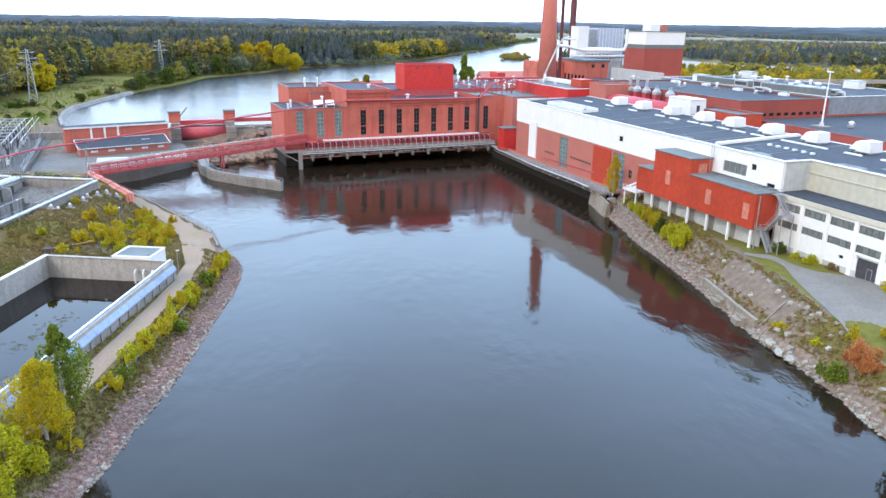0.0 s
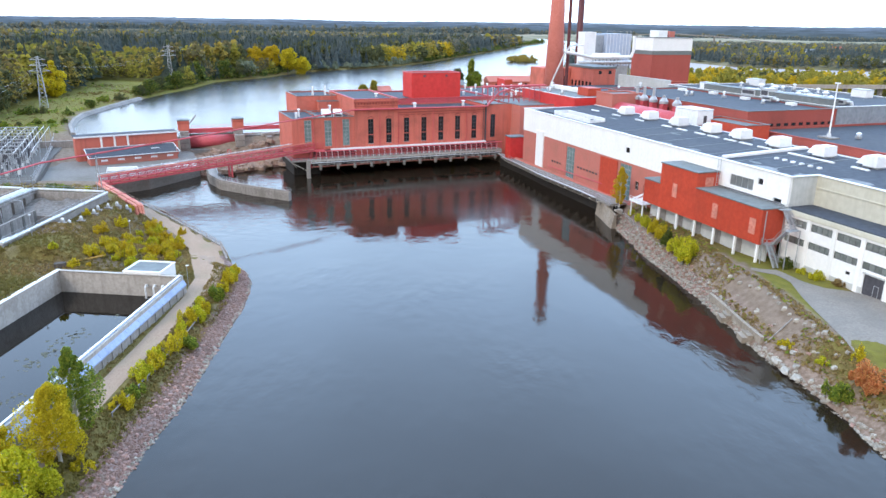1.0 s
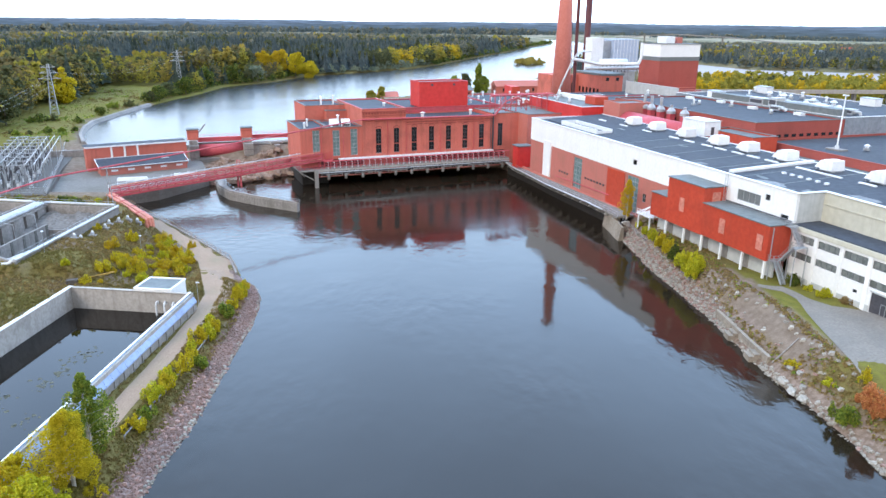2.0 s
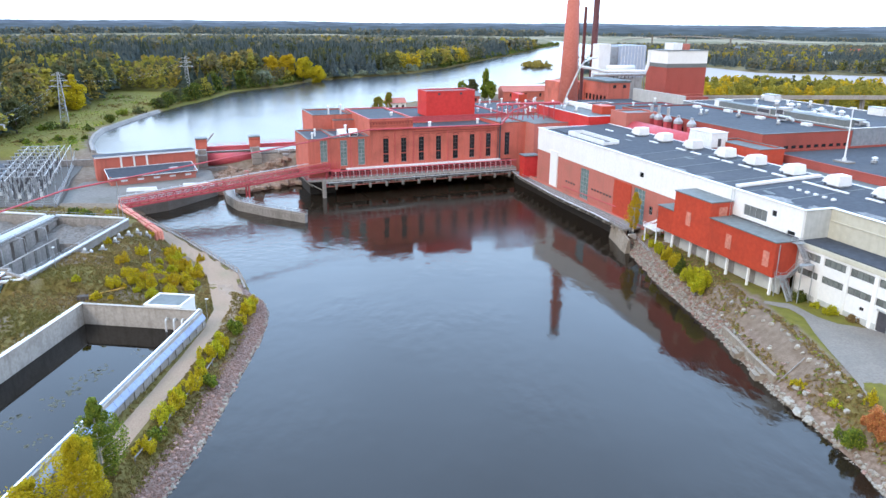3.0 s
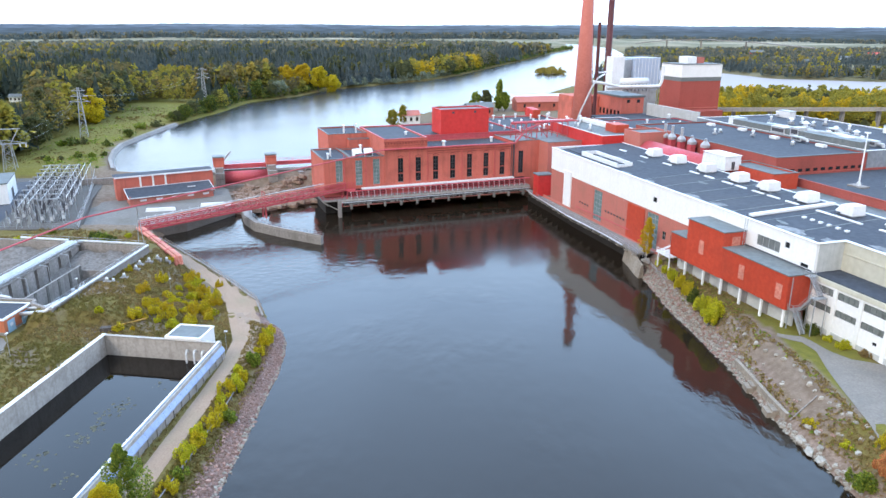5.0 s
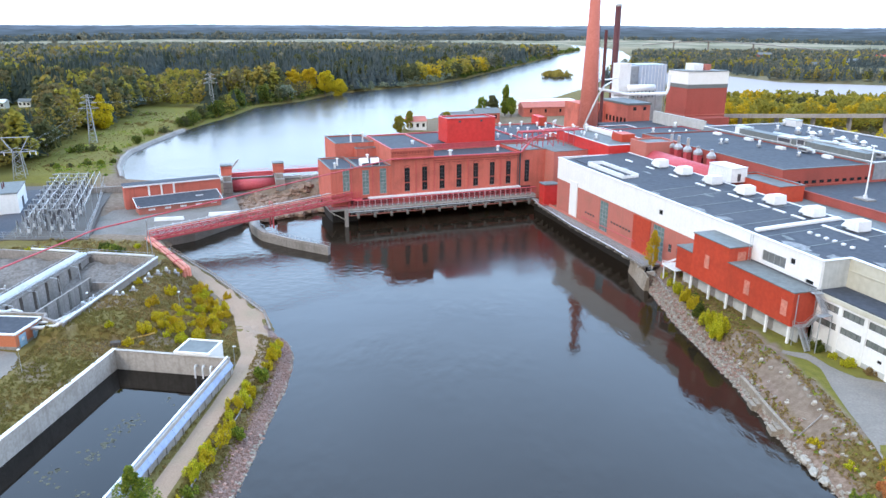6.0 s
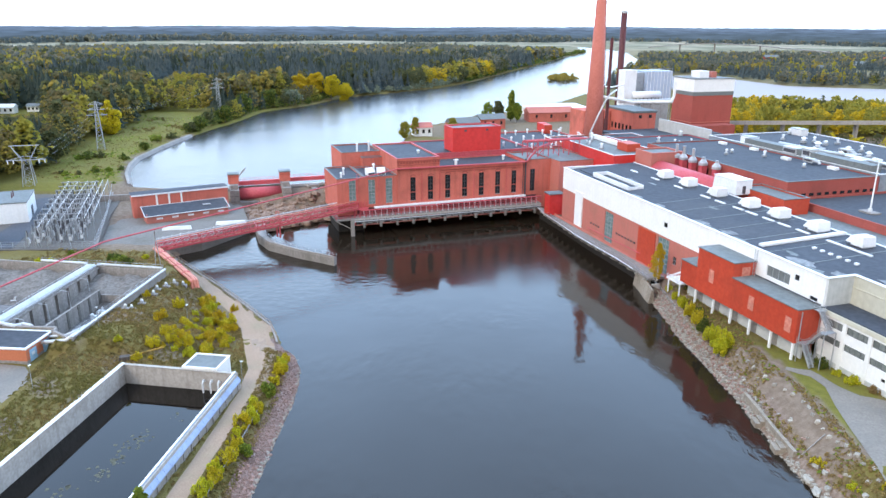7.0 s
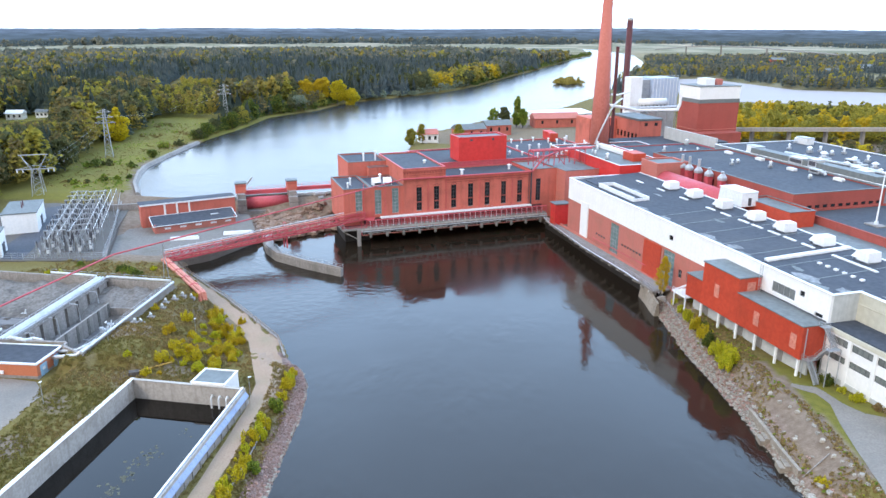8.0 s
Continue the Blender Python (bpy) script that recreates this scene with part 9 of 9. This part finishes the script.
# houses and roads far off
for k, (x, y, w, d3, h, wm, rm, yw) in enumerate([(-336, 483, 11, 7, 4.5, WHITE, WHITE_METAL, 10), (-322, 492, 8, 6, 4, WHITE, ROOF_GREY, 10), (-40, 402, 10, 8, 5.0, WHITE, BRICK_PALE, 20), (-18, 425, 18, 9, 5.5, BRICK, ROOF_GREY, 25), (-2, 440, 16, 9, 5.5, BRICK, ROOF_GREY, 25), (36, 480, 30, 11, 5.5, BRICK, BRICK_PALE, 15), (40, 523, 44, 30, 4, WHITE, WHITE_METAL, 33), (-310, 1010, 24, 12, 6, WHITE, ROOF_GREY, 5), (420, 980, 30, 14, 6, WHITE, ROOF_GREY, 0), (470, 1300, 22, 12, 6, RED_SHEET, ROOF_GREY, 0), (520, 1100, 26, 12, 6, WHITE, ROOF_GREY, 20), (640, 1250, 20, 12, 6, WHITE, RED_SHEET, 0)]):
    hs_ = thing("house", "gabled house with a pitched roof among trees" if k not in (5, 6) else "long low shed with a pitched sheet roof", "house", pose(x, y, height_at(x, y), 0, 0, yw), group="far houses")
    part("wall", Shape().box(-w / 2, w / 2, -d3 / 2, d3 / 2, -1, h), wm, hs_)
    part("roof", Shape().add([(-w / 2 - 0.5, -d3 / 2 - 0.6, h - 0.2), (w / 2 + 0.5, -d3 / 2 - 0.6, h - 0.2), (w / 2 + 0.5, d3 / 2 + 0.6, h - 0.2), (-w / 2 - 0.5, d3 / 2 + 0.6, h - 0.2), (-w / 2 - 0.5, 0, h + d3 * (0.28 if d3 < 20 else 0.05)), (w / 2 + 0.5, 0, h + d3 * (0.28 if d3 < 20 else 0.05))], [(0, 1, 5, 4), (2, 3, 4, 5), (0, 4, 3), (1, 2, 5), (0, 3, 2, 1)]), rm, hs_)
    for q in range(3):
        part("window", Shape().box(-w / 3 + q * w / 3 - 0.7, -w / 3 + q * w / 3 + 0.7, -d3 / 2 - 0.06, -d3 / 2, h * 0.35, h * 0.75), GLASS, hs_)
via = thing("rail_viaduct", "low grey concrete road viaduct on posts behind the mill", "viaduct", Matrix())
va, vb = Vector((114, 392, 16.2)), Vector((345, 404, 17.4))
part("deck", Shape().bar(va, vb, 7.0, 1.2), CONCRETE_PALE, via)
part("parapet", Shape().bar(va + Vector((1, -3.5, 1.0)), vb + Vector((1, -3.5, 1.0)), 0.3, 1.0), CONCRETE_PALE, via)
for k in range(13):
    p = va.lerp(vb, k / 12)
    part("post", Shape().box(p.x - 0.6, p.x + 0.6, p.y - 1.5, p.y + 1.5, 4, p.z - 0.6), CONCRETE, via)
fb = thing("road_bridge", "slender arched concrete road bridge far off", "bridge", Matrix())
fbp = [Vector((330, 1620, 20)), Vector((390, 1600, 27)), Vector((450, 1560, 30)), Vector((520, 1500, 27)), Vector((620, 1420, 18))]
for p, q in zip(fbp, fbp[1:]):
    part("deck", Shape().bar(p, q, 9, 1.6), CONCRETE, fb)
    part("post", Shape().box(q.x - 1.2, q.x + 1.2, q.y - 2, q.y + 2, 4, q.z - 0.5), CONCRETE, fb)

# ---------------------------------------------------------------- stones


def stone_mesh(name, mat, seed):
    rs = random.Random(seed)
    s = Shape()
    n = 7
    lo = [(math.cos(6.283 * k / n) * rs.uniform(0.7, 1.1), math.sin(6.283 * k / n) * rs.uniform(0.6, 1.0), -0.3) for k in range(n)]
    hi = [(x * rs.uniform(0.6, 0.9), y * rs.uniform(0.6, 0.9), rs.uniform(0.35, 0.65)) for x, y, z in lo]
    s.add(lo + hi, [(k, (k + 1) % n, n + (k + 1) % n, n + k) for k in range(n)] + [tuple(range(n, 2 * n))])
    return s.mesh(name, mat)


STONES = [stone_mesh("stone", ROCK, 500 + k) for k in range(6)]
PALES = [stone_mesh("stone", PALE_ROCK, 520 + k) for k in range(4)]
bankl = thing("stone_bank", "reddish grey riprap stones along the track shore", "riprap", Matrix())
bankr = thing("stone_bank", "pale boulders and rubble along the mill shore", "riprap", Matrix())
rs = random.Random(77)


def shore_spot(y, d, left_side=True):
    pts_ = LOW_SHORE[:12] if left_side else LOW_SHORE[26:44]
    ys_, xs_ = [p[1] for p in pts_], [p[0] for p in pts_]
    if ys_[0] > ys_[-1]:
        ys_, xs_ = ys_[::-1], xs_[::-1]
    return float(np.interp(y, ys_, xs_)) + (-d if left_side else d)


def put_stone(parent, meshes, x, y, s):
    part("stone", rs.choice(meshes), None, parent, m=Matrix.LocRotScale((x, y, height_at(x, y) + 0.05), Euler((rs.uniform(-0.3, 0.3), rs.uniform(-0.3, 0.3), rs.uniform(0, 6.28))), Vector((s * rs.uniform(0.8, 1.3), s, s * rs.uniform(0.7, 1.1)))))


for k in range(290):
    y = rs.uniform(56, 100)
    d = -0.3 + 3.3 * rs.random() ** 1.3
    put_stone(bankl, STONES if d > 0.7 or rs.random() < 0.45 else PALES, shore_spot(y, d), y, rs.uniform(0.15, 0.4))
for k in range(100):
    y = rs.uniform(66, 128)
    d = rs.uniform(-0.2, 0.9) if k % 4 else rs.uniform(1.0, 4.0)
    put_stone(bankr, PALES if rs.random() < 0.8 else STONES, shore_spot(y, d, False), y, rs.uniform(0.2, 0.55))
# row of boulders along the right bank's grass edge
bx = [(47.9, 131.7), (48.7, 128.5), (49.2, 126.4), (50.0, 123.0), (50.7, 120.1), (51.5, 117.6), (52.0, 115.3), (52.5, 112.5), (52.6, 110.4), (52.4, 108.4), (52.4, 106.5), (52.5, 104.6), (52.6, 102.6), (53.6, 99.2), (54.0, 96.9), (54.1, 95.1), (53.3, 97.6), (54.9, 93.4), (53.0, 100.8), (54.6, 91.4), (53.6, 92.2)]
rowb = thing("boulder_row", "row of pale boulders edging the grass", "boulders", Matrix())
for x, y in bx:
    put_stone(rowb, PALES, x, y, rs.uniform(0.35, 0.62))


def scatter_stones(name, label, mat, spots):
    base_v = [[tuple(v.co) for v in m.vertices] for m in (STONES if mat is ROCK else PALES)]
    base_f = [[tuple(p.vertices) for p in m.polygons] for m in (STONES if mat is ROCK else PALES)]
    V, F = [], []
    for x, y, s in spots:
        k = rs.randrange(len(base_v))
        mtx = Matrix.LocRotScale((x, y, height_at(x, y) + 0.03), Euler((rs.uniform(-0.4, 0.4), rs.uniform(-0.4, 0.4), rs.uniform(0, 6.28))), Vector((s * rs.uniform(0.8, 1.4), s, s * 0.9)))
        n = len(V)
        V += [tuple(mtx @ Vector(c)) for c in base_v[k]]
        F += [tuple(i + n for i in f) for f in base_f[k]]
    me = bpy.data.meshes.new(name)
    me.from_pydata(V, [], F)
    me.materials.append(mat)
    return tagged(new(name, me), label, "stones", kind="stuff")


scatter_stones("riprap", "small reddish riprap stones", ROCK, [(lambda y, d: (shore_spot(y, d), y, rs.uniform(0.06, 0.21)))(rs.uniform(54, 139), -0.4 + 3.7 * rs.random() ** 1.35) for _ in range(7400)])
scatter_stones("riprap", "pale waterline stones", PALE_ROCK, [(lambda y, d: (shore_spot(y, d), y, rs.uniform(0.1, 0.28)))(rs.uniform(54, 139), rs.uniform(-0.5, 0.4)) for _ in range(500)] + [(lambda y, d: (shore_spot(y, d, False), y, rs.uniform(0.12, 0.42)))(rs.uniform(66, 175), rs.uniform(-0.4, 0.9)) for _ in range(520)])
rubble = [(shore_spot(y, d, False), y, s_) for y, d, s_ in ((rs.uniform(116, 176), -0.4 + 2.9 * rs.random() ** 1.4, rs.uniform(0.18, 0.6) * rs.uniform(0.6, 1)) for _ in range(1300))]
scatter_stones("riprap", "reddish brown rubble on the mill bank", ROCK, rubble[:520])
scatter_stones("riprap", "pale grey rubble on the mill bank", PALE_ROCK, rubble[520:])
spill = []
for _ in range(420):
    spill.append((rs.uniform(-92, -50), rs.uniform(224, 262), rs.uniform(0.6, 2.4)))
bv, bf, V, F = [[tuple(v.co) for v in m.vertices] for m in STONES], [[tuple(q.vertices) for q in m.polygons] for m in STONES], [], []
for x, y, s in spill:
    if not inside_poly([(-93, 240), (-84, 226), (-76, 224), (-54, 244), (-50, 258), (-62, 262), (-90, 252)], x, y):
        continue
    k, n = rs.randrange(len(bv)), len(V)
    mtx = Matrix.LocRotScale((x, y, max(0.25, height_at(x, y) + 0.1)), Euler((rs.uniform(-0.3, 0.3), rs.uniform(-0.3, 0.3), rs.uniform(0, 6.28))), Vector((s * 1.5, s, s * 0.6)))
    V += [tuple(mtx @ Vector(c)) for c in bv[k]]
    F += [tuple(i + n for i in f) for f in bf[k]]
sm = bpy.data.meshes.new("spillway_rock")
sm.from_pydata(V, [], F)
sm.materials.append(surface("rusty_bedrock", (0.16, 0.1, 0.07), (0.33, 0.23, 0.17), 0.9, grain=1.5, blotch=0.4, bump=0.5))
tagged(new("spillway_rock", sm), "rusty brown bedrock lumps below the gates", "rocks", kind="stuff")
# concrete edge at the mill shore
stp = thing("shore_steps", "broken concrete retaining edge at the mill shore", "retaining wall", Matrix())
for a, b in (((46.1, 121.6), (46.6, 115.2)), ((46.6, 115.1), (47.0, 108.6)), ((47.0, 108.5), (47.6, 102.6))):
    part("wall", slab(Vector((*a, 0)), Vector((*b, 0)), 0.6, -2, 1.35, -1), WARM_CONCRETE, stp)
for x, y in ((45.7, 113.6), (46.1, 105.6)):
    part("landing", Shape().box(x - 0.5, x + 1.2, y - 1.1, y + 1.1, -2, 0.35).box(x + 0.3, x + 1.2, y - 1.1, y + 1.1, 0.35, 0.75), WARM_CONCRETE, stp, "pale concrete landing step at the water")
rw = thing("bank_wall", "rough pale concrete wall where the quay meets the bank", "retaining wall", R_FRAME)
foot = [(52.5, -3.2), (55.2, -3.9), (58.0, -4.6), (60.8, -5.5), (63.6, -6.4), (66.2, -7.0)]
for k, ((a, av), (b, bv)) in enumerate(zip(foot, foot[1:])):
    za, zb = 3.75 - 0.32 * max(0, k - 2), 3.72 - 0.32 * max(0, k - 1)
    part("panel", Shape().add([(a, av - 0.8, -2), (b - 0.04, bv - 0.8, -2), (b - 0.04, bv + 0.1, zb), (a, av + 0.1, za), (a, av + 1.2, -2), (b - 0.04, bv + 1.2, -2), (b - 0.04, bv + 0.7, zb), (a, av + 0.7, za)], [(0, 1, 2, 3), (3, 2, 6, 7), (4, 7, 6, 5), (0, 3, 7, 4), (1, 5, 6, 2), (0, 4, 5, 1)]), WARM_CONCRETE, rw)
railing(rw, [(62.0, -4.0, 3.4), (68.0, -5.0, 2.6), (76.0, -6.8, 1.9)], 0.9, 2.4, STEEL, rails=2, post=0.08, rail=0.06)
for x, y, sx, sy in ((48.0, 97.5, 1.5, 0.9), (48.3, 95.0, 1.7, 0.8), (48.9, 92.6, 1.3, 0.9), (49.6, 99.0, 1.0, 0.7), (50.0, 97.0, 0.8, 0.6), (49.4, 94.4, 0.9, 0.6)):
    part("stone", rs.choice(PALES), None, rowb, m=Matrix.LocRotScale((x, y, height_at(x, y) + 0.1), Euler((0.1, 0.05, 1.2 + rs.uniform(-0.3, 0.3))), Vector((sx, sy, 0.5))))
pole = thing("fallen_pole", "grey weathered timber pole lying on the bank slope", "pole", Matrix())
part("shaft", Shape().rod((48.1, 101.9, height_at(48.1, 101.9) + 0.2), (52.3, 103.4, height_at(52.3, 103.4) + 0.25), 0.12, 0.09, 8), CONCRETE, pole)
